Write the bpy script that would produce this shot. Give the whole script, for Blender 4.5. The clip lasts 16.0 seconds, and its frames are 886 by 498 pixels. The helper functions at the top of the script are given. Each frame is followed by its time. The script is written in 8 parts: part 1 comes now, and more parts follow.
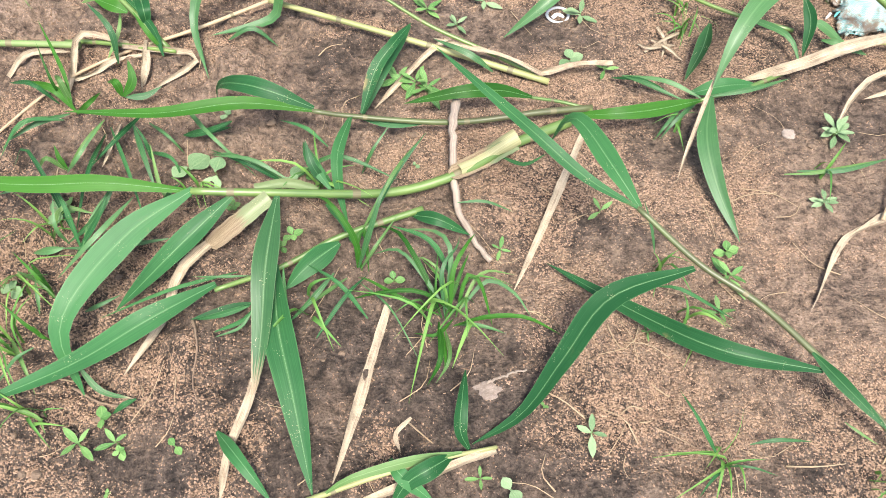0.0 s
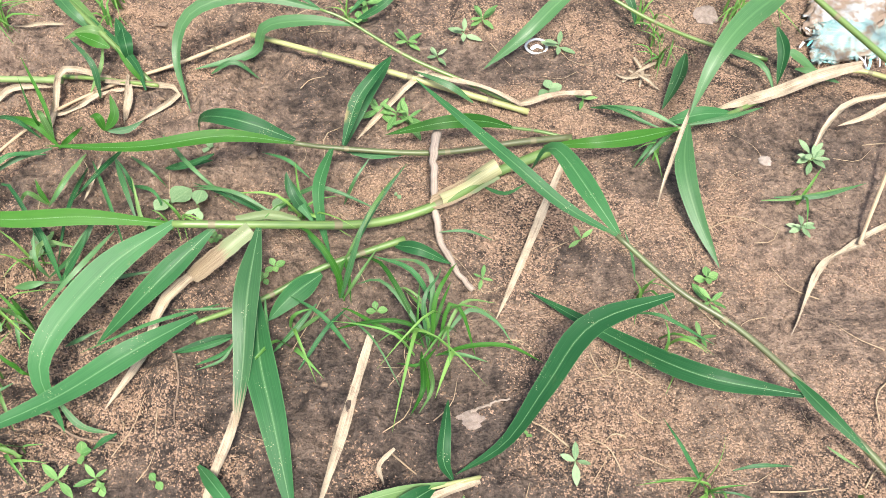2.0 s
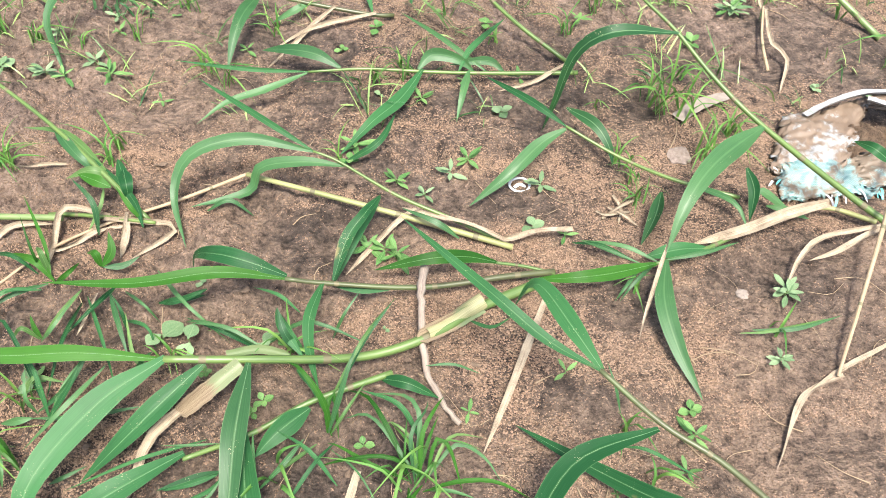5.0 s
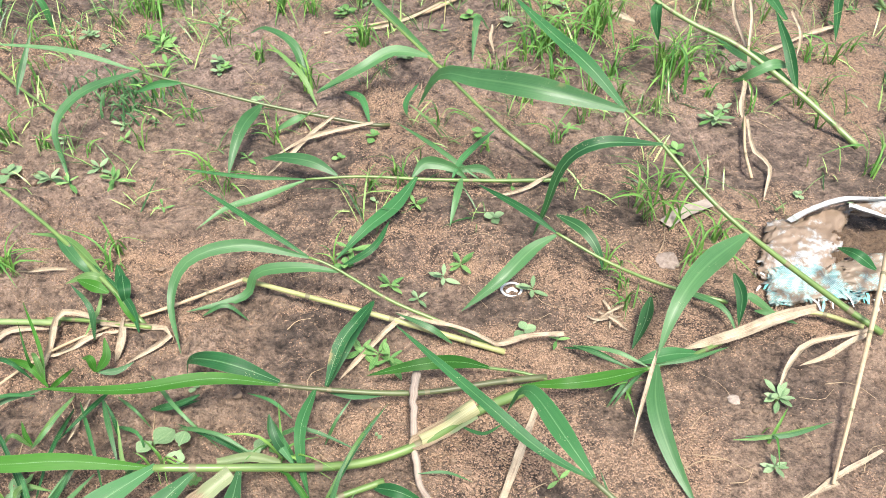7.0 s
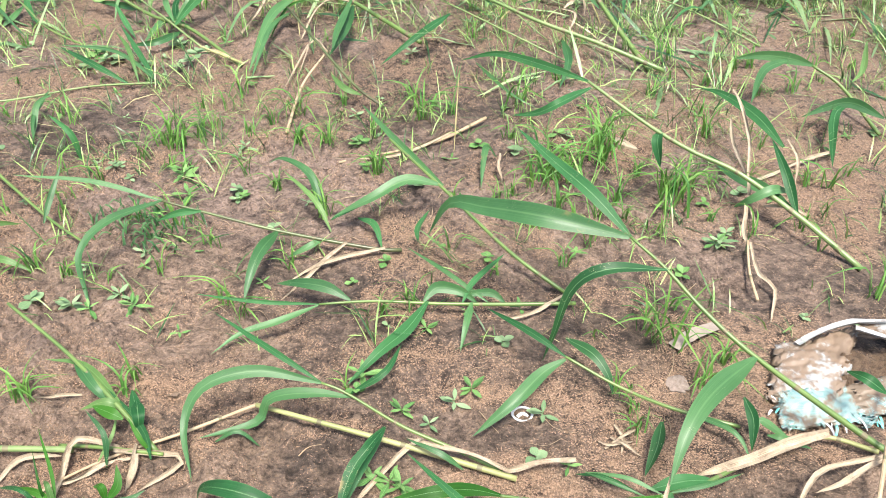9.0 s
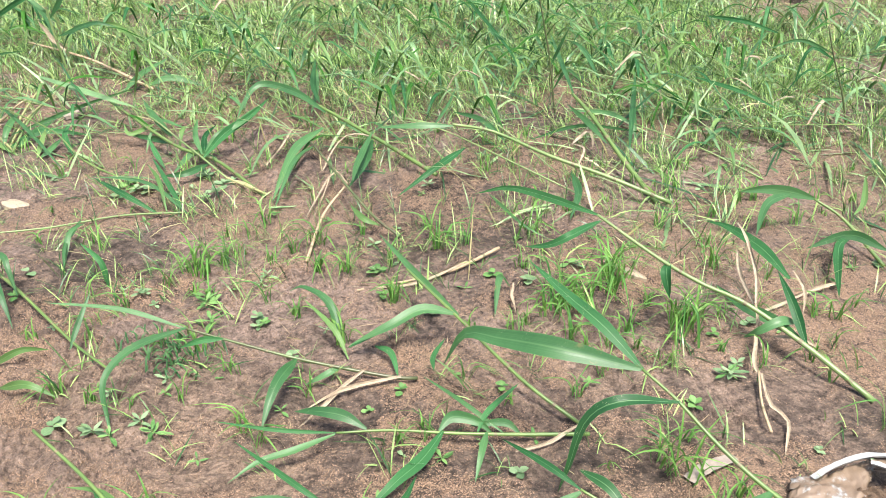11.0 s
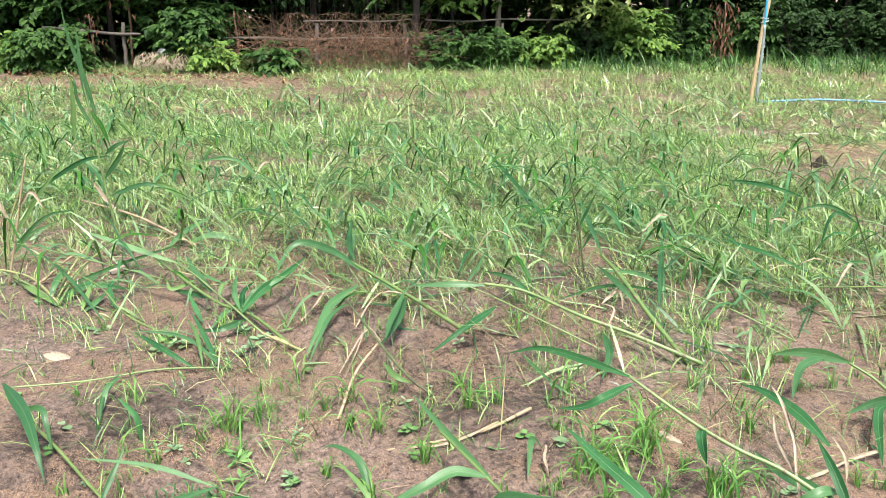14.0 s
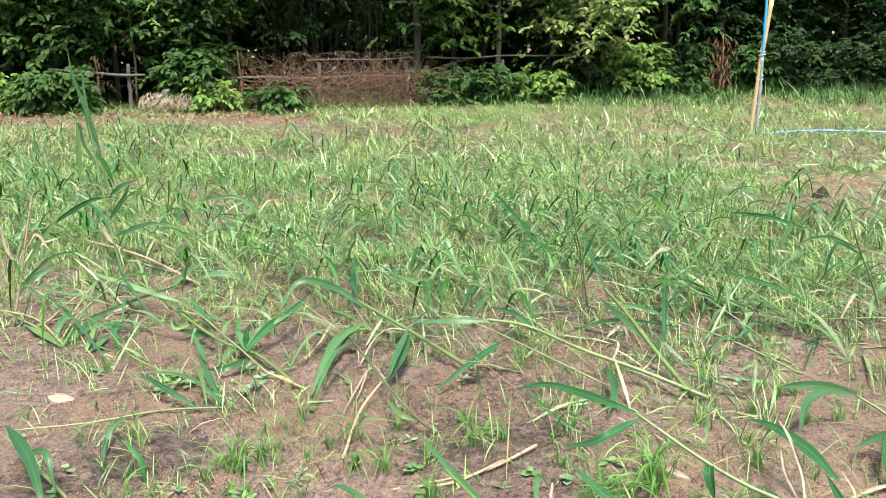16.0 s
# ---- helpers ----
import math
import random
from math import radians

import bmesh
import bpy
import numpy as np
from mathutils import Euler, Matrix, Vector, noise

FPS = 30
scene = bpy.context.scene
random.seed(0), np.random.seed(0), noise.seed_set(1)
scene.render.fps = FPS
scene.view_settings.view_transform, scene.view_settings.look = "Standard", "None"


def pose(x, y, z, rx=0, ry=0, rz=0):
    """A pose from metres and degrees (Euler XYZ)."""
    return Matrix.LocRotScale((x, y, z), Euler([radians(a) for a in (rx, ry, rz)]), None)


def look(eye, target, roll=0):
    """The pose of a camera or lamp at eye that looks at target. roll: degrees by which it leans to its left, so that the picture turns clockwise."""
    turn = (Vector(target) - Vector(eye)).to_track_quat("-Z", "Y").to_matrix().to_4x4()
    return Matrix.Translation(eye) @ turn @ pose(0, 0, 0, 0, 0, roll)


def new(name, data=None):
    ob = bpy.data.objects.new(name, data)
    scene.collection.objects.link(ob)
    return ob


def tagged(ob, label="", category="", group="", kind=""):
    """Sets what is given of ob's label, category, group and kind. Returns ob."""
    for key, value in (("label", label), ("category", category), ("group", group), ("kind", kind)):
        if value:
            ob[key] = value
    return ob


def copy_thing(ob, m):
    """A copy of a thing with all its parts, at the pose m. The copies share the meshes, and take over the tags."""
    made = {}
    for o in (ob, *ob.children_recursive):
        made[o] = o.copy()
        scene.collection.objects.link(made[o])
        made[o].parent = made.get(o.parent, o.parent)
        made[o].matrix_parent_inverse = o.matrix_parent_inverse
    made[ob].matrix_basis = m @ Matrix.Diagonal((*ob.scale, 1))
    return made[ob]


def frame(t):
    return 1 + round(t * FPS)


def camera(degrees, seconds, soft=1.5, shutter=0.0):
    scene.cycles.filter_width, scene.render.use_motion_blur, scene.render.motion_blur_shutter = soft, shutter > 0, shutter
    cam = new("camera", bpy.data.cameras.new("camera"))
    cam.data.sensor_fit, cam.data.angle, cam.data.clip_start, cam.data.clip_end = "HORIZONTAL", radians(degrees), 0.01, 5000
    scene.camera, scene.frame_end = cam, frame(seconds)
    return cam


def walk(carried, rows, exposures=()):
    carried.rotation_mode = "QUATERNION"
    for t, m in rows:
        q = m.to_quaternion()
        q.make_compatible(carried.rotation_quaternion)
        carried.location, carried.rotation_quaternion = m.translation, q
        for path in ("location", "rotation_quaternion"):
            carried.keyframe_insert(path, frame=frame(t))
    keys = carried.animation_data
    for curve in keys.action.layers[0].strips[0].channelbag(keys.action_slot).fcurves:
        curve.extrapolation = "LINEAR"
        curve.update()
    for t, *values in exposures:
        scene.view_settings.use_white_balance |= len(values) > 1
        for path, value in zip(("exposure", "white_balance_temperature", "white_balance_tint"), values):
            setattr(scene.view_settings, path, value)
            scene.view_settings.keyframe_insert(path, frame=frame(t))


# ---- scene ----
cam = camera(57.5, 16.0, soft=0.6)
PATH = [
    (0, (-0.008, 0.036, 1.256), (0.0, 0.961, -0.517), 0.7),
    (0.5, (-0.005, 0.032, 1.253), (0.004, 0.971, -0.513), 0.5),
    (1, (-0.004, 0.036, 1.258), (0.016, 0.977, -0.506), 0.9),
    (1.5, (0.0, 0.034, 1.26), (0.03, 0.993, -0.495), 1.3),
    (2, (0.004, 0.034, 1.262), (0.04, 1.022, -0.477), 1.4),
    (2.5, (0.008, 0.035, 1.267), (0.047, 1.06, -0.45), 1.4),
    (3, (0.006, 0.039, 1.271), (0.054, 1.102, -0.422), 1.7),
    (3.5, (0.002, 0.034, 1.278), (0.059, 1.14, -0.388), 2.0),
    (4, (-0.001, 0.033, 1.287), (0.062, 1.182, -0.349), 2.2),
    (6.5, (0.021, 0.029, 1.33), (0.089, 1.399, -0.126), 1.8),
    (7, (0.016, 0.03, 1.339), (0.088, 1.443, -0.075), 2.0),
    (7.5, (0.017, 0.028, 1.349), (0.087, 1.489, -0.016), 1.9),
    (8, (0.016, 0.025, 1.356), (0.082, 1.533, 0.044), 1.6),
    (8.5, (0.018, 0.023, 1.368), (0.073, 1.577, 0.11), 1.2),
    (9, (0.016, 0.016, 1.382), (0.061, 1.615, 0.182), 0.9),
    (11.5, (0.002, -0.03, 1.454), (0.005, 1.762, 0.568), 0.7),
    (12, (0.007, -0.034, 1.461), (-0.007, 1.791, 0.642), 0.7),
    (12.5, (0.009, -0.038, 1.469), (-0.02, 1.813, 0.711), 0.7),
    (13, (0.0, -0.038, 1.471), (-0.04, 1.835, 0.771), 0.8),
    (13.5, (-0.011, -0.05, 1.479), (-0.061, 1.841, 0.829), 0.6),
    (14, (-0.015, -0.06, 1.489), (-0.072, 1.844, 0.879), 0.5),
    (14.5, (-0.01, -0.06, 1.491), (-0.073, 1.855, 0.918), 0.1),
    (15, (-0.012, -0.062, 1.494), (-0.075, 1.861, 0.947), -0.1),
    (15.5, (-0.011, -0.065, 1.497), (-0.077, 1.861, 0.963), -0.2),
    (16, (-0.012, -0.067, 1.502), (-0.079, 1.861, 0.973), -0.3),
]
walk(cam, [(t, look(eye, target, roll)) for t, eye, target, roll in PATH])

# ---- light ----
world = bpy.data.worlds.new("world")
scene.world = world
world.use_nodes = True
wn = world.node_tree
sky = wn.nodes.new("ShaderNodeTexSky")
sky.sky_type = "NISHITA"
sky.sun_disc = False
sky.sun_elevation = radians(67)
sky.sun_rotation = radians(165)
sky.air_density, sky.dust_density, sky.ozone_density = 1.0, 4.0, 1.0
wn.links.new(sky.outputs[0], wn.nodes["Background"].inputs[0])
wn.nodes["Background"].inputs[1].default_value = 0.096
scene.view_settings.exposure = 1.72
sun = new("sun", bpy.data.lights.new("sun", "SUN"))
sun.data.energy = 2.5
sun.data.angle = radians(14)
sun.data.color = (1.0, 0.945, 0.87)
sun.matrix_world = look((1.0, -2.5, 9), (0, 1.2, 0))

# ---- small tools ----
rng = np.random.default_rng(7)


def lattice(ix, iy, seed):
    h = (ix * 374761393 + iy * 668265263 + seed * 974634777) & 0x7FFFFFFF
    h = ((h ^ (h >> 13)) * 1274126177) & 0x7FFFFFFF
    return ((h ^ (h >> 16)) & 0xFFFF) / 65535.0 * 2 - 1


def bumps(x, y, size, seed):
    """Smooth value noise of that wavelength, -1 to 1."""
    x, y = np.asarray(x, float) / size, np.asarray(y, float) / size
    ix, iy = np.floor(x).astype(np.int64), np.floor(y).astype(np.int64)
    fx, fy = x - ix, y - iy
    fx, fy = fx * fx * (3 - 2 * fx), fy * fy * (3 - 2 * fy)
    a, b = lattice(ix, iy, seed), lattice(ix + 1, iy, seed)
    c, d = lattice(ix, iy + 1, seed), lattice(ix + 1, iy + 1, seed)
    return (a * (1 - fx) + b * fx) * (1 - fy) + (c * (1 - fx) + d * fx) * fy


# damp, smooth patches of soil: x, y, half width, half depth
DAMP = [(-0.06, 0.52, 0.16, 0.11), (0.03, 0.40, 0.12, 0.05), (0.42, 0.93, 0.17, 0.08), (0.30, 0.72, 0.09, 0.07),
        (0.70, 0.62, 0.13, 0.06), (0.55, 0.30, 0.1, 0.05), (0.18, 1.20, 0.20, 0.06), (-0.72, 1.22, 0.26, 0.07), (-0.15, 1.13, 0.14, 0.06),
        (0.85, 1.0, 0.2, 0.12), (0.05, 1.52, 0.28, 0.05), (0.9, 1.75, 0.2, 0.14), (-0.35, 0.95, 0.1, 0.06), (-0.75, 1.75, 0.3, 0.08),
        (-0.2, 1.75, 0.25, 0.06), (0.22, 0.30, 0.2, 0.06), (-1.2, 2.6, 0.5, 0.2), (0.2, 2.1, 0.35, 0.08)]


def crumbs(x, y):
    """How much loose crumbly earth lies at a place, 0 to 1."""
    x, y = np.asarray(x, float), np.asarray(y, float)
    m = 0.58 + 0.62 * bumps(x, y, 0.31, 3) + 0.46 * bumps(x, y, 0.11, 4) + 0.28 * bumps(x, y, 0.045, 5)
    for cx, cy, rx, ry in DAMP:
        m = m - 0.75 * np.exp(-(((x - cx) / rx) ** 2 + ((y - cy) / ry) ** 2) ** 2)
    return np.clip(m, 0, 1)


def paleness(x, y):
    """How pale the soil is, from drying and from hand-placed patches, 0 to 1."""
    x, y = np.asarray(x, float), np.asarray(y, float)
    m = 0.13 + 0.33 * np.clip((y - 0.55) / 0.7, 0, 1) + 0.10 * np.clip((y - 1.6) / 1.0, 0, 1) + 0.34 * bumps(x, y, 0.6, 6) + 0.30 * bumps(x, y, 0.21, 7)
    m = m + 0.12 * np.exp(-((x - 0.75) / 0.3) ** 2 - ((y - 0.85) / 0.3) ** 2) + 0.38 * np.exp(-((x - 0.6) / 0.5) ** 2 - ((y - 1.85) / 0.35) ** 2) - 0.25 * np.exp(-((x + 0.6) / 0.3) ** 2 - ((y - 1.1) / 0.35) ** 2) + 0.8 * np.exp(-((x - 3.9) / 2.6) ** 2 - ((y - 8.1) / 0.9) ** 2)
    # Hand-placed paler and darker patches, each with its own strength.
    for cx, cy, rx, ry, k in ((0.2, 0.62, 0.22, 0.12, 0.35), (-0.45, 0.95, 0.4, 0.16, 0.3), (0.9, 0.95, 0.2, 0.15, 0.25), (0.1, 1.0, 0.3, 0.12, 0.25), (-0.2, 0.4, 0.35, 0.1, -0.12)):
        m = m + k * np.exp(-((x - cx) / rx) ** 2 - ((y - cy) / ry) ** 2)
    for cx, cy, rx, ry in DAMP:
        m = m - 0.14 * np.exp(-(((x - cx) / rx) ** 2 + ((y - cy) / ry) ** 2) ** 2)
    return np.clip(m, 0, 1)


def pinkness(x, y):
    """Share of the pinkish soil colour, rising and then falling with y, 0 to 1."""
    return np.clip((np.asarray(y, float) - 1.2) / 1.1 + 0.5 * bumps(x, y, 0.45, 8), 0, 1) * (1 - np.clip((np.asarray(y, float) - 5) / 2, 0, 0.85))


def ground_z(x, y):
    x, y = np.asarray(x, float), np.asarray(y, float)
    z = 0.008 * bumps(x, y, 0.42, 11) + 0.009 * bumps(x, y, 0.17, 12) + 0.0075 * bumps(x, y, 0.071, 13)
    cloddy = np.clip(0.55 + 0.5 * bumps(x, y, 0.5, 16) - 0.35 * np.clip(x / 0.6, -1, 1), 0.15, 1.2)
    z = z + cloddy * (0.026 * np.abs(bumps(x, y, 0.10, 14)) + 0.026 * np.abs(bumps(x, y, 0.047, 17)) + 0.016 * np.abs(bumps(x, y, 0.023, 15))) - 0.016
    z = z - 0.035 * np.exp(-((x - 0.80) / 0.10) ** 2 - ((y - 1.70) / 0.035) ** 2)
    z = z - 0.02 * np.exp(-((x + 0.47) / 0.05) ** 2 - ((y - 2.24) / 0.04) ** 2)
    z = z - 0.012 * np.exp(-((x + 0.36) / 0.04) ** 2 - ((y - 0.50) / 0.07) ** 2)
    z = z + 0.012 * np.exp(-((x + 0.42) / 0.05) ** 2 - ((y - 0.47) / 0.09) ** 2)
    return z


def gz(x, y):
    return float(ground_z(x, y))


def mesh(name, verts, faces, material, uv=None, smooth=True):
    me = bpy.data.meshes.new(name)
    me.from_pydata(verts if isinstance(verts, list) else np.asarray(verts).tolist(), [], faces if isinstance(faces, list) else np.asarray(faces).tolist())
    if uv is not None:
        layer = me.uv_layers.new(name="along")
        idx = np.empty(len(me.loops), dtype=np.int32)
        me.loops.foreach_get("vertex_index", idx)
        layer.data.foreach_set("uv", np.asarray(uv, dtype=np.float32)[idx].ravel())
    if smooth:
        me.polygons.foreach_set("use_smooth", [True] * len(me.polygons))
    me.materials.append(material)
    return me


def part(name, data, parent, label="", matrix=None):
    ob = new(name, data)
    ob.parent = parent
    if matrix is not None:
        ob.matrix_basis = matrix
    if label:
        ob["label"] = label
    return ob


def thing(name, x, y, z, label, category, group="", kind=""):
    ob = new(name)
    ob.location = (x, y, z)
    ob.empty_display_size = 0.05
    return tagged(ob, label, category, group, kind)


def curve_through(points, n):
    """n points at even steps on a smooth curve through the given ones."""
    p = np.asarray(points, float)
    p = np.vstack([2 * p[0] - p[1], p, 2 * p[-1] - p[-2]])
    out = []
    for i in range(1, len(p) - 2):
        t = np.linspace(0, 1, 14, endpoint=False)[:, None]
        a, b, c, d = p[i - 1:i + 3]
        out.append(0.5 * (2 * b + (c - a) * t + (2 * a - 5 * b + 4 * c - d) * t ** 2 + (3 * b - a - 3 * c + d) * t ** 3))
    out = np.vstack(out + [p[-2:-1]])
    step = np.r_[0, np.cumsum(np.linalg.norm(np.diff(out, axis=0), axis=1))]
    u = np.linspace(0, step[-1], n)
    return np.column_stack([np.interp(u, step, out[:, k]) for k in range(3)]), step[-1]


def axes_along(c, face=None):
    """Tangent, sideways and normal at each point of a curve; sideways stays level where it can, or square to a given
    facing direction.
    """
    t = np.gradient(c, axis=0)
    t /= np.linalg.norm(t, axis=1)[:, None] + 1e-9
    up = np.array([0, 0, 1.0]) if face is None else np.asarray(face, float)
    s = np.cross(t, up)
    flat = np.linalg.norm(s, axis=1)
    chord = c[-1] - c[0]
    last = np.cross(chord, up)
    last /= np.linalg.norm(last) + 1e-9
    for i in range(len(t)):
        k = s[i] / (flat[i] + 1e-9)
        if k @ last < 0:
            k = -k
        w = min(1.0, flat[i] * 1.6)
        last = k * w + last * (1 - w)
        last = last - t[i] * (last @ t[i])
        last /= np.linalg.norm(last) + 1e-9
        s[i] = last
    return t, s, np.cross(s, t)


def tube(points, r0, r1, sides=8, n=18, wobble=0.0, seed=0):
    c, length = curve_through(points, n)
    r = np.random.default_rng(seed)
    if wobble:
        c[1:-1] += r.normal(0, wobble, (n - 2, 3))
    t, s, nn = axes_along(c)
    rad = np.linspace(r0, r1, n)
    if wobble:
        rad = rad * (1 + r.uniform(-0.12, 0.12, n))
    ang = np.linspace(0, 2 * math.pi, sides, endpoint=False)
    v = c[:, None, :] + rad[:, None, None] * (np.cos(ang)[None, :, None] * s[:, None, :] + np.sin(ang)[None, :, None] * nn[:, None, :])
    v = v.reshape(-1, 3)
    f = [[i * sides + j, i * sides + (j + 1) % sides, (i + 1) * sides + (j + 1) % sides, (i + 1) * sides + j] for i in range(n - 1) for j in range(sides)]
    f += [list(range(sides))[::-1], [(n - 1) * sides + j for j in range(sides)]]
    uv = np.column_stack([np.tile(np.arange(sides) / sides, n), np.repeat(np.linspace(0, 1, n), sides) * length])
    return v, f, uv, c, t, length


def ribbon(points, width, n=14, shape="leaf", fold=0.22, wave=0.08, roll=0.0, twist=0.0, seed=0, face=None):
    """A grass blade: folded along its midrib, with a wavy edge."""
    r = np.random.default_rng(seed)
    c, length = curve_through(points, n + 1)
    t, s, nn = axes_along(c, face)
    q = np.linspace(0, 1, n + 1)
    if shape == "leaf":
        prof = (0.2 + 0.8 * np.sin(np.clip(q / 0.42, 0, 1) * math.pi / 2) ** 1.1) * (1 - q ** 2.7) ** 0.95
    elif shape == "spear":
        prof = (0.75 + 0.25 * np.clip(q / 0.3, 0, 1)) * (1 - q ** 2.0)
    elif shape == "dry":
        prof = (0.66 + 0.34 * np.sin(np.clip(q * 2.2, 0, 1.57))) * (1 - 0.9 * q ** 5) * (1 + 0.07 * np.sin(q * 13 + r.uniform(0, 6)) + r.uniform(-0.09, 0.06, n + 1))
    else:
        prof = (0.85 + 0.15 * np.sin(q * 3.1)) * r.uniform(0.93, 1.05, n + 1)
        prof[-1] *= 0.55
    prof = np.maximum(prof, 0.02) * width / 2
    a = np.radians(roll + twist * q) + (r.normal(0, 0.35) * np.sin(q * 7 + r.uniform(0, 6)) if shape == "dry" else 0)
    s2 = s * np.cos(a)[:, None] + nn * np.sin(a)[:, None]
    n2 = nn * np.cos(a)[:, None] - s * np.sin(a)[:, None]
    cols = np.array([-1, -0.5, 0, 0.5, 1.0])
    ph = r.uniform(0, 6.28, 2)
    v = np.empty((n + 1, 5, 3))
    for j, u in enumerate(cols):
        w = wave * abs(u) * np.sin(q * length / 0.045 + ph[0 if u < 0 else 1]) + (fold * abs(u))
        v[:, j] = c + s2 * (u * prof)[:, None] + n2 * (w * prof)[:, None]
    f = [[i * 5 + j, i * 5 + j + 1, i * 5 + j + 6, i * 5 + j + 5] for i in range(n) for j in range(4)]
    uv = np.column_stack([np.tile((cols + 1) / 2, n + 1), np.repeat(q, 5)])
    return v.reshape(-1, 3), f, uv, c


# ---- materials ----
def nodes_of(name):
    m = bpy.data.materials.new(name)
    m.use_nodes = True
    return m, m.node_tree, m.node_tree.nodes["Principled BSDF"]


def node(tree, kind, **values):
    n = tree.nodes.new(kind)
    for key, value in values.items():
        n.inputs[key].default_value = value
    return n


def ramp(tree, source, *stops):
    n = tree.nodes.new("ShaderNodeValToRGB")
    while len(n.color_ramp.elements) < len(stops):
        n.color_ramp.elements.new(0.5)
    for e, (at, col) in zip(n.color_ramp.elements, stops):
        e.position = at
        e.color = (*col, 1) if len(col) == 3 else col
    tree.links.new(source, n.inputs[0])
    return n.outputs[0]


def blend(tree, factor, a, b, mode="MIX"):
    n = tree.nodes.new("ShaderNodeMix")
    n.data_type, n.blend_type = "RGBA", mode
    for socket, value in ((n.inputs[0], factor), (n.inputs[6], a), (n.inputs[7], b)):
        if isinstance(value, (int, float)):
            socket.default_value = value
        elif isinstance(value, tuple):
            socket.default_value = (*value, 1)
        else:
            tree.links.new(value, socket)
    return n.outputs[2]


def maths(tree, op, a, b=0.0, clamp=False):
    n = tree.nodes.new("ShaderNodeMath")
    n.operation, n.use_clamp = op, clamp
    for socket, value in ((n.inputs[0], a), (n.inputs[1], b)):
        if isinstance(value, (int, float)):
            socket.default_value = value
        else:
            tree.links.new(value, socket)
    return n.outputs[0]


def noise_at(tree, coords, scale, detail=3.0, rough=0.55):
    n = node(tree, "ShaderNodeTexNoise", Scale=scale, Detail=detail, Roughness=rough)
    if coords is not None:
        tree.links.new(coords, n.inputs["Vector"])
    return n.outputs["Fac"]


def stretched(tree, coords, sx, sy):
    n = node(tree, "ShaderNodeMapping", Scale=(sx, sy, 1))
    tree.links.new(coords, n.inputs["Vector"])
    return n.outputs[0]


def finish(tree, bsdf, colour, height, strength, distance, see_through=0.0):
    tree.links.new(colour, bsdf.inputs["Base Color"])
    b = node(tree, "ShaderNodeBump", Strength=strength, Distance=distance)
    tree.links.new(height, b.inputs["Height"])
    tree.links.new(b.outputs[0], bsdf.inputs["Normal"])
    if see_through:
        thin = tree.nodes.new("ShaderNodeBsdfTranslucent")
        tree.links.new(blend(tree, 1.0, colour, (1.0, 1.0, 0.72), "MULTIPLY"), thin.inputs[0])
        mix = tree.nodes.new("ShaderNodeMixShader")
        mix.inputs[0].default_value = see_through
        tree.links.new(bsdf.outputs[0], mix.inputs[1])
        tree.links.new(thin.outputs[0], mix.inputs[2])
        tree.links.new(mix.outputs[0], tree.nodes["Material Output"].inputs["Surface"])


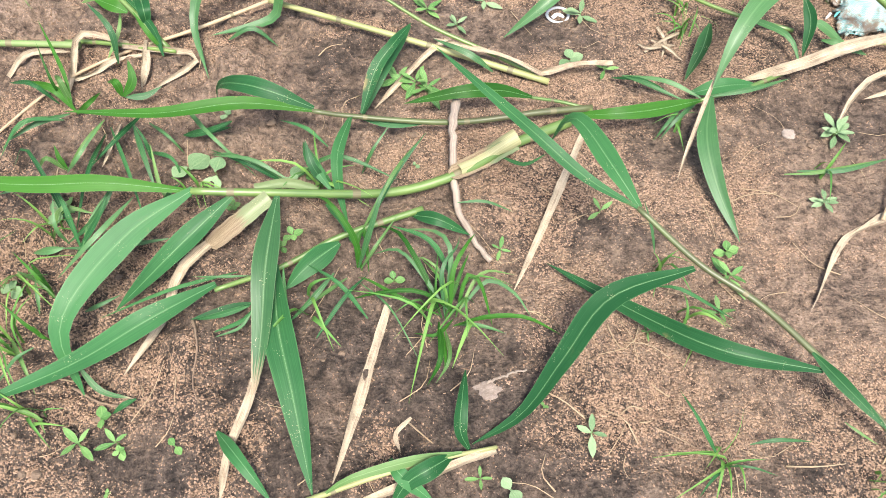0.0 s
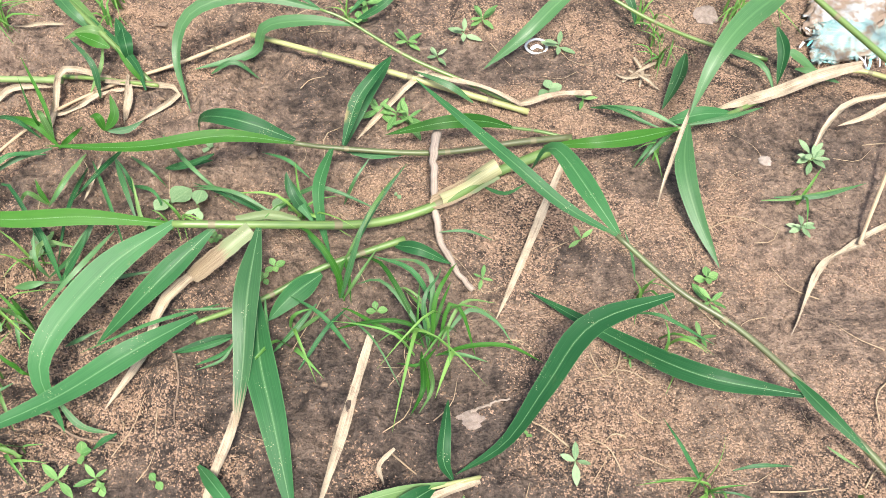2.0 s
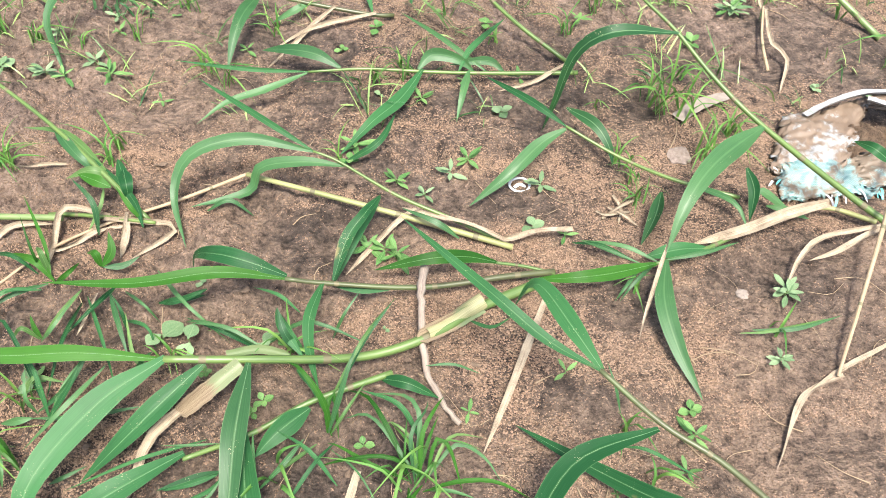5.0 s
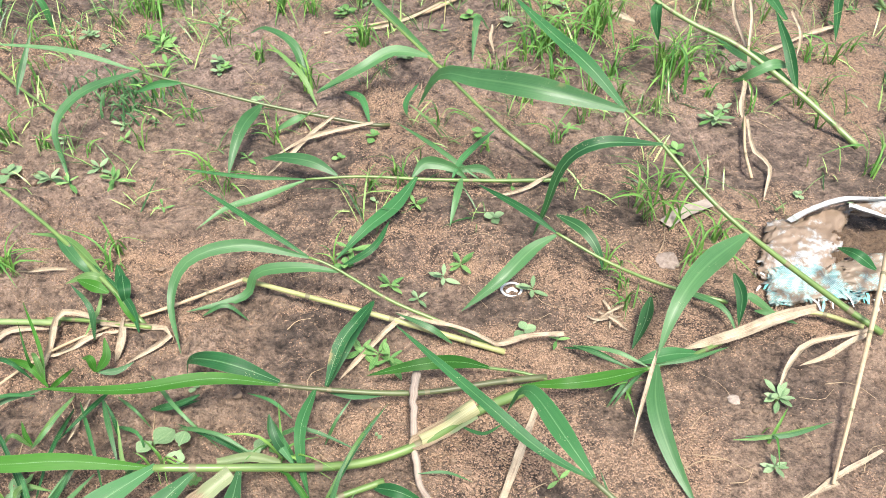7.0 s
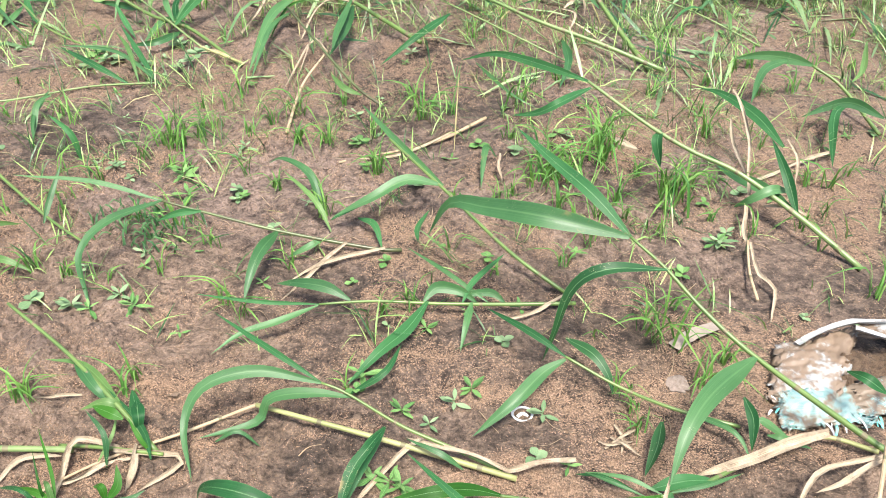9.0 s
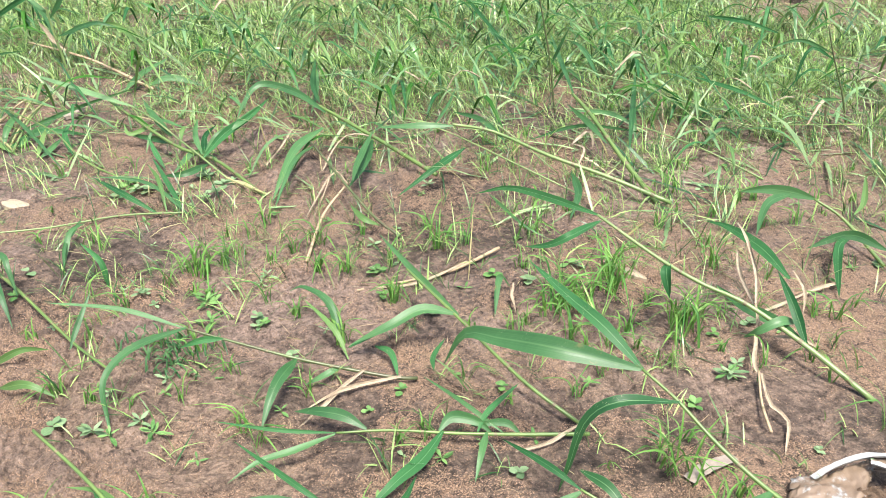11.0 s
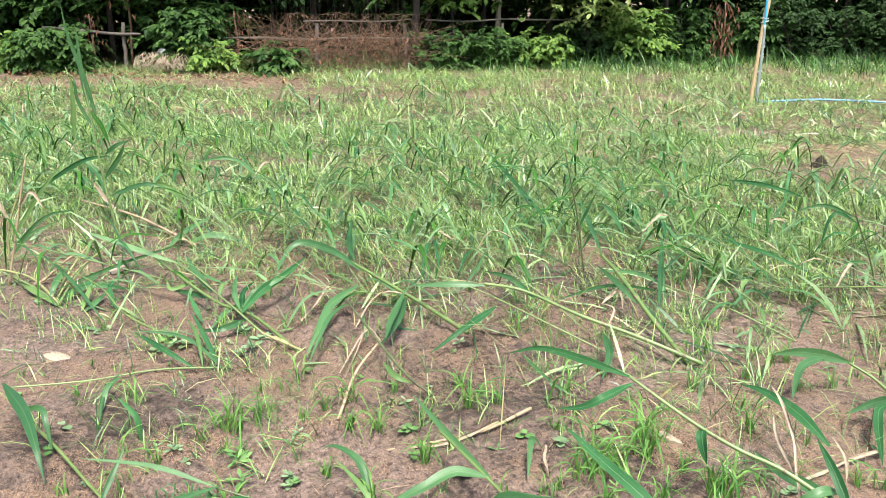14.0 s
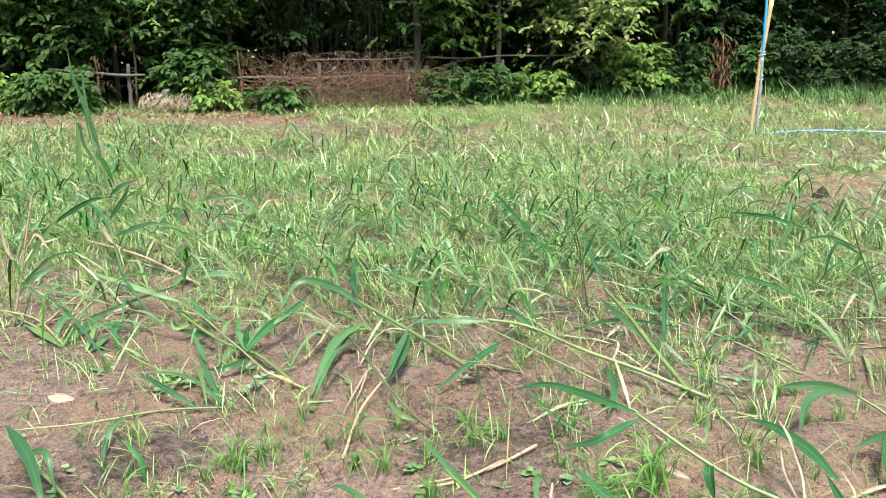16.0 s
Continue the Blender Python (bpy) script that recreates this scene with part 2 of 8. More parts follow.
def leaf_material(name, low, high, rib, dry_from=None, specks=0.0, see=0.22, rough=0.40, per_island=False, gloss=0.3):
    """Ribbed grass leaf: fine stripes along it, a pale midrib, blotches, and a withered end if wanted."""
    m, tree, bsdf = nodes_of(name)
    uv = tree.nodes.new("ShaderNodeUVMap").outputs[0]
    place = tree.nodes.new("ShaderNodeTexCoord").outputs["Object"]
    stripes = noise_at(tree, stretched(tree, uv, 34, 1.2), 1.0, 2)
    blotch = noise_at(tree, place, 9, 4)
    f = maths(tree, "ADD", maths(tree, "MULTIPLY", stripes, 0.55), maths(tree, "MULTIPLY", blotch, 0.5))
    if per_island:
        rand = tree.nodes.new("ShaderNodeNewGeometry").outputs["Random Per Island"]
    else:
        rand = tree.nodes.new("ShaderNodeObjectInfo").outputs["Random"]
    f = maths(tree, "ADD", f, maths(tree, "MULTIPLY", maths(tree, "SUBTRACT", rand, 0.5), 0.85 if per_island else 0.5))
    col = ramp(tree, f, (0.26, low), (0.92, high)) if per_island else ramp(tree, f, (0.25, low), (0.8, high))
    sep = tree.nodes.new("ShaderNodeSeparateXYZ")
    tree.links.new(uv, sep.inputs[0])
    across = maths(tree, "ABSOLUTE", maths(tree, "SUBTRACT", sep.outputs[0], 0.5))
    if rib:
        ribmask = ramp(tree, across, (0.02, (1, 1, 1)), (0.055, (0, 0, 0)))
        col = blend(tree, maths(tree, "MULTIPLY", ribmask, 0.25), col, rib)
    if dry_from is not None:
        edge = maths(tree, "ADD", sep.outputs[1], maths(tree, "MULTIPLY", maths(tree, "SUBTRACT", noise_at(tree, stretched(tree, uv, 9, 4), 1.0, 3), 0.5), 0.35))
        mask = ramp(tree, edge, (dry_from - 0.06, (0, 0, 0)), (dry_from + 0.05, (1, 1, 1)))
        straw = ramp(tree, stripes, (0.3, (0.15, 0.105, 0.066)), (0.7, (0.40, 0.32, 0.215)))
        col = blend(tree, mask, col, straw)
    if specks:
        dots = node(tree, "ShaderNodeTexVoronoi", Scale=330.0)
        tree.links.new(place, dots.inputs["Vector"])
        spots = maths(tree, "MULTIPLY", ramp(tree, dots.outputs["Distance"], (0.14, (1, 1, 1)), (0.24, (0, 0, 0))), ramp(tree, noise_at(tree, place, 30), (0.58, (0, 0, 0)), (0.66, (1, 1, 1))))
        col = blend(tree, maths(tree, "MULTIPLY", spots, specks), col, (0.62, 0.55, 0.36))
    if rib:
        margin = maths(tree, "MULTIPLY", ramp(tree, across, (0.465, (0, 0, 0)), (0.49, (1, 1, 1))), 0.35)
        col = blend(tree, margin, col, rib)
        scorch = maths(tree, "MULTIPLY", ramp(tree, noise_at(tree, place, 13, 4, 0.65), (0.66, (0, 0, 0)), (0.74, (1, 1, 1))), ramp(tree, across, (0.2, (0.1, 0.1, 0.1)), (0.45, (0.8, 0.8, 0.8))))
        col = blend(tree, scorch, col, (0.26, 0.19, 0.09))
    bsdf.inputs["Roughness"].default_value = rough
    bsdf.inputs["Specular IOR Level"].default_value = gloss
    finish(tree, bsdf, col, stripes, 0.35, 0.0012, see)
    return m


def straw_material(name, low, high, rough=0.75, grain=60.0):
    m, tree, bsdf = nodes_of(name)
    uv = tree.nodes.new("ShaderNodeUVMap").outputs[0]
    place = tree.nodes.new("ShaderNodeTexCoord").outputs["Object"]
    stripes = noise_at(tree, stretched(tree, uv, grain / 4, 5), 1.0, 4, 0.7)
    stains = noise_at(tree, place, 22, 4, 0.65)
    col = ramp(tree, maths(tree, "ADD", maths(tree, "MULTIPLY", stripes, 0.6), maths(tree, "MULTIPLY", stains, 0.4)), (0.36, low), (0.62, high))
    col = blend(tree, ramp(tree, stains, (0.56, (0, 0, 0)), (0.72, (0.7, 0.7, 0.7))), col, tuple(c * 0.55 for c in low))
    bsdf.inputs["Roughness"].default_value = rough
    finish(tree, bsdf, col, stripes, 0.6, 0.002)
    return m


def stem_material(name, low, high, rough=0.38):
    """Smooth grass stalk: colour runs in streaks along it and changes from joint to joint."""
    m, tree, bsdf = nodes_of(name)
    uv = tree.nodes.new("ShaderNodeUVMap").outputs[0]
    place = tree.nodes.new("ShaderNodeTexCoord").outputs["Object"]
    stripes = noise_at(tree, stretched(tree, uv, 10, 3), 1.0, 3)
    zones = noise_at(tree, place, 7, 2)
    col = ramp(tree, maths(tree, "ADD", maths(tree, "MULTIPLY", stripes, 0.45), maths(tree, "MULTIPLY", zones, 0.6)), (0.32, low), (0.72, high))
    bsdf.inputs["Roughness"].default_value = rough
    finish(tree, bsdf, col, stripes, 0.25, 0.001)
    return m


def plain_material(name, low, high, scale=20.0, rough=0.7, bump=0.3, depth=0.003):
    m, tree, bsdf = nodes_of(name)
    place = tree.nodes.new("ShaderNodeTexCoord").outputs["Object"]
    big, fine = noise_at(tree, place, scale, 4, 0.6), noise_at(tree, place, scale * 7, 3)
    col = ramp(tree, maths(tree, "ADD", maths(tree, "MULTIPLY", big, 0.65), maths(tree, "MULTIPLY", fine, 0.35)), (0.32, low), (0.68, high))
    bsdf.inputs["Roughness"].default_value = rough
    finish(tree, bsdf, col, fine, bump, depth)
    return m


def soil_material():
    """Dark gritty earth, its bump pits painted darker as shade, with a scatter of pale crumbs; damp patches are smooth
    and bare.
    """
    m, tree, bsdf = nodes_of("soil")
    place = tree.nodes.new("ShaderNodeTexCoord").outputs["Object"]
    cover = tree.nodes.new("ShaderNodeAttribute")
    cover.attribute_name = "crumbs"
    pale_share = tree.nodes.new("ShaderNodeAttribute")
    pale_share.attribute_name = "paleness"
    cells = node(tree, "ShaderNodeTexVoronoi", Scale=340.0)
    tree.links.new(place, cells.inputs["Vector"])
    pick = tree.nodes.new("ShaderNodeSeparateColor")
    tree.links.new(cells.outputs["Color"], pick.inputs[0])
    fine = noise_at(tree, place, 330, 3, 0.65)
    grit = noise_at(tree, place, 130, 4, 0.7)
    mid = noise_at(tree, place, 38, 5, 0.65)
    far = noise_at(tree, place, 9, 5, 0.6)
    pit_tone = maths(tree, "ADD", maths(tree, "MULTIPLY", mid, 0.45), maths(tree, "ADD", maths(tree, "MULTIPLY", grit, 0.35), maths(tree, "MULTIPLY", fine, 0.2)))
    # The bump's own noises drive these colours, putting shade into its pits.
    earth = ramp(tree, pit_tone, (0.37, (0.010, 0.0075, 0.006)), (0.46, (0.045, 0.0335, 0.0265)), (0.60, (0.140, 0.105, 0.082)))
    grains = ramp(tree, pick.outputs[1], (0.1, (0.17, 0.112, 0.073)), (0.9, (0.44, 0.300, 0.205)))
    share = maths(tree, "ADD", maths(tree, "MULTIPLY", cover.outputs["Fac"], 0.62), maths(tree, "MULTIPLY", maths(tree, "SUBTRACT", mid, 0.5), 1.7))
    mask = ramp(tree, maths(tree, "SUBTRACT", share, maths(tree, "MULTIPLY", pick.outputs[0], 0.85)), (0.0, (0, 0, 0)), (0.07, (1, 1, 1)))
    crust = ramp(tree, pit_tone, (0.38, (0.042, 0.029, 0.021)), (0.46, (0.150, 0.105, 0.075)), (0.54, (0.27, 0.192, 0.138)), (0.64, (0.42, 0.308, 0.228)))
    pink = ramp(tree, pit_tone, (0.38, (0.040, 0.028, 0.022)), (0.46, (0.150, 0.108, 0.086)), (0.53, (0.28, 0.205, 0.166)), (0.63, (0.44, 0.335, 0.280)))
    share2 = tree.nodes.new("ShaderNodeAttribute")
    share2.attribute_name = "pinkness"
    crust = blend(tree, share2.outputs["Fac"], crust, pink)
    earth = blend(tree, ramp(tree, maths(tree, "ADD", pale_share.outputs["Fac"], maths(tree, "SUBTRACT", maths(tree, "MULTIPLY", far, 1.6), 0.8)), (0.1, (0, 0, 0)), (0.75, (0.95, 0.95, 0.95))), earth, crust)
    col = blend(tree, mask, earth, grains)
    height = maths(tree, "ADD", maths(tree, "MULTIPLY", maths(tree, "SUBTRACT", 1.0, cells.outputs["Distance"]), maths(tree, "MULTIPLY", mask, 0.6)), maths(tree, "ADD", maths(tree, "MULTIPLY", mid, 2.6), maths(tree, "ADD", maths(tree, "MULTIPLY", grit, 0.8), maths(tree, "MULTIPLY", fine, 0.3))))
    tree.links.new(ramp(tree, cover.outputs["Fac"], (0.1, (0.62, 0.62, 0.62)), (0.5, (0.92, 0.92, 0.92))), bsdf.inputs["Roughness"])
    bsdf.inputs["Specular IOR Level"].default_value = 0.3
    finish(tree, bsdf, col, height, 1.0, 0.011)
    return m


def tree_leaf_material(name, low, high, see=0.3, rough=0.6):
    m, tree, bsdf = nodes_of(name)
    rand = tree.nodes.new("ShaderNodeNewGeometry").outputs["Random Per Island"]
    place = tree.nodes.new("ShaderNodeTexCoord").outputs["Object"]
    n = noise_at(tree, place, 1.6, 3)
    fine = noise_at(tree, place, 60, 2)
    col = ramp(tree, maths(tree, "ADD", maths(tree, "MULTIPLY", rand, 0.6), maths(tree, "MULTIPLY", n, 0.5)), (0.2, low), (0.85, high))
    bsdf.inputs["Roughness"].default_value = rough
    bsdf.inputs["Specular IOR Level"].default_value = 0.22
    finish(tree, bsdf, col, fine, 0.2, 0.004, see)
    return m


SOIL = soil_material()
CRUMB = tree_leaf_material("soil_crumb", (0.15, 0.096, 0.062), (0.46, 0.314, 0.215), 0.0, 0.9)
LEAF = {
    "fresh": leaf_material("leaf_green", (0.013, 0.066, 0.022), (0.045, 0.150, 0.051), (0.15, 0.29, 0.12), specks=0.5, see=0.18, gloss=0.15),
    "vivid": leaf_material("leaf_bright_green", (0.012, 0.060, 0.008), (0.042, 0.140, 0.018), (0.10, 0.22, 0.05), see=0.16, gloss=0.14),
    # mid and sunny are lighter leaf copies, with sky sheen in their colour.
    "mid": leaf_material("leaf_green_with_sheen", (0.026, 0.095, 0.030), (0.078, 0.190, 0.066), (0.15, 0.28, 0.11), specks=0.3, gloss=0.45),
    "dark": leaf_material("leaf_deep_green", (0.010, 0.046, 0.018), (0.030, 0.100, 0.036), (0.16, 0.30, 0.14), specks=0.4),
    "light": leaf_material("leaf_yellow_green", (0.060, 0.140, 0.038), (0.150, 0.255, 0.080), (0.26, 0.37, 0.16)),
    "sunny": leaf_material("leaf_green_sunlit", (0.060, 0.150, 0.052), (0.20, 0.34, 0.15), (0.28, 0.42, 0.2), rough=0.34, gloss=0.6),
    "holes": leaf_material("leaf_speckled", (0.016, 0.07, 0.024), (0.052, 0.15, 0.046), (0.26, 0.42, 0.2), specks=1.0),
    "drytip": leaf_material("leaf_withered_tip", (0.030, 0.095, 0.034), (0.085, 0.19, 0.07), (0.26, 0.36, 0.19), dry_from=0.85, specks=0.7),
    "sheath": leaf_material("leaf_sheath_green", (0.075, 0.135, 0.05), (0.19, 0.25, 0.12), None, specks=0.8),
    "drysheath": leaf_material("leaf_sheath_straw", (0.10, 0.15, 0.075), (0.25, 0.29, 0.16), None, dry_from=0.42, specks=0.6),
    "dry": straw_material("leaf_dry", (0.12, 0.085, 0.055), (0.52, 0.435, 0.31), 0.75, 110),
    "pale": straw_material("leaf_straw", (0.32, 0.29, 0.14), (0.52, 0.46, 0.29)),
}
STEM = {
    "green": stem_material("stalk_green", (0.055, 0.11, 0.03), (0.16, 0.235, 0.065)),
    "purple": stem_material("stalk_purplish", (0.055, 0.042, 0.028), (0.105, 0.150, 0.052)),
    "pale": stem_material("stalk_pale", (0.15, 0.175, 0.06), (0.38, 0.37, 0.17), 0.5),
    "palegreen": stem_material("stalk_pale_green", (0.085, 0.155, 0.042), (0.22, 0.285, 0.115)),
    "dry": straw_material("stalk_dry", (0.26, 0.18, 0.10), (0.48, 0.38, 0.25)),
}
SHEATH = leaf_material("sheath_pale_yellow", (0.26, 0.26, 0.13), (0.60, 0.55, 0.36), None, see=0.15, rough=0.5)
NODE = stem_material("stalk_joint", (0.085, 0.075, 0.04), (0.22, 0.20, 0.11), 0.6)
MIDRIB = stem_material("midrib", (0.065, 0.165, 0.065), (0.15, 0.27, 0.13), 0.5)
BLADE = leaf_material("tuft_blade", (0.045, 0.145, 0.030), (0.155, 0.335, 0.080), None, see=0.3)
BLADE_LIGHT = leaf_material("tuft_blade_light", (0.072, 0.190, 0.036), (0.20, 0.37, 0.088), None, see=0.3)
MATGRASS = leaf_material("mat_blade", (0.03, 0.10, 0.035), (0.09, 0.20, 0.07), None)
WEED = leaf_material("weed_leaf", (0.062, 0.165, 0.042), (0.18, 0.33, 0.105), (0.34, 0.46, 0.2), see=0.2, rough=0.5)
WEED_GREY = leaf_material("weed_leaf_greyish", (0.11, 0.195, 0.09), (0.26, 0.37, 0.20), (0.26, 0.36, 0.18), see=0.2, rough=0.55)
# Random tones; bright ends hold sky sheen, dark ends the shade in gaps.
FIELD = leaf_material("field_blade", (0.020, 0.082, 0.016), (0.37, 0.555, 0.170), None, see=0.25, rough=0.30, gloss=0.7, per_island=True)
FIELD_BROAD = leaf_material("field_broad_blade", (0.024, 0.090, 0.028), (0.38, 0.53, 0.25), None, see=0.22, rough=0.28, gloss=0.8, per_island=True)
# Darker copy of field_blade; the trees' shade is put into its colour.
SHADED_EDGE = leaf_material("edge_blade_shaded", (0.010, 0.045, 0.010), (0.105, 0.235, 0.06), None, see=0.25, rough=0.4, per_island=True)
FIELD_DRY = leaf_material("field_straw", (0.24, 0.22, 0.09), (0.48, 0.43, 0.24), None, see=0.15, per_island=True)

# ---- ground ----
def build_ground():
    def steps(lo, hi, fine, far_lo, far_hi):
        core = np.arange(lo, hi, fine)
        out, step = [], fine
        x = hi
        while x < far_hi:
            out.append(x)
            step *= 1.13
            x += step
        out.append(far_hi)
        back, step, x = [], fine, lo
        while x > far_lo:
            step *= 1.13
            x -= step
            back.append(max(x, far_lo))
        return np.r_[back[::-1], core, out]
    xs, ys = steps(-1.15, 1.3, 0.0066, -400, 400), steps(0.2, 2.5, 0.0066, -400, 600)
    gx, gy = np.meshgrid(xs, ys)
    z = ground_z(gx, gy)
    w, h = len(xs), len(ys)
    v = np.column_stack([gx.ravel(), gy.ravel(), z.ravel()])
    i = np.arange(w * h).reshape(h, w)
    f = np.stack([i[:-1, :-1], i[:-1, 1:], i[1:, 1:], i[1:, :-1]], -1).reshape(-1, 4)
    me = mesh("ground", v, f, SOIL)
    a = me.attributes.new("crumbs", "FLOAT", "POINT")
    a.data.foreach_set("value", crumbs(v[:, 0], v[:, 1]).astype(np.float32))
    a = me.attributes.new("paleness", "FLOAT", "POINT")
    a.data.foreach_set("value", paleness(v[:, 0], v[:, 1]).astype(np.float32))
    a = me.attributes.new("pinkness", "FLOAT", "POINT")
    a.data.foreach_set("value", pinkness(v[:, 0], v[:, 1]).astype(np.float32))
    tagged(new("ground", me), "bare tan sandy soil with damp brown patches", "ground", kind="structure")


build_ground()


def build_crumbs(count, x0, x1, y0, y1, lo, hi, seed):
    """Loose crumbs of earth, thickest where the soil is dry."""
    r = np.random.default_rng(seed)
    x, y = r.uniform(x0, x1, count * 5), r.uniform(y0, y1, count * 5)
    keep = r.uniform(0, 1, count * 5) < np.clip(crumbs(x, y) * 1.7 - 0.42, 0.05, 1) * (0.5 + 0.5 * bumps(x, y, 0.018, 9)) * (0.7 + 0.4 * bumps(x, y, 0.05, 10))
    x, y = x[keep][:count], y[keep][:count]
    n = len(x)
    s = lo + (hi - lo) * r.uniform(0, 1, n) ** 2.2
    base = np.array([[1, 0, 0], [-0.5, 0.87, 0], [-0.5, -0.87, 0], [0.1, 0.05, 0.8]])
    ang = r.uniform(0, 6.28, n)
    ca, sa = np.cos(ang)[:, None], np.sin(ang)[:, None]
    base = base * np.array([1.35, 0.8, 0.9])
    b = base[None] * r.uniform(0.6, 1.25, (n, 4, 3)) * s[:, None, None]
    vx, vy = b[..., 0] * ca - b[..., 1] * sa, b[..., 0] * sa + b[..., 1] * ca
    v = np.stack([vx + x[:, None], vy + y[:, None], b[..., 2] + ground_z(x, y)[:, None] - 0.0004], -1).reshape(-1, 3)
    o = (np.arange(n) * 4)[:, None, None]
    f = (np.array([[0, 1, 3], [1, 2, 3], [2, 0, 3]])[None] + o).reshape(-1, 3)
    me = mesh("soil_crumbs", v, f, CRUMB, smooth=False)
    tagged(new("soil_crumbs", me), "loose tan crumbs of earth strewn over the soil", "soil", kind="stuff")


build_crumbs(230000, -0.9, 1.1, 0.2, 1.35, 0.0009, 0.0022, 21)
build_crumbs(80000, -1.3, 1.5, 1.3, 2.6, 0.0012, 0.0030, 22)


def build_lumps(count, seed):
    """Small clods and pebbles lying about."""
    r = np.random.default_rng(seed)
    vs, fs, k = [], [], 0
    bm = bmesh.new()
    bmesh.ops.create_icosphere(bm, subdivisions=1, radius=1)
    base = np.array([v.co[:] for v in bm.verts])
    faces = np.array([[v.index for v in f.verts] for f in bm.faces])
    bm.free()
    for i in range(count):
        y = 0.2 + 5.5 * r.uniform() ** 1.6
        x = r.uniform(-1, 1) * (0.8 + 0.5 * y)
        if i % 2:
            x, y = r.normal(-0.6, 0.28), r.normal(1.35, 0.4)
        s = (0.0016 + 0.0052 * r.uniform() ** 2.5) * (1.0 + 0.15 * y)
        v = base * (1 + r.uniform(-0.5, 0.4, (len(base), 1))) * s * r.uniform(0.6, 1.4, 3) * np.array([1.1, 1, 0.6])
        v = v + (x, y, gz(x, y) + 0.1 * s)
        vs.append(v)
        fs.append(faces + k)
        k += len(base)
    me = mesh("soil_clods", np.vstack(vs), np.vstack(fs), CLOD, smooth=False)
    tagged(new("soil_clods", me), "small brown clods scattered on the soil", "soil", kind="stuff")


CLOD = plain_material("clod", (0.075, 0.052, 0.036), (0.22, 0.155, 0.105), 60, 0.9, 0.5, 0.002)
build_lumps(1300, 5)

# ---- fallen grass plants ----
ORIGIN = {}
COUNT = [0]


def seat(p, points):
    """Lifts points given over level ground onto the real one, relative to the plant's base."""
    q = np.array(points, float)
    q[:, 2] += ground_z(q[:, 0], q[:, 1])
    if p not in ORIGIN:
        ORIGIN[p] = np.array([q[0, 0], q[0, 1], gz(q[0, 0], q[0, 1])])
        p.location = ORIGIN[p]
    return q - ORIGIN[p]


def fallen_grass(label):
    return thing("fallen_grass_plant", 0, 0, 0, label, "grass plant", "fallen grass plants in the field")


def stalk(p, kind, r0, r1, *points, joints=True):
    COUNT[0] += 1
    q = seat(p, points)
    r0, r1 = (r0 * 0.55, r1 * 0.62) if kind == "palegreen" else (r0 * 0.76, r1 * 0.76)
    n = 8 + 4 * len(points)
    v, f, uv, c, t, length = tube(q, r0, r1, 9, n, 0.0, COUNT[0])
    ob = part("stalk", mesh("stalk", v, f, STEM[kind], uv), p)
    if not joints:
        return
    gap, at = 0.17, 0.08
    while at < length - 0.03:
        u = at / length * (n - 1)
        i = int(u)
        mid = c[i] * (1 - u + i) + c[min(i + 1, n - 1)] * (u - i)
        d, rad = t[i], (r0 + (r1 - r0) * at / length)
        ring = [mid + d * k * rad for k in (-0.9, -0.35, 0.35, 0.9)]
        vv, ff, uu = [], [], []
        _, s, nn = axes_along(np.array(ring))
        for k, grow in enumerate((1.01, 1.08, 1.11, 1.02)):
            for j in range(9):
                a = j / 9 * 2 * math.pi
                vv.append(ring[k] + (s[k] * math.cos(a) + nn[k] * math.sin(a)) * rad * grow)
                uu.append((j / 9, k / 40))
        ff = [[k * 9 + j, k * 9 + (j + 1) % 9, (k + 1) * 9 + (j + 1) % 9, (k + 1) * 9 + j] for k in range(3) for j in range(9)]
        part("joint", mesh("joint", vv, ff, NODE, uu), ob)
        at += gap
        gap *= 1.12


def blade(p, kind, width, *points, rib=True, face_view=True):
    COUNT[0] += 1
    k = COUNT[0]
    r = np.random.default_rng(k)
    q = seat(p, points)
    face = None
    # The blade is turned to face the camera's view, keeping its apparent width.
    if face_view:
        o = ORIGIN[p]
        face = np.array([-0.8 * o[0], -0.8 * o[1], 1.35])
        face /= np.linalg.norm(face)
    shape = {"dry": "dry", "sheath": "sheath", "drysheath": "sheath"}.get(kind, "leaf")
    width = width * (0.8 if kind == "drysheath" else 0.8) if shape == "sheath" else width
    width = width * (1.0 if shape == "leaf" else 0.85 if shape == "dry" else 1)
    fold, wave = (1.0, 0.4) if shape == "dry" else ((0.75, 0.04) if shape == "sheath" else (r.uniform(0.14, 0.34), r.uniform(0.04, 0.12)))
    v, f, uv, c = ribbon(q, width, 18 if width > 0.02 and face_view else 10, shape, fold, wave, r.uniform(-14, 14), r.uniform(-20, 20), k, face)
    name = "leaf" if shape == "leaf" else ("dry_leaf" if shape == "dry" else "leaf_sheath")
    ob = part(name, mesh(name, v, f, LEAF[kind], uv), p, {"drytip": "green leaf with a withered straw tip", "dry": "withered straw-coloured leaf"}.get(kind, ""))
    if rib and shape == "leaf" and width > 0.024 and kind not in ("pale", "mid", "light"):
        v, f, uv, _, _, _ = tube(c[:-2], min(0.00045, width * 0.011), 0.00015, 4, len(c) - 2)
        part("midrib", mesh("midrib", v, f, MIDRIB, uv), ob, "pale green midrib")


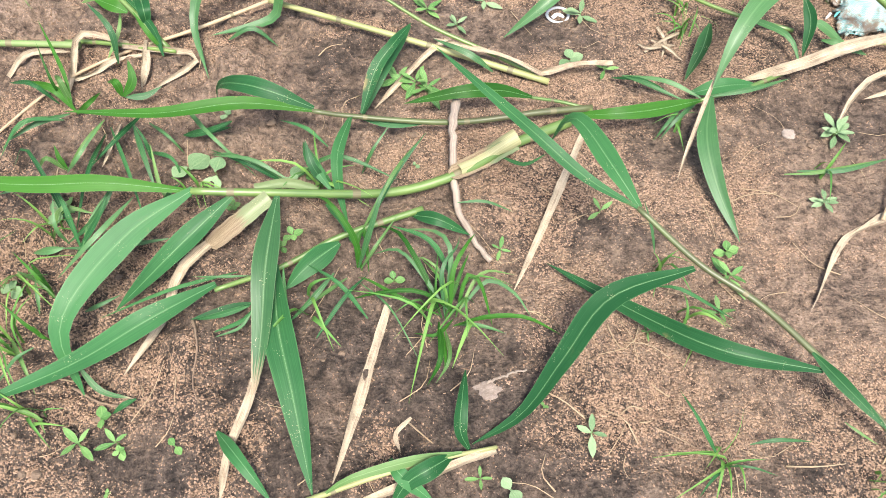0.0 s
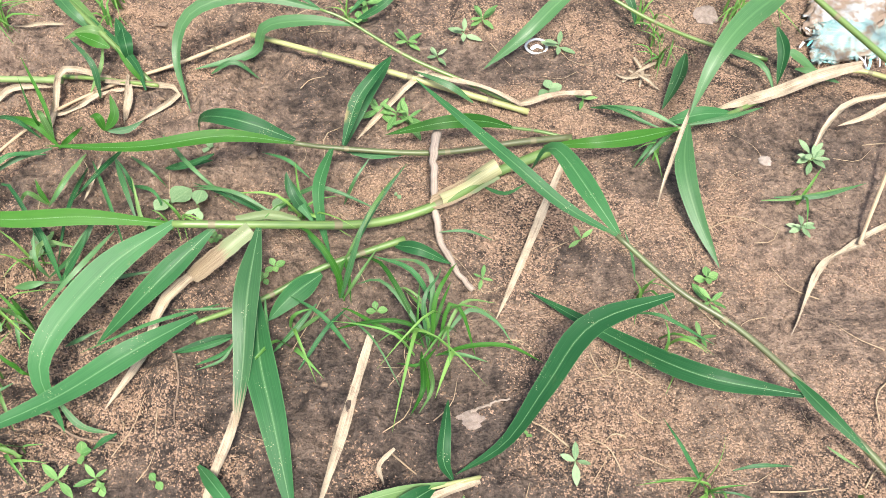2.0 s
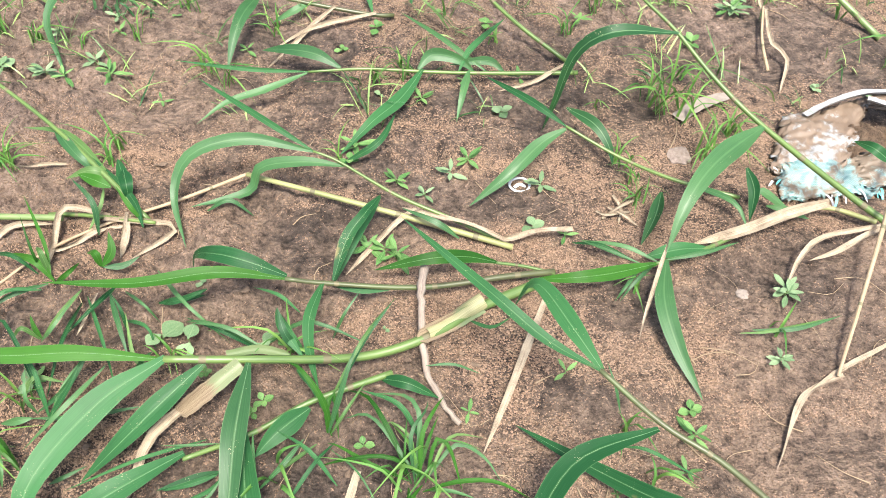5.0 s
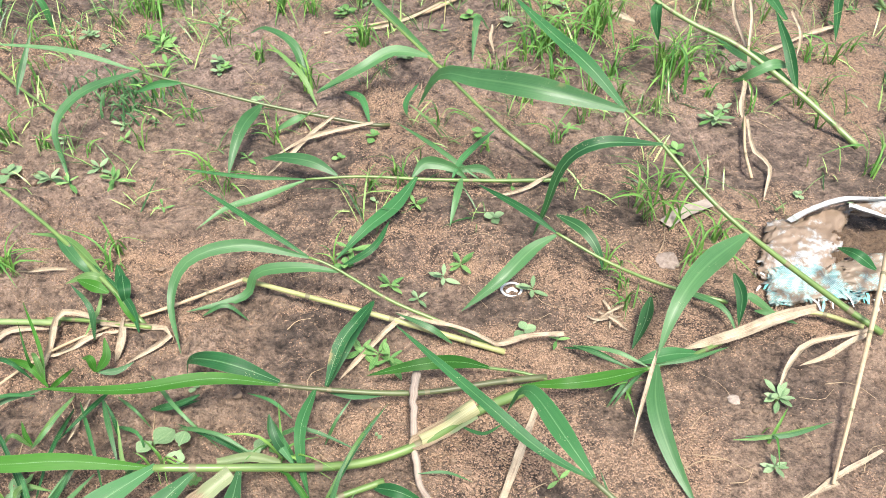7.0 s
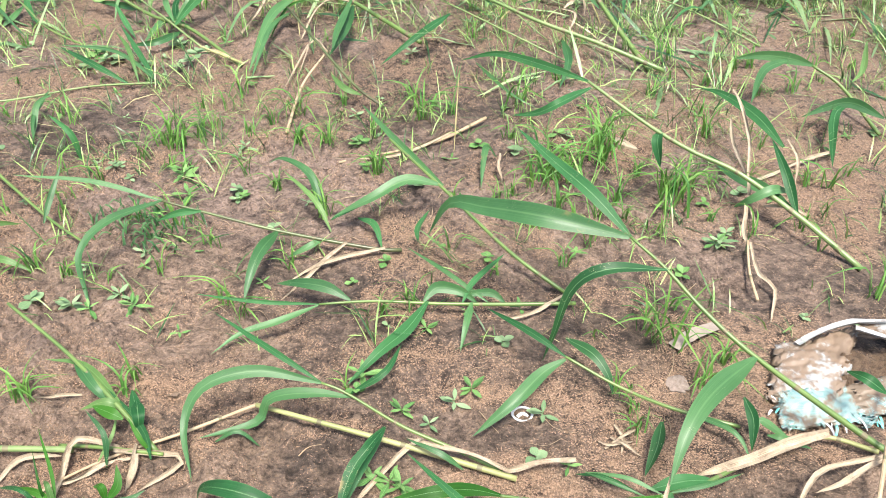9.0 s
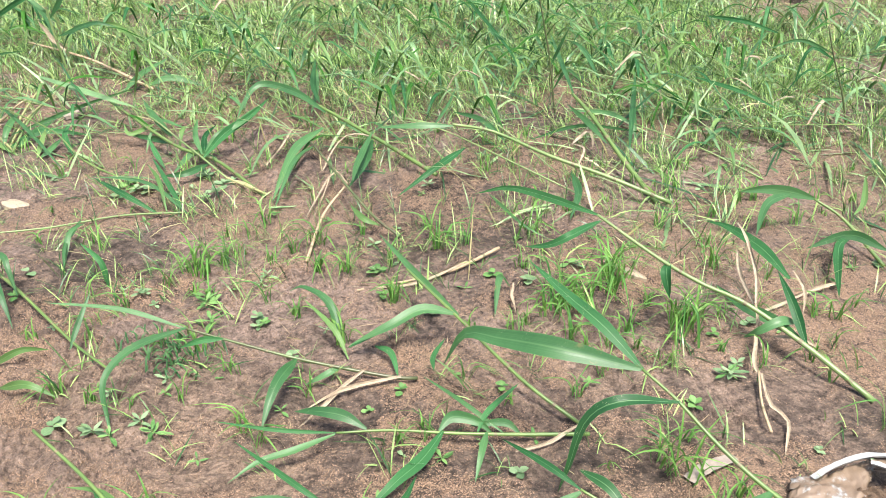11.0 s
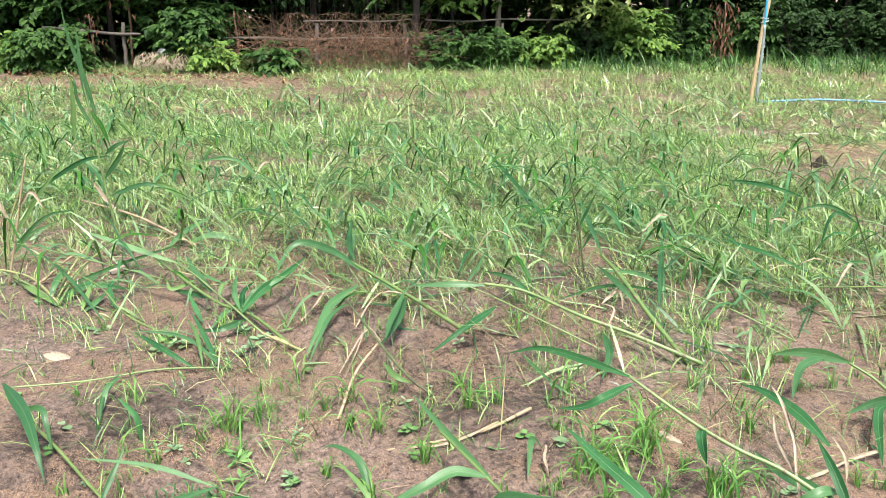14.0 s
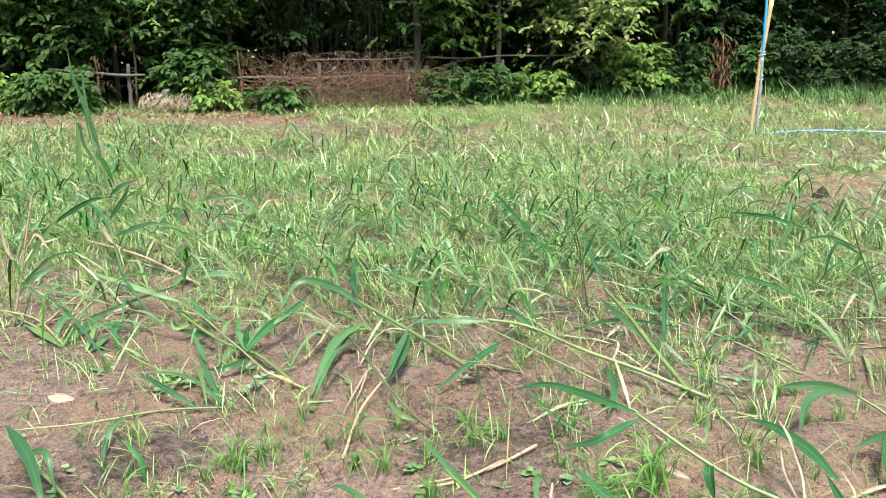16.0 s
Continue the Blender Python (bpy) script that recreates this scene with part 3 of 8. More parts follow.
def sheath(p, r0, r1, *points):
    """A leaf sheath as an open split tube, ragged at its wide end."""
    COUNT[0] += 1
    r = np.random.default_rng(COUNT[0])
    n, m = 24, 15
    c, length = curve_through(seat(p, points), n)
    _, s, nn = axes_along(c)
    v, uv = [], []
    for i in range(n):
        q = i / (n - 1)
        for j in range(m):
            a = radians(-125 + 310 * j / (m - 1))
            rad = (r0 + (r1 - r0) * q) * (1 + 0.02 * math.sin(5 * q + j))
            back = 0.6 * r.uniform(0, 1) if i == 0 else 0.0
            v.append(c[i] + (c[min(i + 1, n - 1)] - c[max(i - 1, 0)]) * back + (s[i] * math.cos(a) + nn[i] * math.sin(a)) * rad)
            uv.append((j / (m - 1), q))
    f = [[i * m + j, i * m + j + 1, (i + 1) * m + j + 1, (i + 1) * m + j] for i in range(n - 1) for j in range(m - 1)]
    part("leaf_sheath", mesh("leaf_sheath", v, f, SHEATH, uv), p)


p = fallen_grass("long fallen grass stalk with drooping green leaves on soil")
stalk(p, "green", 0.0140, 0.0085, (0.236, 0.959, 0.03), (0.123, 0.902, 0.03), (0.029, 0.834, 0.04), (-0.096, 0.788, 0.05), (-0.276, 0.751, 0.08), (-0.419, 0.735, 0.11))
blade(p, "vivid", 0.031, (-0.419, 0.735, 0.11), (-0.551, 0.732, 0.13), (-0.678, 0.725, 0.15), (-0.907, 0.735, 0.12))
blade(p, "fresh", 0.054, (-0.414, 0.737, 0.11), (-0.516, 0.647, 0.12), (-0.598, 0.514, 0.09), (-0.577, 0.424, 0.01))
blade(p, "fresh", 0.041, (-0.354, 0.736, 0.1), (-0.442, 0.648, 0.08), (-0.545, 0.564, 0.03))
blade(p, "drysheath", 0.038, (-0.294, 0.738, 0.09), (-0.339, 0.702, 0.07), (-0.399, 0.678, 0.04))
blade(p, "dry", 0.023, (-0.34, 0.734, 0.04), (-0.436, 0.642, 0.03), (-0.463, 0.553, 0.02), (-0.518, 0.459, 0.005))
blade(p, "drytip", 0.045, (-0.28, 0.738, 0.09), (-0.284, 0.608, 0.1), (-0.287, 0.5, 0.08), (-0.3, 0.403, 0.03))
blade(p, "dry", 0.023, (-0.296, 0.44, 0.04), (-0.313, 0.383, 0.02), (-0.337, 0.316, 0.01), (-0.341, 0.266, 0.005))
blade(p, "sheath", 0.020, (-0.331, 0.779, 0.06), (-0.273, 0.791, 0.06), (-0.221, 0.782, 0.06))
blade(p, "drysheath", 0.041, (0.13, 0.906, 0.03), (0.075, 0.871, 0.04), (0.008, 0.824, 0.04))
p = fallen_grass("slender fallen grass stalk half buried under other stalks")
stalk(p, "green", 0.0084, 0.0055, (-0.038, 0.757, 0.03), (-0.182, 0.698, 0.03), (-0.272, 0.643, 0.04), (-0.376, 0.586, 0.06))
blade(p, "fresh", 0.046, (-0.373, 0.594, 0.06), (-0.467, 0.523, 0.08), (-0.58, 0.456, 0.07), (-0.722, 0.392, 0.03))
blade(p, "fresh", 0.054, (-0.28, 0.628, 0.06), (-0.265, 0.523, 0.07), (-0.236, 0.419, 0.05), (-0.197, 0.266, 0.01))
blade(p, "fresh", 0.042, (-0.181, 0.689, 0.03), (-0.231, 0.643, 0.03), (-0.269, 0.605, 0.01))
blade(p, "fresh", 0.025, (-0.058, 0.748, 0.03), (-0.011, 0.726, 0.05), (0.045, 0.713, 0.02))
blade(p, "fresh", 0.019, (-0.324, 0.584, 0.01), (-0.362, 0.566, 0.02), (-0.42, 0.549, 0.01))
p = fallen_grass("fallen grass stalk with purple-brown nodes lying flat")
stalk(p, "purple", 0.0091, 0.0056, (0.284, 0.998, 0.03), (0.185, 0.978, 0.03), (0.014, 0.942, 0.04), (-0.171, 0.928, 0.07), (-0.238, 0.922, 0.09))
blade(p, "vivid", 0.027, (-0.235, 0.922, 0.09), (-0.352, 0.907, 0.12), (-0.493, 0.881, 0.13), (-0.662, 0.894, 0.09))
blade(p, "fresh", 0.036, (-0.234, 0.926, 0.09), (-0.301, 0.936, 0.12), (-0.358, 0.953, 0.12), (-0.414, 0.988, 0.08), (-0.433, 0.995, 0.02))
blade(p, "fresh", 0.027, (-0.169, 0.933, 0.07), (-0.187, 0.838, 0.09), (-0.184, 0.782, 0.06), (-0.171, 0.74, 0.01))
blade(p, "fresh", 0.027, (-0.151, 0.933, 0.07), (-0.126, 1.01, 0.11), (-0.095, 1.05, 0.13), (-0.063, 1.114, 0.12))
blade(p, "fresh", 0.015, (-0.163, 0.939, 0.05), (-0.09, 0.93, 0.05), (-0.002, 0.946, 0.04))
p = fallen_grass("short broken grass shoot lying on soil")
stalk(p, "green", 0.0048, 0.0043, (0.284, 0.992, 0.03), (0.229, 1.005, 0.03), (0.166, 1.005, 0.04))
blade(p, "vivid", 0.030, (0.166, 1.006, 0.04), (0.108, 1.002, 0.06), (0.034, 0.98, 0.08), (-0.076, 0.974, 0.05))
p = fallen_grass("long slender grass stalk leaning across with arching leaves")
stalk(p, "purple", 0.0084, 0.0057, (0.769, 0.259, 0.02), (0.671, 0.37, 0.05), (0.578, 0.467, 0.08), (0.484, 0.541, 0.11), (0.396, 0.597, 0.14), (0.299, 0.673, 0.18))
blade(p, "fresh", 0.024, (0.301, 0.671, 0.18), (0.219, 0.721, 0.21), (0.133, 0.79, 0.24), (-0.017, 0.948, 0.24))
blade(p, "fresh", 0.039, (0.303, 0.673, 0.18), (0.263, 0.744, 0.2), (0.227, 0.831, 0.19), (0.207, 0.857, 0.17), (0.185, 0.86, 0.1))
blade(p, "fresh", 0.038, (0.581, 0.444, 0.08), (0.43, 0.474, 0.08), (0.318, 0.56, 0.04), (0.18, 0.668, 0.01))
blade(p, "fresh", 0.046, (0.388, 0.59, 0.14), (0.255, 0.543, 0.14), (0.187, 0.469, 0.07), (0.123, 0.394, 0.02), (0.043, 0.346, 0.01))
blade(p, "fresh", 0.022, (0.566, 0.47, 0.09), (0.608, 0.41, 0.09), (0.656, 0.348, 0.09))
p = fallen_grass("grass shoot with dark green leaves spreading near a broken stalk")
stalk(p, "green", 0.0073, 0.0045, (0.695, 1.098, 0.02), (0.587, 1.04, 0.03), (0.483, 0.993, 0.05))
blade(p, "vivid", 0.031, (0.485, 0.993, 0.05), (0.385, 0.956, 0.07), (0.305, 0.941, 0.08), (0.224, 0.965, 0.04))
blade(p, "mid", 0.041, (0.504, 1, 0.05), (0.48, 0.899, 0.06), (0.493, 0.808, 0.03), (0.528, 0.716, 0.01))
blade(p, "mid", 0.010, (0.49, 1.005, 0.04), (0.425, 1.036, 0.05), (0.347, 1.074, 0.03))
blade(p, "fresh", 0.035, (0.476, 1.03, 0.02), (0.542, 1.033, 0.04), (0.619, 1.05, 0.03))
blade(p, "mid", 0.009, (0.49, 1.007, 0.04), (0.434, 0.953, 0.04), (0.408, 0.931, 0.01))
blade(p, "mid", 0.011, (0.504, 1, 0.05), (0.579, 1.013, 0.06), (0.673, 1.061, 0.04))
p = fallen_grass("tall leaning grass stalk with broad blades rising over the field")
stalk(p, "green", 0.0104, 0.0046, (1.018, 1.101, 0.01), (0.92, 1.162, 0.07), (0.73, 1.264, 0.17), (0.634, 1.354, 0.23), (0.558, 1.439, 0.27), (0.489, 1.509, 0.31))
blade(p, "fresh", 0.036, (0.491, 1.507, 0.31), (0.412, 1.591, 0.36), (0.33, 1.692, 0.4), (0.248, 1.813, 0.42))
blade(p, "mid", 0.058, (0.486, 1.509, 0.31), (0.29, 1.552, 0.33), (0.163, 1.639, 0.31), (0.079, 1.712, 0.25), (0.024, 1.738, 0.14))
blade(p, "holes", 0.032, (0.562, 1.431, 0.27), (0.418, 1.404, 0.29), (0.349, 1.414, 0.22), (0.317, 1.398, 0.1), (0.297, 1.397, 0.02))
blade(p, "mid", 0.049, (0.733, 1.26, 0.17), (0.596, 1.129, 0.2), (0.524, 1.043, 0.18), (0.482, 0.967, 0.12))
blade(p, "dry", 0.010, (0.493, 0.993, 0.13), (0.464, 0.93, 0.09), (0.428, 0.835, 0.01))
blade(p, "dry", 0.013, (0.615, 1.147, 0.19), (0.543, 1.066, 0.17), (0.482, 0.967, 0.12))
blade(p, "dry", 0.031, (0.881, 1.147, 0.06), (0.77, 1.108, 0.06), (0.686, 1.087, 0.04), (0.582, 1.071, 0.01))
blade(p, "dry", 0.015, (0.976, 1.093, 0.03), (0.84, 1.055, 0.05), (0.785, 1.013, 0.03), (0.75, 0.958, 0.01))
blade(p, "fresh", 0.027, (0.713, 1.219, 0.08), (0.723, 1.171, 0.06), (0.714, 1.123, 0.02))
p = fallen_grass("thin dried grass stalk lying beside a torn sack")
stalk(p, "pale", 0.0074, 0.0054, (0.981, 1.112, 0.02), (0.886, 1.165, 0.03), (0.761, 1.125, 0.03), (0.682, 1.095, 0.02))
blade(p, "mid", 0.018, (0.767, 1.174, 0.02), (0.796, 1.157, 0.03), (0.862, 1.15, 0.01))
blade(p, "mid", 0.020, (0.736, 1.165, 0.03), (0.75, 1.189, 0.05), (0.831, 1.15, 0.01))
blade(p, "holes", 0.032, (0.533, 1.189, 0.05), (0.509, 1.126, 0.04), (0.473, 1.067, 0.01))
blade(p, "fresh", 0.027, (1.006, 1.197, 0.12), (0.964, 1.22, 0.14), (0.953, 1.273, 0.11))
p = fallen_grass("fallen grass stalk with long thin blades over bare soil")
stalk(p, "purple", 0.0078, 0.0045, (-0.05, 1.854, 0.01), (-0.127, 1.844, 0.02), (-0.383, 1.861, 0.07), (-0.592, 1.892, 0.11), (-0.719, 1.912, 0.13))
blade(p, "mid", 0.016, (-0.719, 1.912, 0.13), (-0.905, 1.944, 0.16), (-1.129, 1.958, 0.17))
blade(p, "mid", 0.027, (-0.715, 1.912, 0.13), (-0.824, 1.782, 0.13), (-0.869, 1.681, 0.09), (-0.851, 1.621, 0.03), (-0.818, 1.553, 0.005))
blade(p, "fresh", 0.022, (-0.607, 1.892, 0.11), (-0.664, 1.878, 0.11), (-0.73, 1.874, 0.08))
blade(p, "mid", 0.037, (-0.395, 1.861, 0.07), (-0.42, 1.743, 0.09), (-0.437, 1.675, 0.07), (-0.452, 1.608, 0.02))
blade(p, "mid", 0.021, (-0.268, 1.862, 0.04), (-0.307, 1.831, 0.04), (-0.37, 1.82, 0.01))
blade(p, "dry", 0.015, (-0.203, 1.846, 0.03), (-0.274, 1.777, 0.02), (-0.365, 1.653, 0.005))
blade(p, "dry", 0.015, (-0.096, 1.842, 0.02), (-0.245, 1.79, 0.02), (-0.359, 1.723, 0.005))
p = fallen_grass("green grass stalk lying low with drooping blades")
stalk(p, "green", 0.0080, 0.0041, (0.409, 1.611, 0.02), (0.227, 1.598, 0.03), (0.055, 1.588, 0.04), (-0.113, 1.578, 0.05), (-0.25, 1.567, 0.06))
blade(p, "fresh", 0.012, (-0.25, 1.567, 0.06), (-0.397, 1.558, 0.08), (-0.569, 1.599, 0.06))
blade(p, "mid", 0.033, (-0.174, 1.584, 0.05), (-0.233, 1.61, 0.07), (-0.305, 1.636, 0.07), (-0.375, 1.674, 0.04))
blade(p, "mid", 0.021, (-0.253, 1.563, 0.06), (-0.346, 1.506, 0.06), (-0.432, 1.479, 0.04), (-0.502, 1.433, 0.01))
blade(p, "fresh", 0.038, (0.024, 1.59, 0.04), (-0.028, 1.483, 0.05), (-0.092, 1.395, 0.04), (-0.168, 1.327, 0.01))
blade(p, "mid", 0.034, (0.013, 1.588, 0.04), (0.048, 1.621, 0.06), (0.112, 1.617, 0.06), (0.155, 1.602, 0.03))
blade(p, "mid", 0.021, (0.137, 1.59, 0.04), (0.12, 1.505, 0.04), (0.102, 1.441, 0.01))
blade(p, "fresh", 0.019, (0.112, 1.59, 0.04), (0.141, 1.643, 0.07), (0.232, 1.744, 0.07))
blade(p, "mid", 0.023, (0.227, 1.598, 0.03), (0.184, 1.623, 0.05), (0.091, 1.617, 0.04))
blade(p, "dry", 0.014, (0.384, 1.638, 0.02), (0.297, 1.571, 0.02), (0.211, 1.555, 0.005))
blade(p, "mid", 0.014, (0.184, 1.598, 0.03), (0.071, 1.679, 0.06), (-0.032, 1.788, 0.06))
p = fallen_grass("bent grass stalk with a single broad blade hanging down")
stalk(p, "green", 0.0063, 0.0045, (0.714, 1.199, 0.01), (0.58, 1.241, 0.03), (0.453, 1.274, 0.06), (0.337, 1.337, 0.09))
blade(p, "fresh", 0.019, (0.337, 1.337, 0.09), (0.264, 1.396, 0.11), (0.166, 1.49, 0.11))
blade(p, "mid", 0.035, (0.336, 1.33, 0.09), (0.282, 1.297, 0.09), (0.209, 1.227, 0.07), (0.12, 1.182, 0.02))
blade(p, "holes", 0.029, (0.352, 1.422, 0.06), (0.406, 1.362, 0.08), (0.437, 1.319, 0.05), (0.45, 1.295, 0.01))
blade(p, "mid", 0.015, (0.603, 1.232, 0.03), (0.681, 1.157, 0.04), (0.711, 1.103, 0.01))
p = fallen_grass("arching grass stalk with a blade bent to the ground")
stalk(p, "green", 0.0065, 0.0036, (0.179, 1.091, 0.01), (0.073, 1.137, 0.03), (-0.035, 1.171, 0.06), (-0.154, 1.216, 0.1), (-0.206, 1.23, 0.13))
blade(p, "fresh", 0.015, (-0.204, 1.229, 0.13), (-0.309, 1.281, 0.16), (-0.458, 1.394, 0.17))
blade(p, "mid", 0.030, (-0.206, 1.23, 0.13), (-0.34, 1.24, 0.15), (-0.452, 1.217, 0.12), (-0.49, 1.161, 0.06), (-0.456, 1.049, 0.01))
blade(p, "mid", 0.029, (-0.143, 1.212, 0.09), (-0.226, 1.22, 0.1), (-0.318, 1.222, 0.08), (-0.35, 1.203, 0.03), (-0.469, 1.163, 0.01))
blade(p, "fresh", 0.032, (-0.07, 1.165, 0.06), (-0.101, 1.081, 0.08), (-0.126, 1.017, 0.07), (-0.158, 0.956, 0.02))
p = fallen_grass("snapped pale straw-coloured grass stem lying on soil")
stalk(p, "pale", 0.0089, 0.0073, (0.207, 1.073, 0.01), (0.049, 1.122, 0.02), (-0.096, 1.164, 0.03), (-0.357, 1.243, 0.04))
stalk(p, "dry", 0.0055, 0.0033, (-0.357, 1.243, 0.04), (-0.506, 1.18, 0.02), (-0.633, 1.108, 0.01), (-0.746, 1.026, 0.005), (-0.855, 0.897, 0.005))
blade(p, "dry", 0.016, (0.007, 1.161, 0.03), (-0.046, 1.115, 0.02), (-0.135, 0.999, 0.005))
blade(p, "dry", 0.014, (0.189, 1.083, 0.02), (0.096, 1.121, 0.03), (-0.024, 1.17, 0.02))
blade(p, "dry", 0.019, (0.333, 1.104, 0.03), (0.26, 1.09, 0.03), (0.155, 1.091, 0.01))
p = fallen_grass("leaning grass stalk at the edge with light green blades")
stalk(p, "green", 0.0081, 0.0049, (-0.544, 1.126, 0.01), (-0.651, 1.218, 0.05), (-0.781, 1.33, 0.09), (-0.939, 1.439, 0.13))
blade(p, "mid", 0.026, (-0.767, 1.325, 0.09), (-0.696, 1.24, 0.08), (-0.648, 1.221, 0.02))
blade(p, "light", 0.020, (-0.639, 1.218, 0.05), (-0.752, 1.329, 0.06), (-0.851, 1.357, 0.05))
blade(p, "fresh", 0.027, (-0.61, 1.181, 0.01), (-0.611, 1.219, 0.04), (-0.636, 1.278, 0.04))
blade(p, "fresh", 0.016, (-0.548, 1.096, 0.01), (-0.581, 1.163, 0.04), (-0.672, 1.249, 0.07))
blade(p, "light", 0.019, (-0.625, 1.212, 0.03), (-0.661, 1.21, 0.05), (-0.728, 1.217, 0.03))
blade(p, "dry", 0.014, (-0.725, 1.119, 0.02), (-0.724, 1.068, 0.01), (-0.706, 0.987, 0.005))
blade(p, "dry", 0.011, (-0.589, 1.14, 0.03), (-0.58, 1.08, 0.03), (-0.584, 1.028, 0.005))
p = fallen_grass("cut pale green stem lying on soil beside dry leaves")
stalk(p, "palegreen", 0.0125, 0.0110, (-0.93, 1.118, 0.02), (-0.82, 1.121, 0.02), (-0.715, 1.122, 0.02))
blade(p, "dry", 0.016, (-0.625, 1.134, 0.02), (-0.712, 1.133, 0.04), (-0.719, 1.053, 0.01), (-0.72, 1.015, 0.005))
blade(p, "dry", 0.016, (-0.632, 1.118, 0.02), (-0.493, 1.118, 0.02), (-0.562, 1.028, 0.005))
blade(p, "dry", 0.011, (-0.756, 1.29, 0.01), (-0.798, 1.275, 0.02), (-0.864, 1.274, 0.005))
p = fallen_grass("short snapped shoot lying at the bottom edge")
stalk(p, "pale", 0.0067, 0.0043, (-0.24, 0.249, 0.01), (-0.107, 0.291, 0.02), (-0.005, 0.319, 0.03), (0.081, 0.34, 0.02))
blade(p, "fresh", 0.025, (0.038, 0.334, 0.03), (0.024, 0.356, 0.06), (0.027, 0.402, 0.08), (0.033, 0.452, 0.07))
blade(p, "fresh", 0.033, (0.012, 0.324, 0.03), (-0.022, 0.299, 0.05), (-0.055, 0.281, 0.04), (-0.081, 0.25, 0.01))
blade(p, "dry", 0.019, (0.08, 0.335, 0.02), (0.021, 0.315, 0.02), (-0.039, 0.289, 0.02), (-0.157, 0.25, 0.005))
blade(p, "light", 0.017, (0.029, 0.329, 0.03), (-0.047, 0.312, 0.05), (-0.139, 0.285, 0.04), (-0.191, 0.262, 0.01))
blade(p, "fresh", 0.025, (-0.357, 0.368, 0.01), (-0.309, 0.317, 0.04), (-0.256, 0.256, 0.02))
blade(p, "fresh", 0.025, (-0.081, 0.318, 0.04), (-0.063, 0.291, 0.05), (-0.013, 0.256, 0.02))
p = fallen_grass("grass stalk with thin blades rooted in the weedy patch")
stalk(p, "green", 0.0076, 0.0053, (0.389, 1.665, 0.01), (0.245, 1.78, 0.06), (0.063, 2.013, 0.12), (-0.092, 2.213, 0.15))
blade(p, "mid", 0.025, (0.071, 2.016, 0.12), (-0.039, 2.179, 0.14), (-0.193, 2.44, 0.15))
blade(p, "mid", 0.039, (0.068, 2.02, 0.12), (-0.036, 2.006, 0.14), (-0.132, 1.956, 0.12), (-0.251, 1.944, 0.06))
blade(p, "fresh", 0.019, (-0.002, 1.779, 0.08), (-0.003, 1.859, 0.08), (0.03, 1.967, 0.06))
stalk(p, "purple", 0.0071, 0.0060, (-0.131, 2.68, 0.04), (-0.261, 2.806, 0.08), (-0.556, 3.334, 0.14))
blade(p, "light", 0.025, (-0.217, 2.75, 0.05), (-0.278, 2.756, 0.07), (-0.341, 2.877, 0.07))
blade(p, "mid", 0.037, (-0.342, 3.015, 0.09), (-0.33, 3.176, 0.13), (-0.293, 3.486, 0.16))
blade(p, "dry", 0.007, (-0.448, 3.204, 0.07), (-0.47, 2.941, 0.04), (-0.502, 2.679, 0.005))
blade(p, "mid", 0.027, (-0.536, 3.361, 0.13), (-0.594, 3.113, 0.13), (-0.637, 2.843, 0.05))
p = fallen_grass("thick pale green stalk leaning with torn drooping leaves")
stalk(p, "palegreen", 0.0161, 0.0080, (1.247, 1.779, 0.01), (1.108, 1.929, 0.08), (0.955, 2.064, 0.14), (0.827, 2.122, 0.18), (0.705, 2.214, 0.22), (0.532, 2.364, 0.27))
blade(p, "fresh", 0.031, (0.536, 2.364, 0.27), (0.397, 2.459, 0.3), (0.259, 2.571, 0.29), (0.139, 2.61, 0.24))
blade(p, "fresh", 0.034, (0.538, 2.336, 0.26), (0.422, 2.209, 0.26), (0.359, 2.23, 0.23), (0.288, 2.28, 0.19))
blade(p, "fresh", 0.038, (0.74, 2.207, 0.21), (0.724, 2.162, 0.19), (0.737, 2.13, 0.12))
blade(p, "fresh", 0.033, (1.103, 1.937, 0.08), (1.082, 2.032, 0.16), (1.064, 2.144, 0.22))
blade(p, "mid", 0.041, (1.102, 1.949, 0.08), (1.04, 2.034, 0.1), (0.975, 2.147, 0.09), (0.938, 2.286, 0.08))
blade(p, "dry", 0.014, (0.981, 2.065, 0.14), (1.001, 2.162, 0.22), (1.007, 2.369, 0.25), (1.002, 2.389, 0.22))
blade(p, "dry", 0.015, (0.983, 2.081, 0.13), (1.002, 2.272, 0.14), (1.049, 2.446, 0.13))
blade(p, "dry", 0.014, (0.988, 2.081, 0.13), (0.998, 2.033, 0.06), (1.003, 1.957, 0.01))
blade(p, "dry", 0.013, (1.145, 1.967, 0.06), (1.101, 1.994, 0.07), (1.021, 2.018, 0.05))
blade(p, "dry", 0.014, (1.194, 2.309, 0.12), (1.199, 2.217, 0.11), (1.195, 2.178, 0.04))
blade(p, "mid", 0.033, (1.108, 2.034, 0.1), (1.041, 2.002, 0.12), (0.984, 2.003, 0.08), (0.958, 2.048, 0.03))
blade(p, "fresh", 0.041, (1.135, 2.2, 0.16), (1.082, 2.33, 0.19), (1.013, 2.472, 0.2), (0.958, 2.535, 0.18))
p = fallen_grass("grass shoot with drooping blades beside leaning stalks")
stalk(p, "green", 0.0102, 0.0065, (1.649, 2.551, 0.01), (1.565, 2.752, 0.09), (1.479, 2.84, 0.14))
blade(p, "mid", 0.048, (1.483, 2.84, 0.14), (1.395, 2.86, 0.16), (1.296, 2.886, 0.16), (1.203, 2.912, 0.13))
blade(p, "mid", 0.038, (1.4, 2.868, 0.15), (1.278, 2.787, 0.14), (1.189, 2.631, 0.08))
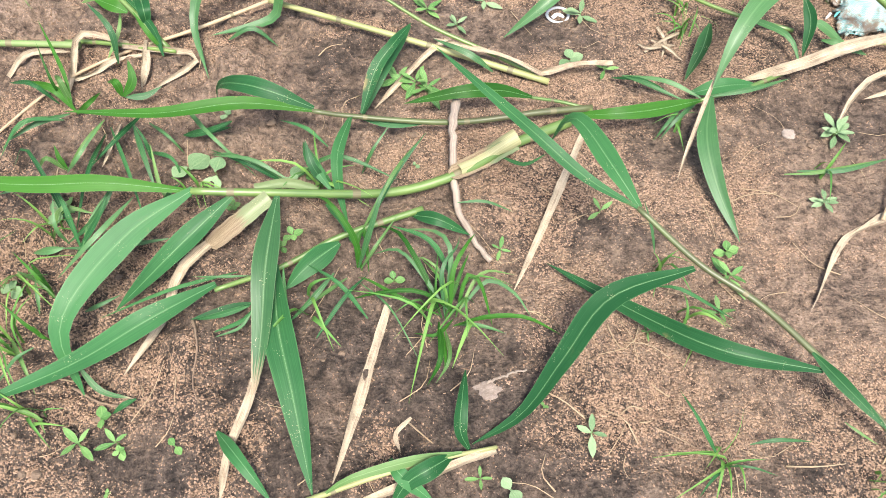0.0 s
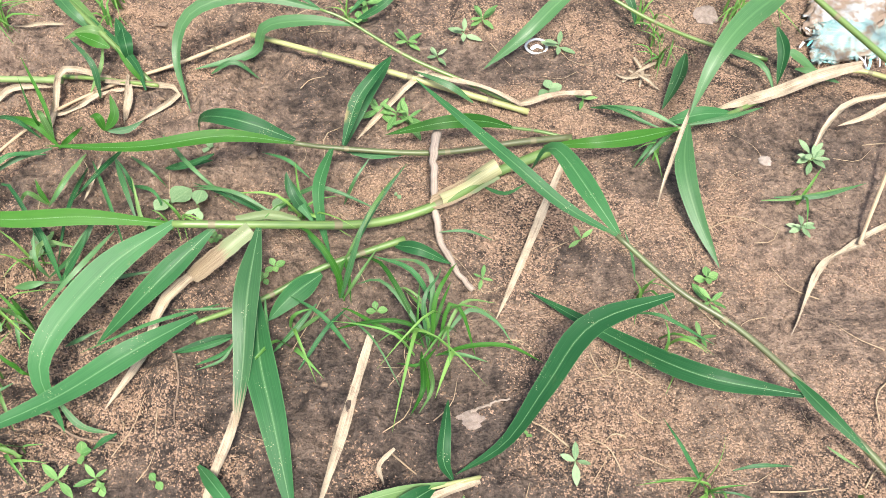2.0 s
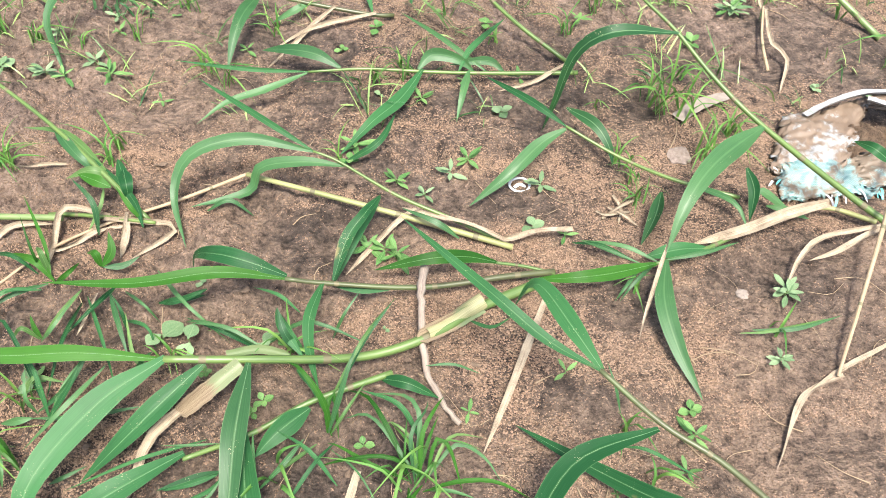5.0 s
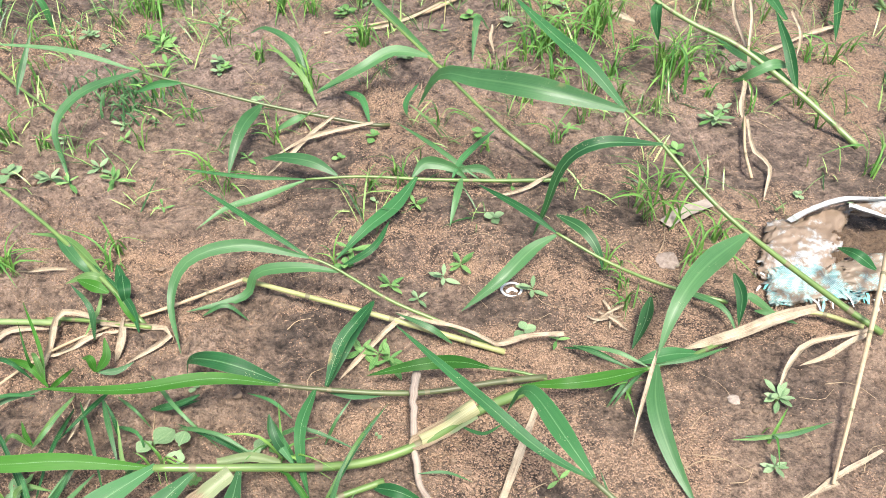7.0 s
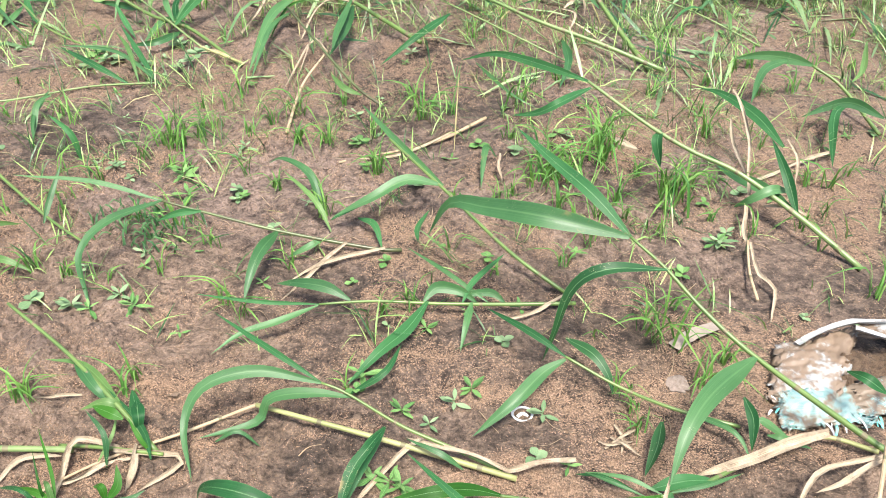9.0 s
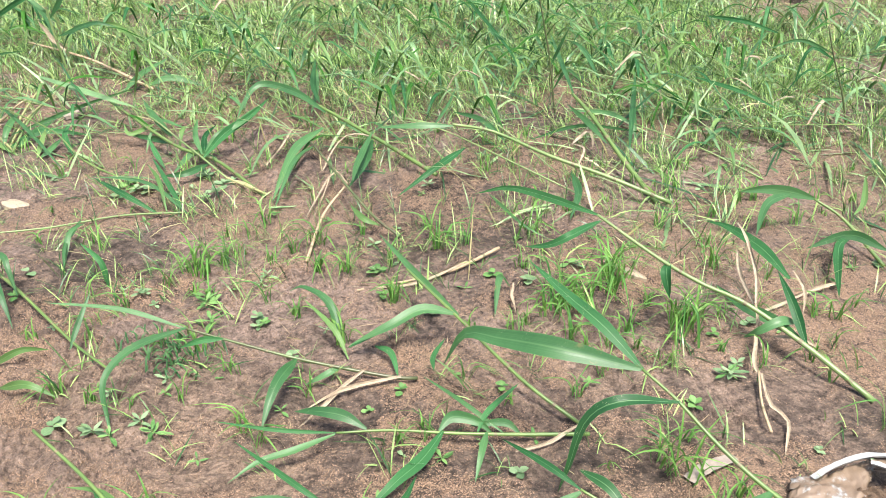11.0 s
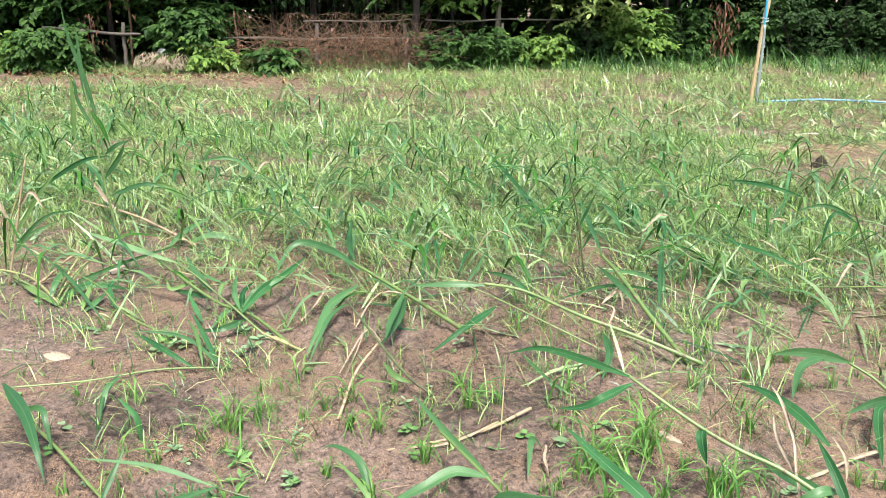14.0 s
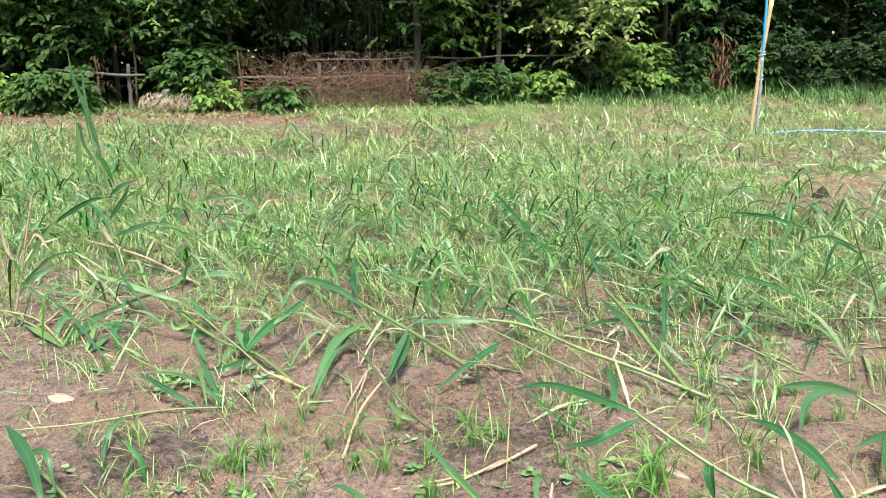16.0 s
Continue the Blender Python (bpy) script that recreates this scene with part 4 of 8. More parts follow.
blade(p, "fresh", 0.036, (1.529, 2.611, 0.08), (1.45, 2.526, 0.09), (1.379, 2.316, 0.01))
blade(p, "mid", 0.041, (1.639, 2.546, 0.08), (1.515, 2.593, 0.1), (1.361, 2.583, 0.06))
blade(p, "dry", 0.019, (1.414, 2.394, 0.03), (1.234, 2.317, 0.02), (1.006, 2.183, 0.005))
blade(p, "light", 0.027, (1.666, 2.865, 0.06), (1.741, 2.951, 0.08), (1.866, 3.207, 0.08))
p = fallen_grass("long pale green stalk lying in dense weeds")
stalk(p, "palegreen", 0.0174, 0.0103, (0.98, 3.033, 0.03), (0.727, 3.154, 0.08), (0.495, 3.264, 0.13), (0.253, 3.429, 0.17), (0.072, 3.403, 0.19))
blade(p, "mid", 0.033, (0.072, 3.395, 0.19), (-0.082, 3.392, 0.21), (-0.265, 3.44, 0.2))
blade(p, "mid", 0.029, (0.303, 3.385, 0.16), (0.206, 3.551, 0.18), (0.075, 3.736, 0.17))
blade(p, "mid", 0.036, (0.58, 3.15, 0.1), (0.577, 2.964, 0.08), (0.524, 2.806, 0.03))
blade(p, "dry", 0.014, (0.618, 3.237, 0.09), (0.665, 3.39, 0.11), (0.615, 3.483, 0.1))
p = fallen_grass("grass stalk fallen across the weeds with tip raised")
stalk(p, "green", 0.0155, 0.0100, (0.934, 3.073, 0.01), (0.831, 3.312, 0.09), (0.735, 3.606, 0.17), (0.677, 3.887, 0.22))
blade(p, "mid", 0.027, (0.68, 3.868, 0.22), (0.662, 4.231, 0.27), (0.671, 4.827, 0.28))
blade(p, "mid", 0.030, (0.776, 3.44, 0.12), (0.714, 3.554, 0.16), (0.643, 3.824, 0.18))
blade(p, "mid", 0.031, (0.866, 3.374, 0.12), (0.953, 3.754, 0.18), (1.085, 4.319, 0.22))
p = fallen_grass("curved grass stalk with a long arching dark blade")
stalk(p, "green", 0.0138, 0.0100, (-0.001, 3.244, 0.02), (-0.274, 3.538, 0.09), (-0.579, 3.818, 0.16), (-0.766, 3.916, 0.2))
blade(p, "mid", 0.040, (-0.539, 3.733, 0.16), (-0.7, 3.872, 0.2), (-0.891, 3.957, 0.2), (-0.956, 3.842, 0.16), (-0.973, 3.712, 0.1))
blade(p, "mid", 0.038, (-0.861, 3.862, 0.14), (-0.931, 3.603, 0.14), (-1.03, 3.55, 0.1), (-1.065, 3.41, 0.04))
blade(p, "mid", 0.041, (-0.527, 3.534, 0.13), (-0.616, 3.346, 0.13), (-0.646, 3.139, 0.08), (-0.674, 2.975, 0.01))
blade(p, "mid", 0.040, (-0.298, 3.511, 0.1), (-0.313, 3.233, 0.1), (-0.37, 3.057, 0.03))
blade(p, "fresh", 0.033, (0.124, 3.338, 0.12), (-0.001, 3.13, 0.11), (-0.165, 3.038, 0.03))
blade(p, "mid", 0.036, (-0.585, 3.863, 0.16), (-0.643, 4.071, 0.2), (-0.681, 4.445, 0.22))
p = fallen_grass("tall slim grass shoot standing upright among fallen grass")
stalk(p, "palegreen", 0.0130, 0.0093, (-2.283, 4.968, 0), (-2.3, 4.953, 0.196), (-2.322, 4.923, 0.538), (-2.329, 4.905, 0.722))
blade(p, "mid", 0.029, (-2.32, 4.908, 0.65), (-2.365, 4.886, 0.936), (-2.424, 4.86, 1.213), (-2.434, 4.842, 1.396))
blade(p, "mid", 0.021, (-2.322, 4.905, 0.686), (-2.368, 4.887, 0.919), (-2.392, 4.884, 1.006), (-2.368, 4.902, 0.829))
blade(p, "mid", 0.022, (-2.316, 4.92, 0.575), (-2.424, 4.896, 0.795), (-2.435, 4.887, 0.954), (-2.486, 4.905, 0.758))
blade(p, "mid", 0.030, (-2.315, 4.929, 0.464), (-2.231, 4.923, 0.539), (-2.137, 4.926, 0.575))
blade(p, "mid", 0.029, (-2.308, 4.947, 0.274), (-2.42, 4.938, 0.388), (-2.554, 4.938, 0.498))
blade(p, "dry", 0.037, (-2.291, 4.956, 0.119), (-2.372, 4.947, 0.198), (-2.418, 4.944, 0.274))
p = fallen_grass("grass stalks with drooping leaves at the field's weedy edge")
stalk(p, "green", 0.0094, 0.0048, (-1.634, 2.509, 0.02), (-1.39, 2.269, 0.03), (-1.082, 1.961, 0.05), (-0.913, 1.819, 0.02))
blade(p, "mid", 0.045, (-1.665, 2.498, 0.14), (-1.471, 2.279, 0.13), (-1.353, 2.121, 0.08), (-1.304, 2.056, 0.02))
blade(p, "mid", 0.023, (-1.518, 2.337, 0.14), (-1.425, 2.3, 0.13), (-1.392, 2.26, 0.1), (-1.36, 2.219, 0.04))
blade(p, "light", 0.023, (-1.292, 1.871, 0.03), (-1.196, 1.887, 0.06), (-1.137, 1.931, 0.04))
blade(p, "light", 0.027, (-1.201, 1.759, 0.03), (-1.095, 1.713, 0.06), (-1.02, 1.706, 0.03))
blade(p, "mid", 0.019, (-1.076, 1.933, 0.01), (-1.067, 1.976, 0.08), (-1.045, 2.069, 0.14))
p = fallen_grass("dry straw-coloured stalk lying on bare soil")
stalk(p, "palegreen", 0.0080, 0.0054, (-1.001, 2.871, 0.01), (-1.241, 2.84, 0.02), (-1.492, 2.745, 0.03), (-1.745, 2.644, 0.04))
blade(p, "mid", 0.019, (-1.371, 2.775, 0.03), (-1.348, 2.57, 0.04), (-1.301, 2.427, 0.005))
blade(p, "mid", 0.017, (-0.974, 2.857, 0.01), (-1.18, 3.012, 0.06), (-1.429, 3.056, 0.1))
blade(p, "light", 0.019, (-1.072, 2.878, 0.01), (-1.132, 3.008, 0.05), (-1.244, 3.213, 0.09))
p = fallen_grass("pale grass stalk bent over bare soil with tip raised")
stalk(p, "green", 0.0110, 0.0078, (-0.721, 3.067, 0.01), (-0.99, 3.369, 0.03), (-1.23, 3.491, 0.09), (-1.881, 4.197, 0.14))
blade(p, "pale", 0.022, (-0.723, 3.078, 0.005), (-0.838, 3.155, 0.01), (-0.926, 3.214, 0.02))
blade(p, "mid", 0.031, (-1.226, 3.517, 0.08), (-1.346, 3.6, 0.09), (-1.502, 3.675, 0.05))
blade(p, "fresh", 0.031, (-1.052, 3.41, 0.04), (-1.1, 3.6, 0.08), (-1.078, 3.734, 0.09))
blade(p, "mid", 0.029, (-0.998, 3.403, 0.03), (-1.106, 3.418, 0.05), (-1.172, 3.276, 0.01))
p = fallen_grass("short snapped grass stalk lying near the leaf litter")
stalk(p, "palegreen", 0.0111, 0.0091, (-1.978, 3.511, 0.01), (-2.023, 3.797, 0.05), (-2.039, 4.042, 0.09))
blade(p, "light", 0.039, (-2.322, 3.809, 0.04), (-2.103, 3.604, 0.03), (-1.958, 3.498, 0.01))
blade(p, "mid", 0.021, (-2.03, 3.633, 0.05), (-1.812, 4.006, 0.09), (-1.597, 4.278, 0.12))
blade(p, "mid", 0.020, (-1.67, 3.313, 0.04), (-1.984, 3.661, 0.07), (-2.368, 4.091, 0.1))
p = fallen_grass("twisted dead brown stem lying on bare soil")
stalk(p, "dry", 0.0083, 0.0042, (1.078, 1.278, 0.09), (1.006, 1.152, 0.08), (0.884, 0.928, 0.05), (0.79, 0.758, 0.01))
blade(p, "dry", 0.017, (0.973, 1.085, 0.03), (0.885, 1.041, 0.04), (0.814, 1.02, 0.02))
p = fallen_grass("curled dead leaf stuck in the soil by a hollow")
stalk(p, "dry", 0.0061, 0.0041, (0.906, 1.645, 0.01), (0.91, 1.741, 0.03), (0.938, 1.859, 0.04))
blade(p, "dry", 0.013, (0.942, 1.845, 0.04), (0.927, 1.728, 0.04), (0.962, 1.68, 0.02), (0.913, 1.56, 0.005))
blade(p, "dry", 0.017, (0.985, 2.033, 0.06), (0.938, 1.9, 0.05), (0.942, 1.832, 0.02))
p = fallen_grass("straw-coloured broken stem lying among young weeds")
stalk(p, "dry", 0.0092, 0.0056, (0.236, 2.619, 0.02), (0.032, 2.463, 0.01), (-0.268, 2.335, 0.007))
blade(p, "dry", 0.019, (0.112, 2.526, 0.02), (-0.082, 2.387, 0.02), (-0.288, 2.357, 0.005))
p = fallen_grass("dry straw stem bent in the soil near weeds")
stalk(p, "dry", 0.0082, 0.0058, (-0.464, 2.512, 0.01), (-0.437, 2.775, 0.05), (-0.366, 3.033, 0.08))
blade(p, "dry", 0.010, (-0.366, 3.033, 0.08), (-0.446, 3.194, 0.06), (-0.51, 2.802, 0.01))
p = fallen_grass("loose green grass blades arching over fallen stalks")
blade(p, "fresh", 0.009, (-0.282, 0.818, 0.01), (-0.347, 0.834, 0.06), (-0.427, 0.876, 0.02))
blade(p, "fresh", 0.011, (-0.145, 0.714, 0.01), (-0.094, 0.787, 0.09), (-0.034, 0.862, 0.12))
blade(p, "fresh", 0.020, (-0.2, 0.805, 0.02), (-0.224, 0.819, 0.06), (-0.255, 0.886, 0.05))
blade(p, "fresh", 0.015, (-0.483, 0.92, 0.01), (-0.433, 0.897, 0.03), (-0.397, 0.934, 0.01))
blade(p, "fresh", 0.015, (-0.209, 0.764, 0.04), (-0.176, 0.72, 0.05), (-0.162, 0.697, 0.01))
blade(p, "fresh", 0.011, (0.013, 0.633, 0.01), (-0.025, 0.677, 0.06), (-0.094, 0.715, 0.04))
blade(p, "fresh", 0.009, (-0.128, 0.559, 0.01), (-0.174, 0.602, 0.05), (-0.236, 0.648, 0.03))
blade(p, "fresh", 0.008, (-0.21, 0.518, 0.01), (-0.163, 0.582, 0.05), (-0.13, 0.633, 0.03))
p = fallen_grass("narrow green grass blades spreading from a shared root")
blade(p, "fresh", 0.009, (-0.623, 0.678, 0.01), (-0.715, 0.824, 0.08), (-0.769, 0.833, 0.03))
blade(p, "fresh", 0.010, (-0.631, 0.667, 0.01), (-0.578, 0.712, 0.07), (-0.563, 0.757, 0.07))
blade(p, "fresh", 0.009, (-0.622, 0.673, 0.01), (-0.639, 0.728, 0.07), (-0.679, 0.779, 0.06))
blade(p, "fresh", 0.008, (-0.616, 0.923, 0.01), (-0.541, 0.786, 0.05), (-0.524, 0.729, 0.01))
blade(p, "fresh", 0.009, (-0.632, 0.923, 0.01), (-0.615, 0.786, 0.05), (-0.639, 0.706, 0.01))
blade(p, "fresh", 0.008, (-0.546, 0.885, 0.01), (-0.479, 0.834, 0.05), (-0.473, 0.818, 0.01))
blade(p, "fresh", 0.009, (-0.701, 0.933, 0.04), (-0.758, 0.905, 0.06), (-0.805, 0.858, 0.01))
blade(p, "light", 0.007, (-0.731, 0.64, 0.01), (-0.66, 0.595, 0.06), (-0.635, 0.573, 0.02))
blade(p, "fresh", 0.007, (-0.352, 0.637, 0.02), (-0.447, 0.586, 0.06), (-0.57, 0.548, 0.03))
blade(p, "fresh", 0.008, (-0.378, 0.528, 0.01), (-0.327, 0.545, 0.04), (-0.297, 0.59, 0.03))
p = fallen_grass("thin green blades lying across bare soil")
blade(p, "mid", 0.009, (-0.503, 0.996, 0.01), (-0.419, 0.883, 0.04), (-0.344, 0.841, 0.01))
blade(p, "fresh", 0.010, (-0.573, 0.969, 0.01), (-0.591, 0.879, 0.05), (-0.64, 0.833, 0.01))
blade(p, "mid", 0.009, (-0.271, 0.84, 0.01), (-0.193, 0.85, 0.06), (-0.08, 0.826, 0.03))
blade(p, "mid", 0.014, (0.096, 1.092, 0.01), (0.048, 1.105, 0.05), (-0.023, 1.144, 0.05))
blade(p, "fresh", 0.009, (0.333, 1.083, 0.01), (0.383, 1.051, 0.04), (0.454, 1.03, 0.01))
blade(p, "mid", 0.010, (0.65, 0.854, 0.01), (0.725, 0.845, 0.04), (0.834, 0.884, 0.02))
blade(p, "mid", 0.011, (-0.432, 1.156, 0.01), (-0.382, 1.163, 0.03), (-0.336, 1.156, 0.01))
blade(p, "fresh", 0.018, (-0.154, 1.306, 0.01), (-0.076, 1.328, 0.06), (-0.04, 1.423, 0.05))
blade(p, "light", 0.019, (-0.259, 1.949, 0.01), (-0.306, 2.012, 0.08), (-0.417, 2.146, 0.09))
blade(p, "mid", 0.030, (-0.286, 2.033, 0.01), (-0.333, 2.131, 0.09), (-0.424, 2.209, 0.1), (-0.481, 2.243, 0.08))
blade(p, "fresh", 0.022, (-0.18, 1.976, 0.03), (-0.13, 1.934, 0.04), (-0.104, 1.856, 0.01))
blade(p, "fresh", 0.025, (-0.258, 1.966, 0.04), (-0.193, 1.972, 0.07), (-0.116, 2.029, 0.08), (-0.058, 2.145, 0.06))
blade(p, "mid", 0.025, (0.257, 2.362, 0.01), (0.214, 2.307, 0.08), (0.192, 2.16, 0.01))
blade(p, "dry", 0.014, (0.259, 2.308, 0.06), (0.252, 2.241, 0.04), (0.265, 2.209, 0.01))
p = fallen_grass("pale broken grass stems lying on bare soil")
stalk(p, "palegreen", 0.0097, 0.0078, (-1.95, 3.497, 0.005), (-2.195, 3.707, 0.03), (-2.587, 3.986, 0.05))
stalk(p, "pale", 0.0086, 0.0069, (-2.041, 3.567, 0.005), (-2.092, 3.862, 0.05), (-2.206, 4.374, 0.09))
blade(p, "dry", 0.019, (-2.275, 3.797, 0.01), (-2.181, 3.915, 0.03), (-2.13, 4.061, 0.01))
p = fallen_grass("slim yellowing grass shoot standing at the weedy edge")
stalk(p, "pale", 0.0078, 0.0045, (-2.479, 3.991, 0), (-2.451, 3.991, 0.257), (-2.344, 3.991, 0.506), (-2.299, 3.991, 0.673))
blade(p, "light", 0.024, (-2.445, 3.991, 0.194), (-2.252, 3.985, 0.447), (-2.067, 3.976, 0.676))
blade(p, "mid", 0.019, (-2.466, 3.991, 0.13), (-2.239, 3.985, 0.323), (-2.045, 3.979, 0.387))
blade(p, "dry", 0.021, (-2.431, 3.991, 0.289), (-2.476, 3.988, 0.383), (-2.487, 3.986, 0.507))
blade(p, "mid", 0.021, (-2.459, 3.991, 0.097), (-2.345, 3.986, 0.227), (-2.18, 3.982, 0.293))
p = fallen_grass("long green blades drooping over the field")
blade(p, "mid", 0.029, (-3.014, 6.016, 0.26), (-2.598, 5.414, 0.2), (-2.35, 4.955, 0.1))
blade(p, "light", 0.038, (-2.221, 5.136, 0.22), (-2.053, 5.202, 0.22), (-1.807, 4.96, 0.12))
blade(p, "mid", 0.026, (-2.011, 5.677, 0.28), (-1.759, 5.823, 0.28), (-1.474, 5.515, 0.2))
blade(p, "mid", 0.023, (-1.071, 4.567, 0.16), (-1.255, 5.098, 0.24), (-1.646, 5.715, 0.26))
blade(p, "mid", 0.022, (-0.633, 3.882, 0.1), (-0.635, 4.128, 0.16), (-0.67, 4.435, 0.2))
blade(p, "dry", 0.019, (-0.77, 3.365, 0.02), (-0.736, 3.474, 0.06), (-0.687, 3.672, 0.1))
p = fallen_grass("thin dark standing grass stem with a drooping blade")
stalk(p, "purple", 0.0062, 0.0045, (0.641, 4.189, -0), (0.591, 4.189, 0.309), (0.533, 4.189, 0.561), (0.498, 4.189, 0.699))
blade(p, "mid", 0.018, (0.622, 4.189, 0.148), (0.691, 4.183, 0.247), (0.801, 4.174, 0.153))
blade(p, "mid", 0.018, (0.599, 4.189, 0.277), (0.653, 4.183, 0.406), (0.68, 4.177, 0.47))
p = fallen_grass("thin dark standing stem with blades arching off its top")
stalk(p, "purple", 0.0071, 0.0043, (2.157, 4.013, 0), (2.089, 4.013, 0.181), (1.995, 4.013, 0.395), (1.938, 4.013, 0.529))
blade(p, "mid", 0.020, (1.988, 4.013, 0.401), (1.806, 4.004, 0.456), (1.636, 3.992, 0.399))
blade(p, "fresh", 0.020, (2.007, 4.013, 0.364), (1.867, 4.004, 0.427), (1.815, 3.992, 0.217))
blade(p, "mid", 0.018, (2.093, 4.013, 0.15), (1.987, 4.004, 0.153), (1.933, 3.995, 0.093))
p = fallen_grass("broad dark green blades arching over dense weeds")
blade(p, "fresh", 0.027, (0.157, 6.269, 0.26), (0.339, 5.198, 0.24), (0.448, 4.709, 0.18), (0.478, 4.399, 0.08))
blade(p, "fresh", 0.030, (1.802, 5.469, 0.26), (2.012, 5.298, 0.26), (2.272, 5.228, 0.2))
blade(p, "fresh", 0.024, (1.427, 4.332, 0.18), (1.609, 4.089, 0.16), (1.81, 4.012, 0.08))
blade(p, "mid", 0.019, (0.451, 3.629, 0.06), (0.704, 3.685, 0.12), (1.051, 3.744, 0.08))
blade(p, "mid", 0.020, (0.971, 3.682, 0.02), (0.986, 3.843, 0.14), (1.004, 4.048, 0.22))
blade(p, "mid", 0.021, (1.78, 4.562, 0.14), (1.914, 4.857, 0.2), (2.12, 5.223, 0.22))
blade(p, "mid", 0.017, (-0.044, 3.712, 0.06), (0.041, 3.825, 0.14), (0.104, 4.079, 0.18))
blade(p, "mid", 0.015, (0.224, 3.065, 0.03), (0.33, 2.731, 0.06), (0.429, 2.67, 0.03))
blade(p, "mid", 0.025, (0.912, 4.433, 0.14), (0.863, 4.842, 0.2), (0.771, 5.055, 0.2))
blade(p, "light", 0.031, (1.228, 4.604, 0.16), (1.425, 4.85, 0.2), (1.687, 5.467, 0.24))
blade(p, "mid", 0.024, (0.219, 4.228, 0.1), (0.218, 4.588, 0.16), (0.282, 4.833, 0.2))
blade(p, "light", 0.030, (0.433, 4.335, 0.1), (0.472, 4.592, 0.16), (0.43, 4.911, 0.18))
p = fallen_grass("long fallen stalks crossing among dense green weeds")
stalk(p, "palegreen", 0.0087, 0.0056, (1.483, 3.342, 0.01), (1.236, 3.536, 0.08), (0.961, 3.731, 0.12))
stalk(p, "palegreen", 0.0073, 0.0054, (0.612, 3.116, 0.01), (0.359, 3.25, 0.08), (0.063, 3.467, 0.14), (-0.124, 3.561, 0.16))
blade(p, "mid", 0.023, (0.961, 3.731, 0.12), (0.843, 3.84, 0.14), (0.66, 3.938, 0.12))
blade(p, "mid", 0.019, (1.236, 3.536, 0.08), (1.379, 3.659, 0.12), (1.489, 3.642, 0.04))
blade(p, "dry", 0.022, (0.638, 3.524, 0.08), (0.728, 3.661, 0.1), (0.739, 3.554, 0.04))
p = fallen_grass("sprawling thin green blades on crumbly soil")
blade(p, "fresh", 0.010, (-0.725, 0.98, 0.02), (-0.757, 0.987, 0.07), (-0.834, 1.032, 0.03))
blade(p, "vivid", 0.006, (-0.714, 0.985, 0.01), (-0.714, 0.982, 0.06), (-0.737, 1.037, 0.12))
blade(p, "mid", 0.008, (-0.715, 0.949, 0.02), (-0.753, 0.905, 0.06), (-0.806, 0.871, 0.01))
blade(p, "fresh", 0.008, (-0.524, 0.845, 0.01), (-0.529, 0.863, 0.06), (-0.55, 0.892, 0.08))
blade(p, "mid", 0.007, (-0.548, 0.934, 0.03), (-0.494, 0.882, 0.06), (-0.477, 0.879, 0.01))
blade(p, "mid", 0.007, (-0.674, 0.823, 0.01), (-0.634, 0.82, 0.07), (-0.609, 0.899, 0.06))
p = fallen_grass("narrow green blades arching over a fallen stalk")
blade(p, "mid", 0.008, (-0.29, 0.827, 0.01), (-0.366, 0.843, 0.07), (-0.422, 0.862, 0.04))
blade(p, "fresh", 0.014, (-0.485, 0.916, 0.02), (-0.423, 0.9, 0.03), (-0.385, 0.908, 0.05))
blade(p, "fresh", 0.008, (-0.215, 0.892, 0.03), (-0.253, 0.912, 0.06), (-0.308, 0.945, 0.03))
blade(p, "fresh", 0.020, (-0.195, 0.769, 0.08), (-0.231, 0.815, 0.09), (-0.258, 0.89, 0.05))
blade(p, "light", 0.008, (-0.149, 0.712, 0.02), (-0.132, 0.72, 0.06), (-0.084, 0.796, 0.11), (-0.033, 0.903, 0.06))
blade(p, "mid", 0.007, (-0.152, 0.85, 0.01), (-0.128, 0.865, 0.07), (-0.098, 0.907, 0.08))
p = fallen_grass("light green blades rooted beside round-leaved seedlings")
blade(p, "mid", 0.012, (-0.553, 0.757, 0.07), (-0.591, 0.707, 0.06), (-0.649, 0.684, 0.01))
blade(p, "mid", 0.007, (-0.644, 0.684, 0.01), (-0.649, 0.69, 0.06), (-0.656, 0.739, 0.08))
blade(p, "mid", 0.006, (-0.716, 0.786, 0.01), (-0.75, 0.774, 0.04), (-0.785, 0.774, 0.03))
blade(p, "mid", 0.009, (-0.572, 0.769, 0.05), (-0.599, 0.707, 0.05), (-0.618, 0.673, 0.02))
blade(p, "vivid", 0.007, (-0.66, 0.592, 0.01), (-0.667, 0.605, 0.06), (-0.708, 0.642, 0.08))
blade(p, "vivid", 0.007, (-0.644, 0.512, 0.01), (-0.665, 0.521, 0.06), (-0.704, 0.551, 0.08))
blade(p, "mid", 0.007, (-0.681, 0.609, 0.03), (-0.673, 0.578, 0.03), (-0.676, 0.561, 0.01))
p = fallen_grass("thin bright blades at the edge of bare soil")
blade(p, "mid", 0.007, (-0.638, 0.479, 0.07), (-0.664, 0.46, 0.06), (-0.702, 0.431, 0.02))
blade(p, "light", 0.006, (-0.621, 0.362, 0.01), (-0.628, 0.381, 0.04), (-0.676, 0.386, 0.05))
blade(p, "mid", 0.008, (-0.6, 0.565, 0.02), (-0.566, 0.569, 0.04), (-0.537, 0.59, 0.04))
blade(p, "drytip", 0.011, (-0.581, 0.464, 0.05), (-0.546, 0.429, 0.03), (-0.489, 0.417, 0.01))
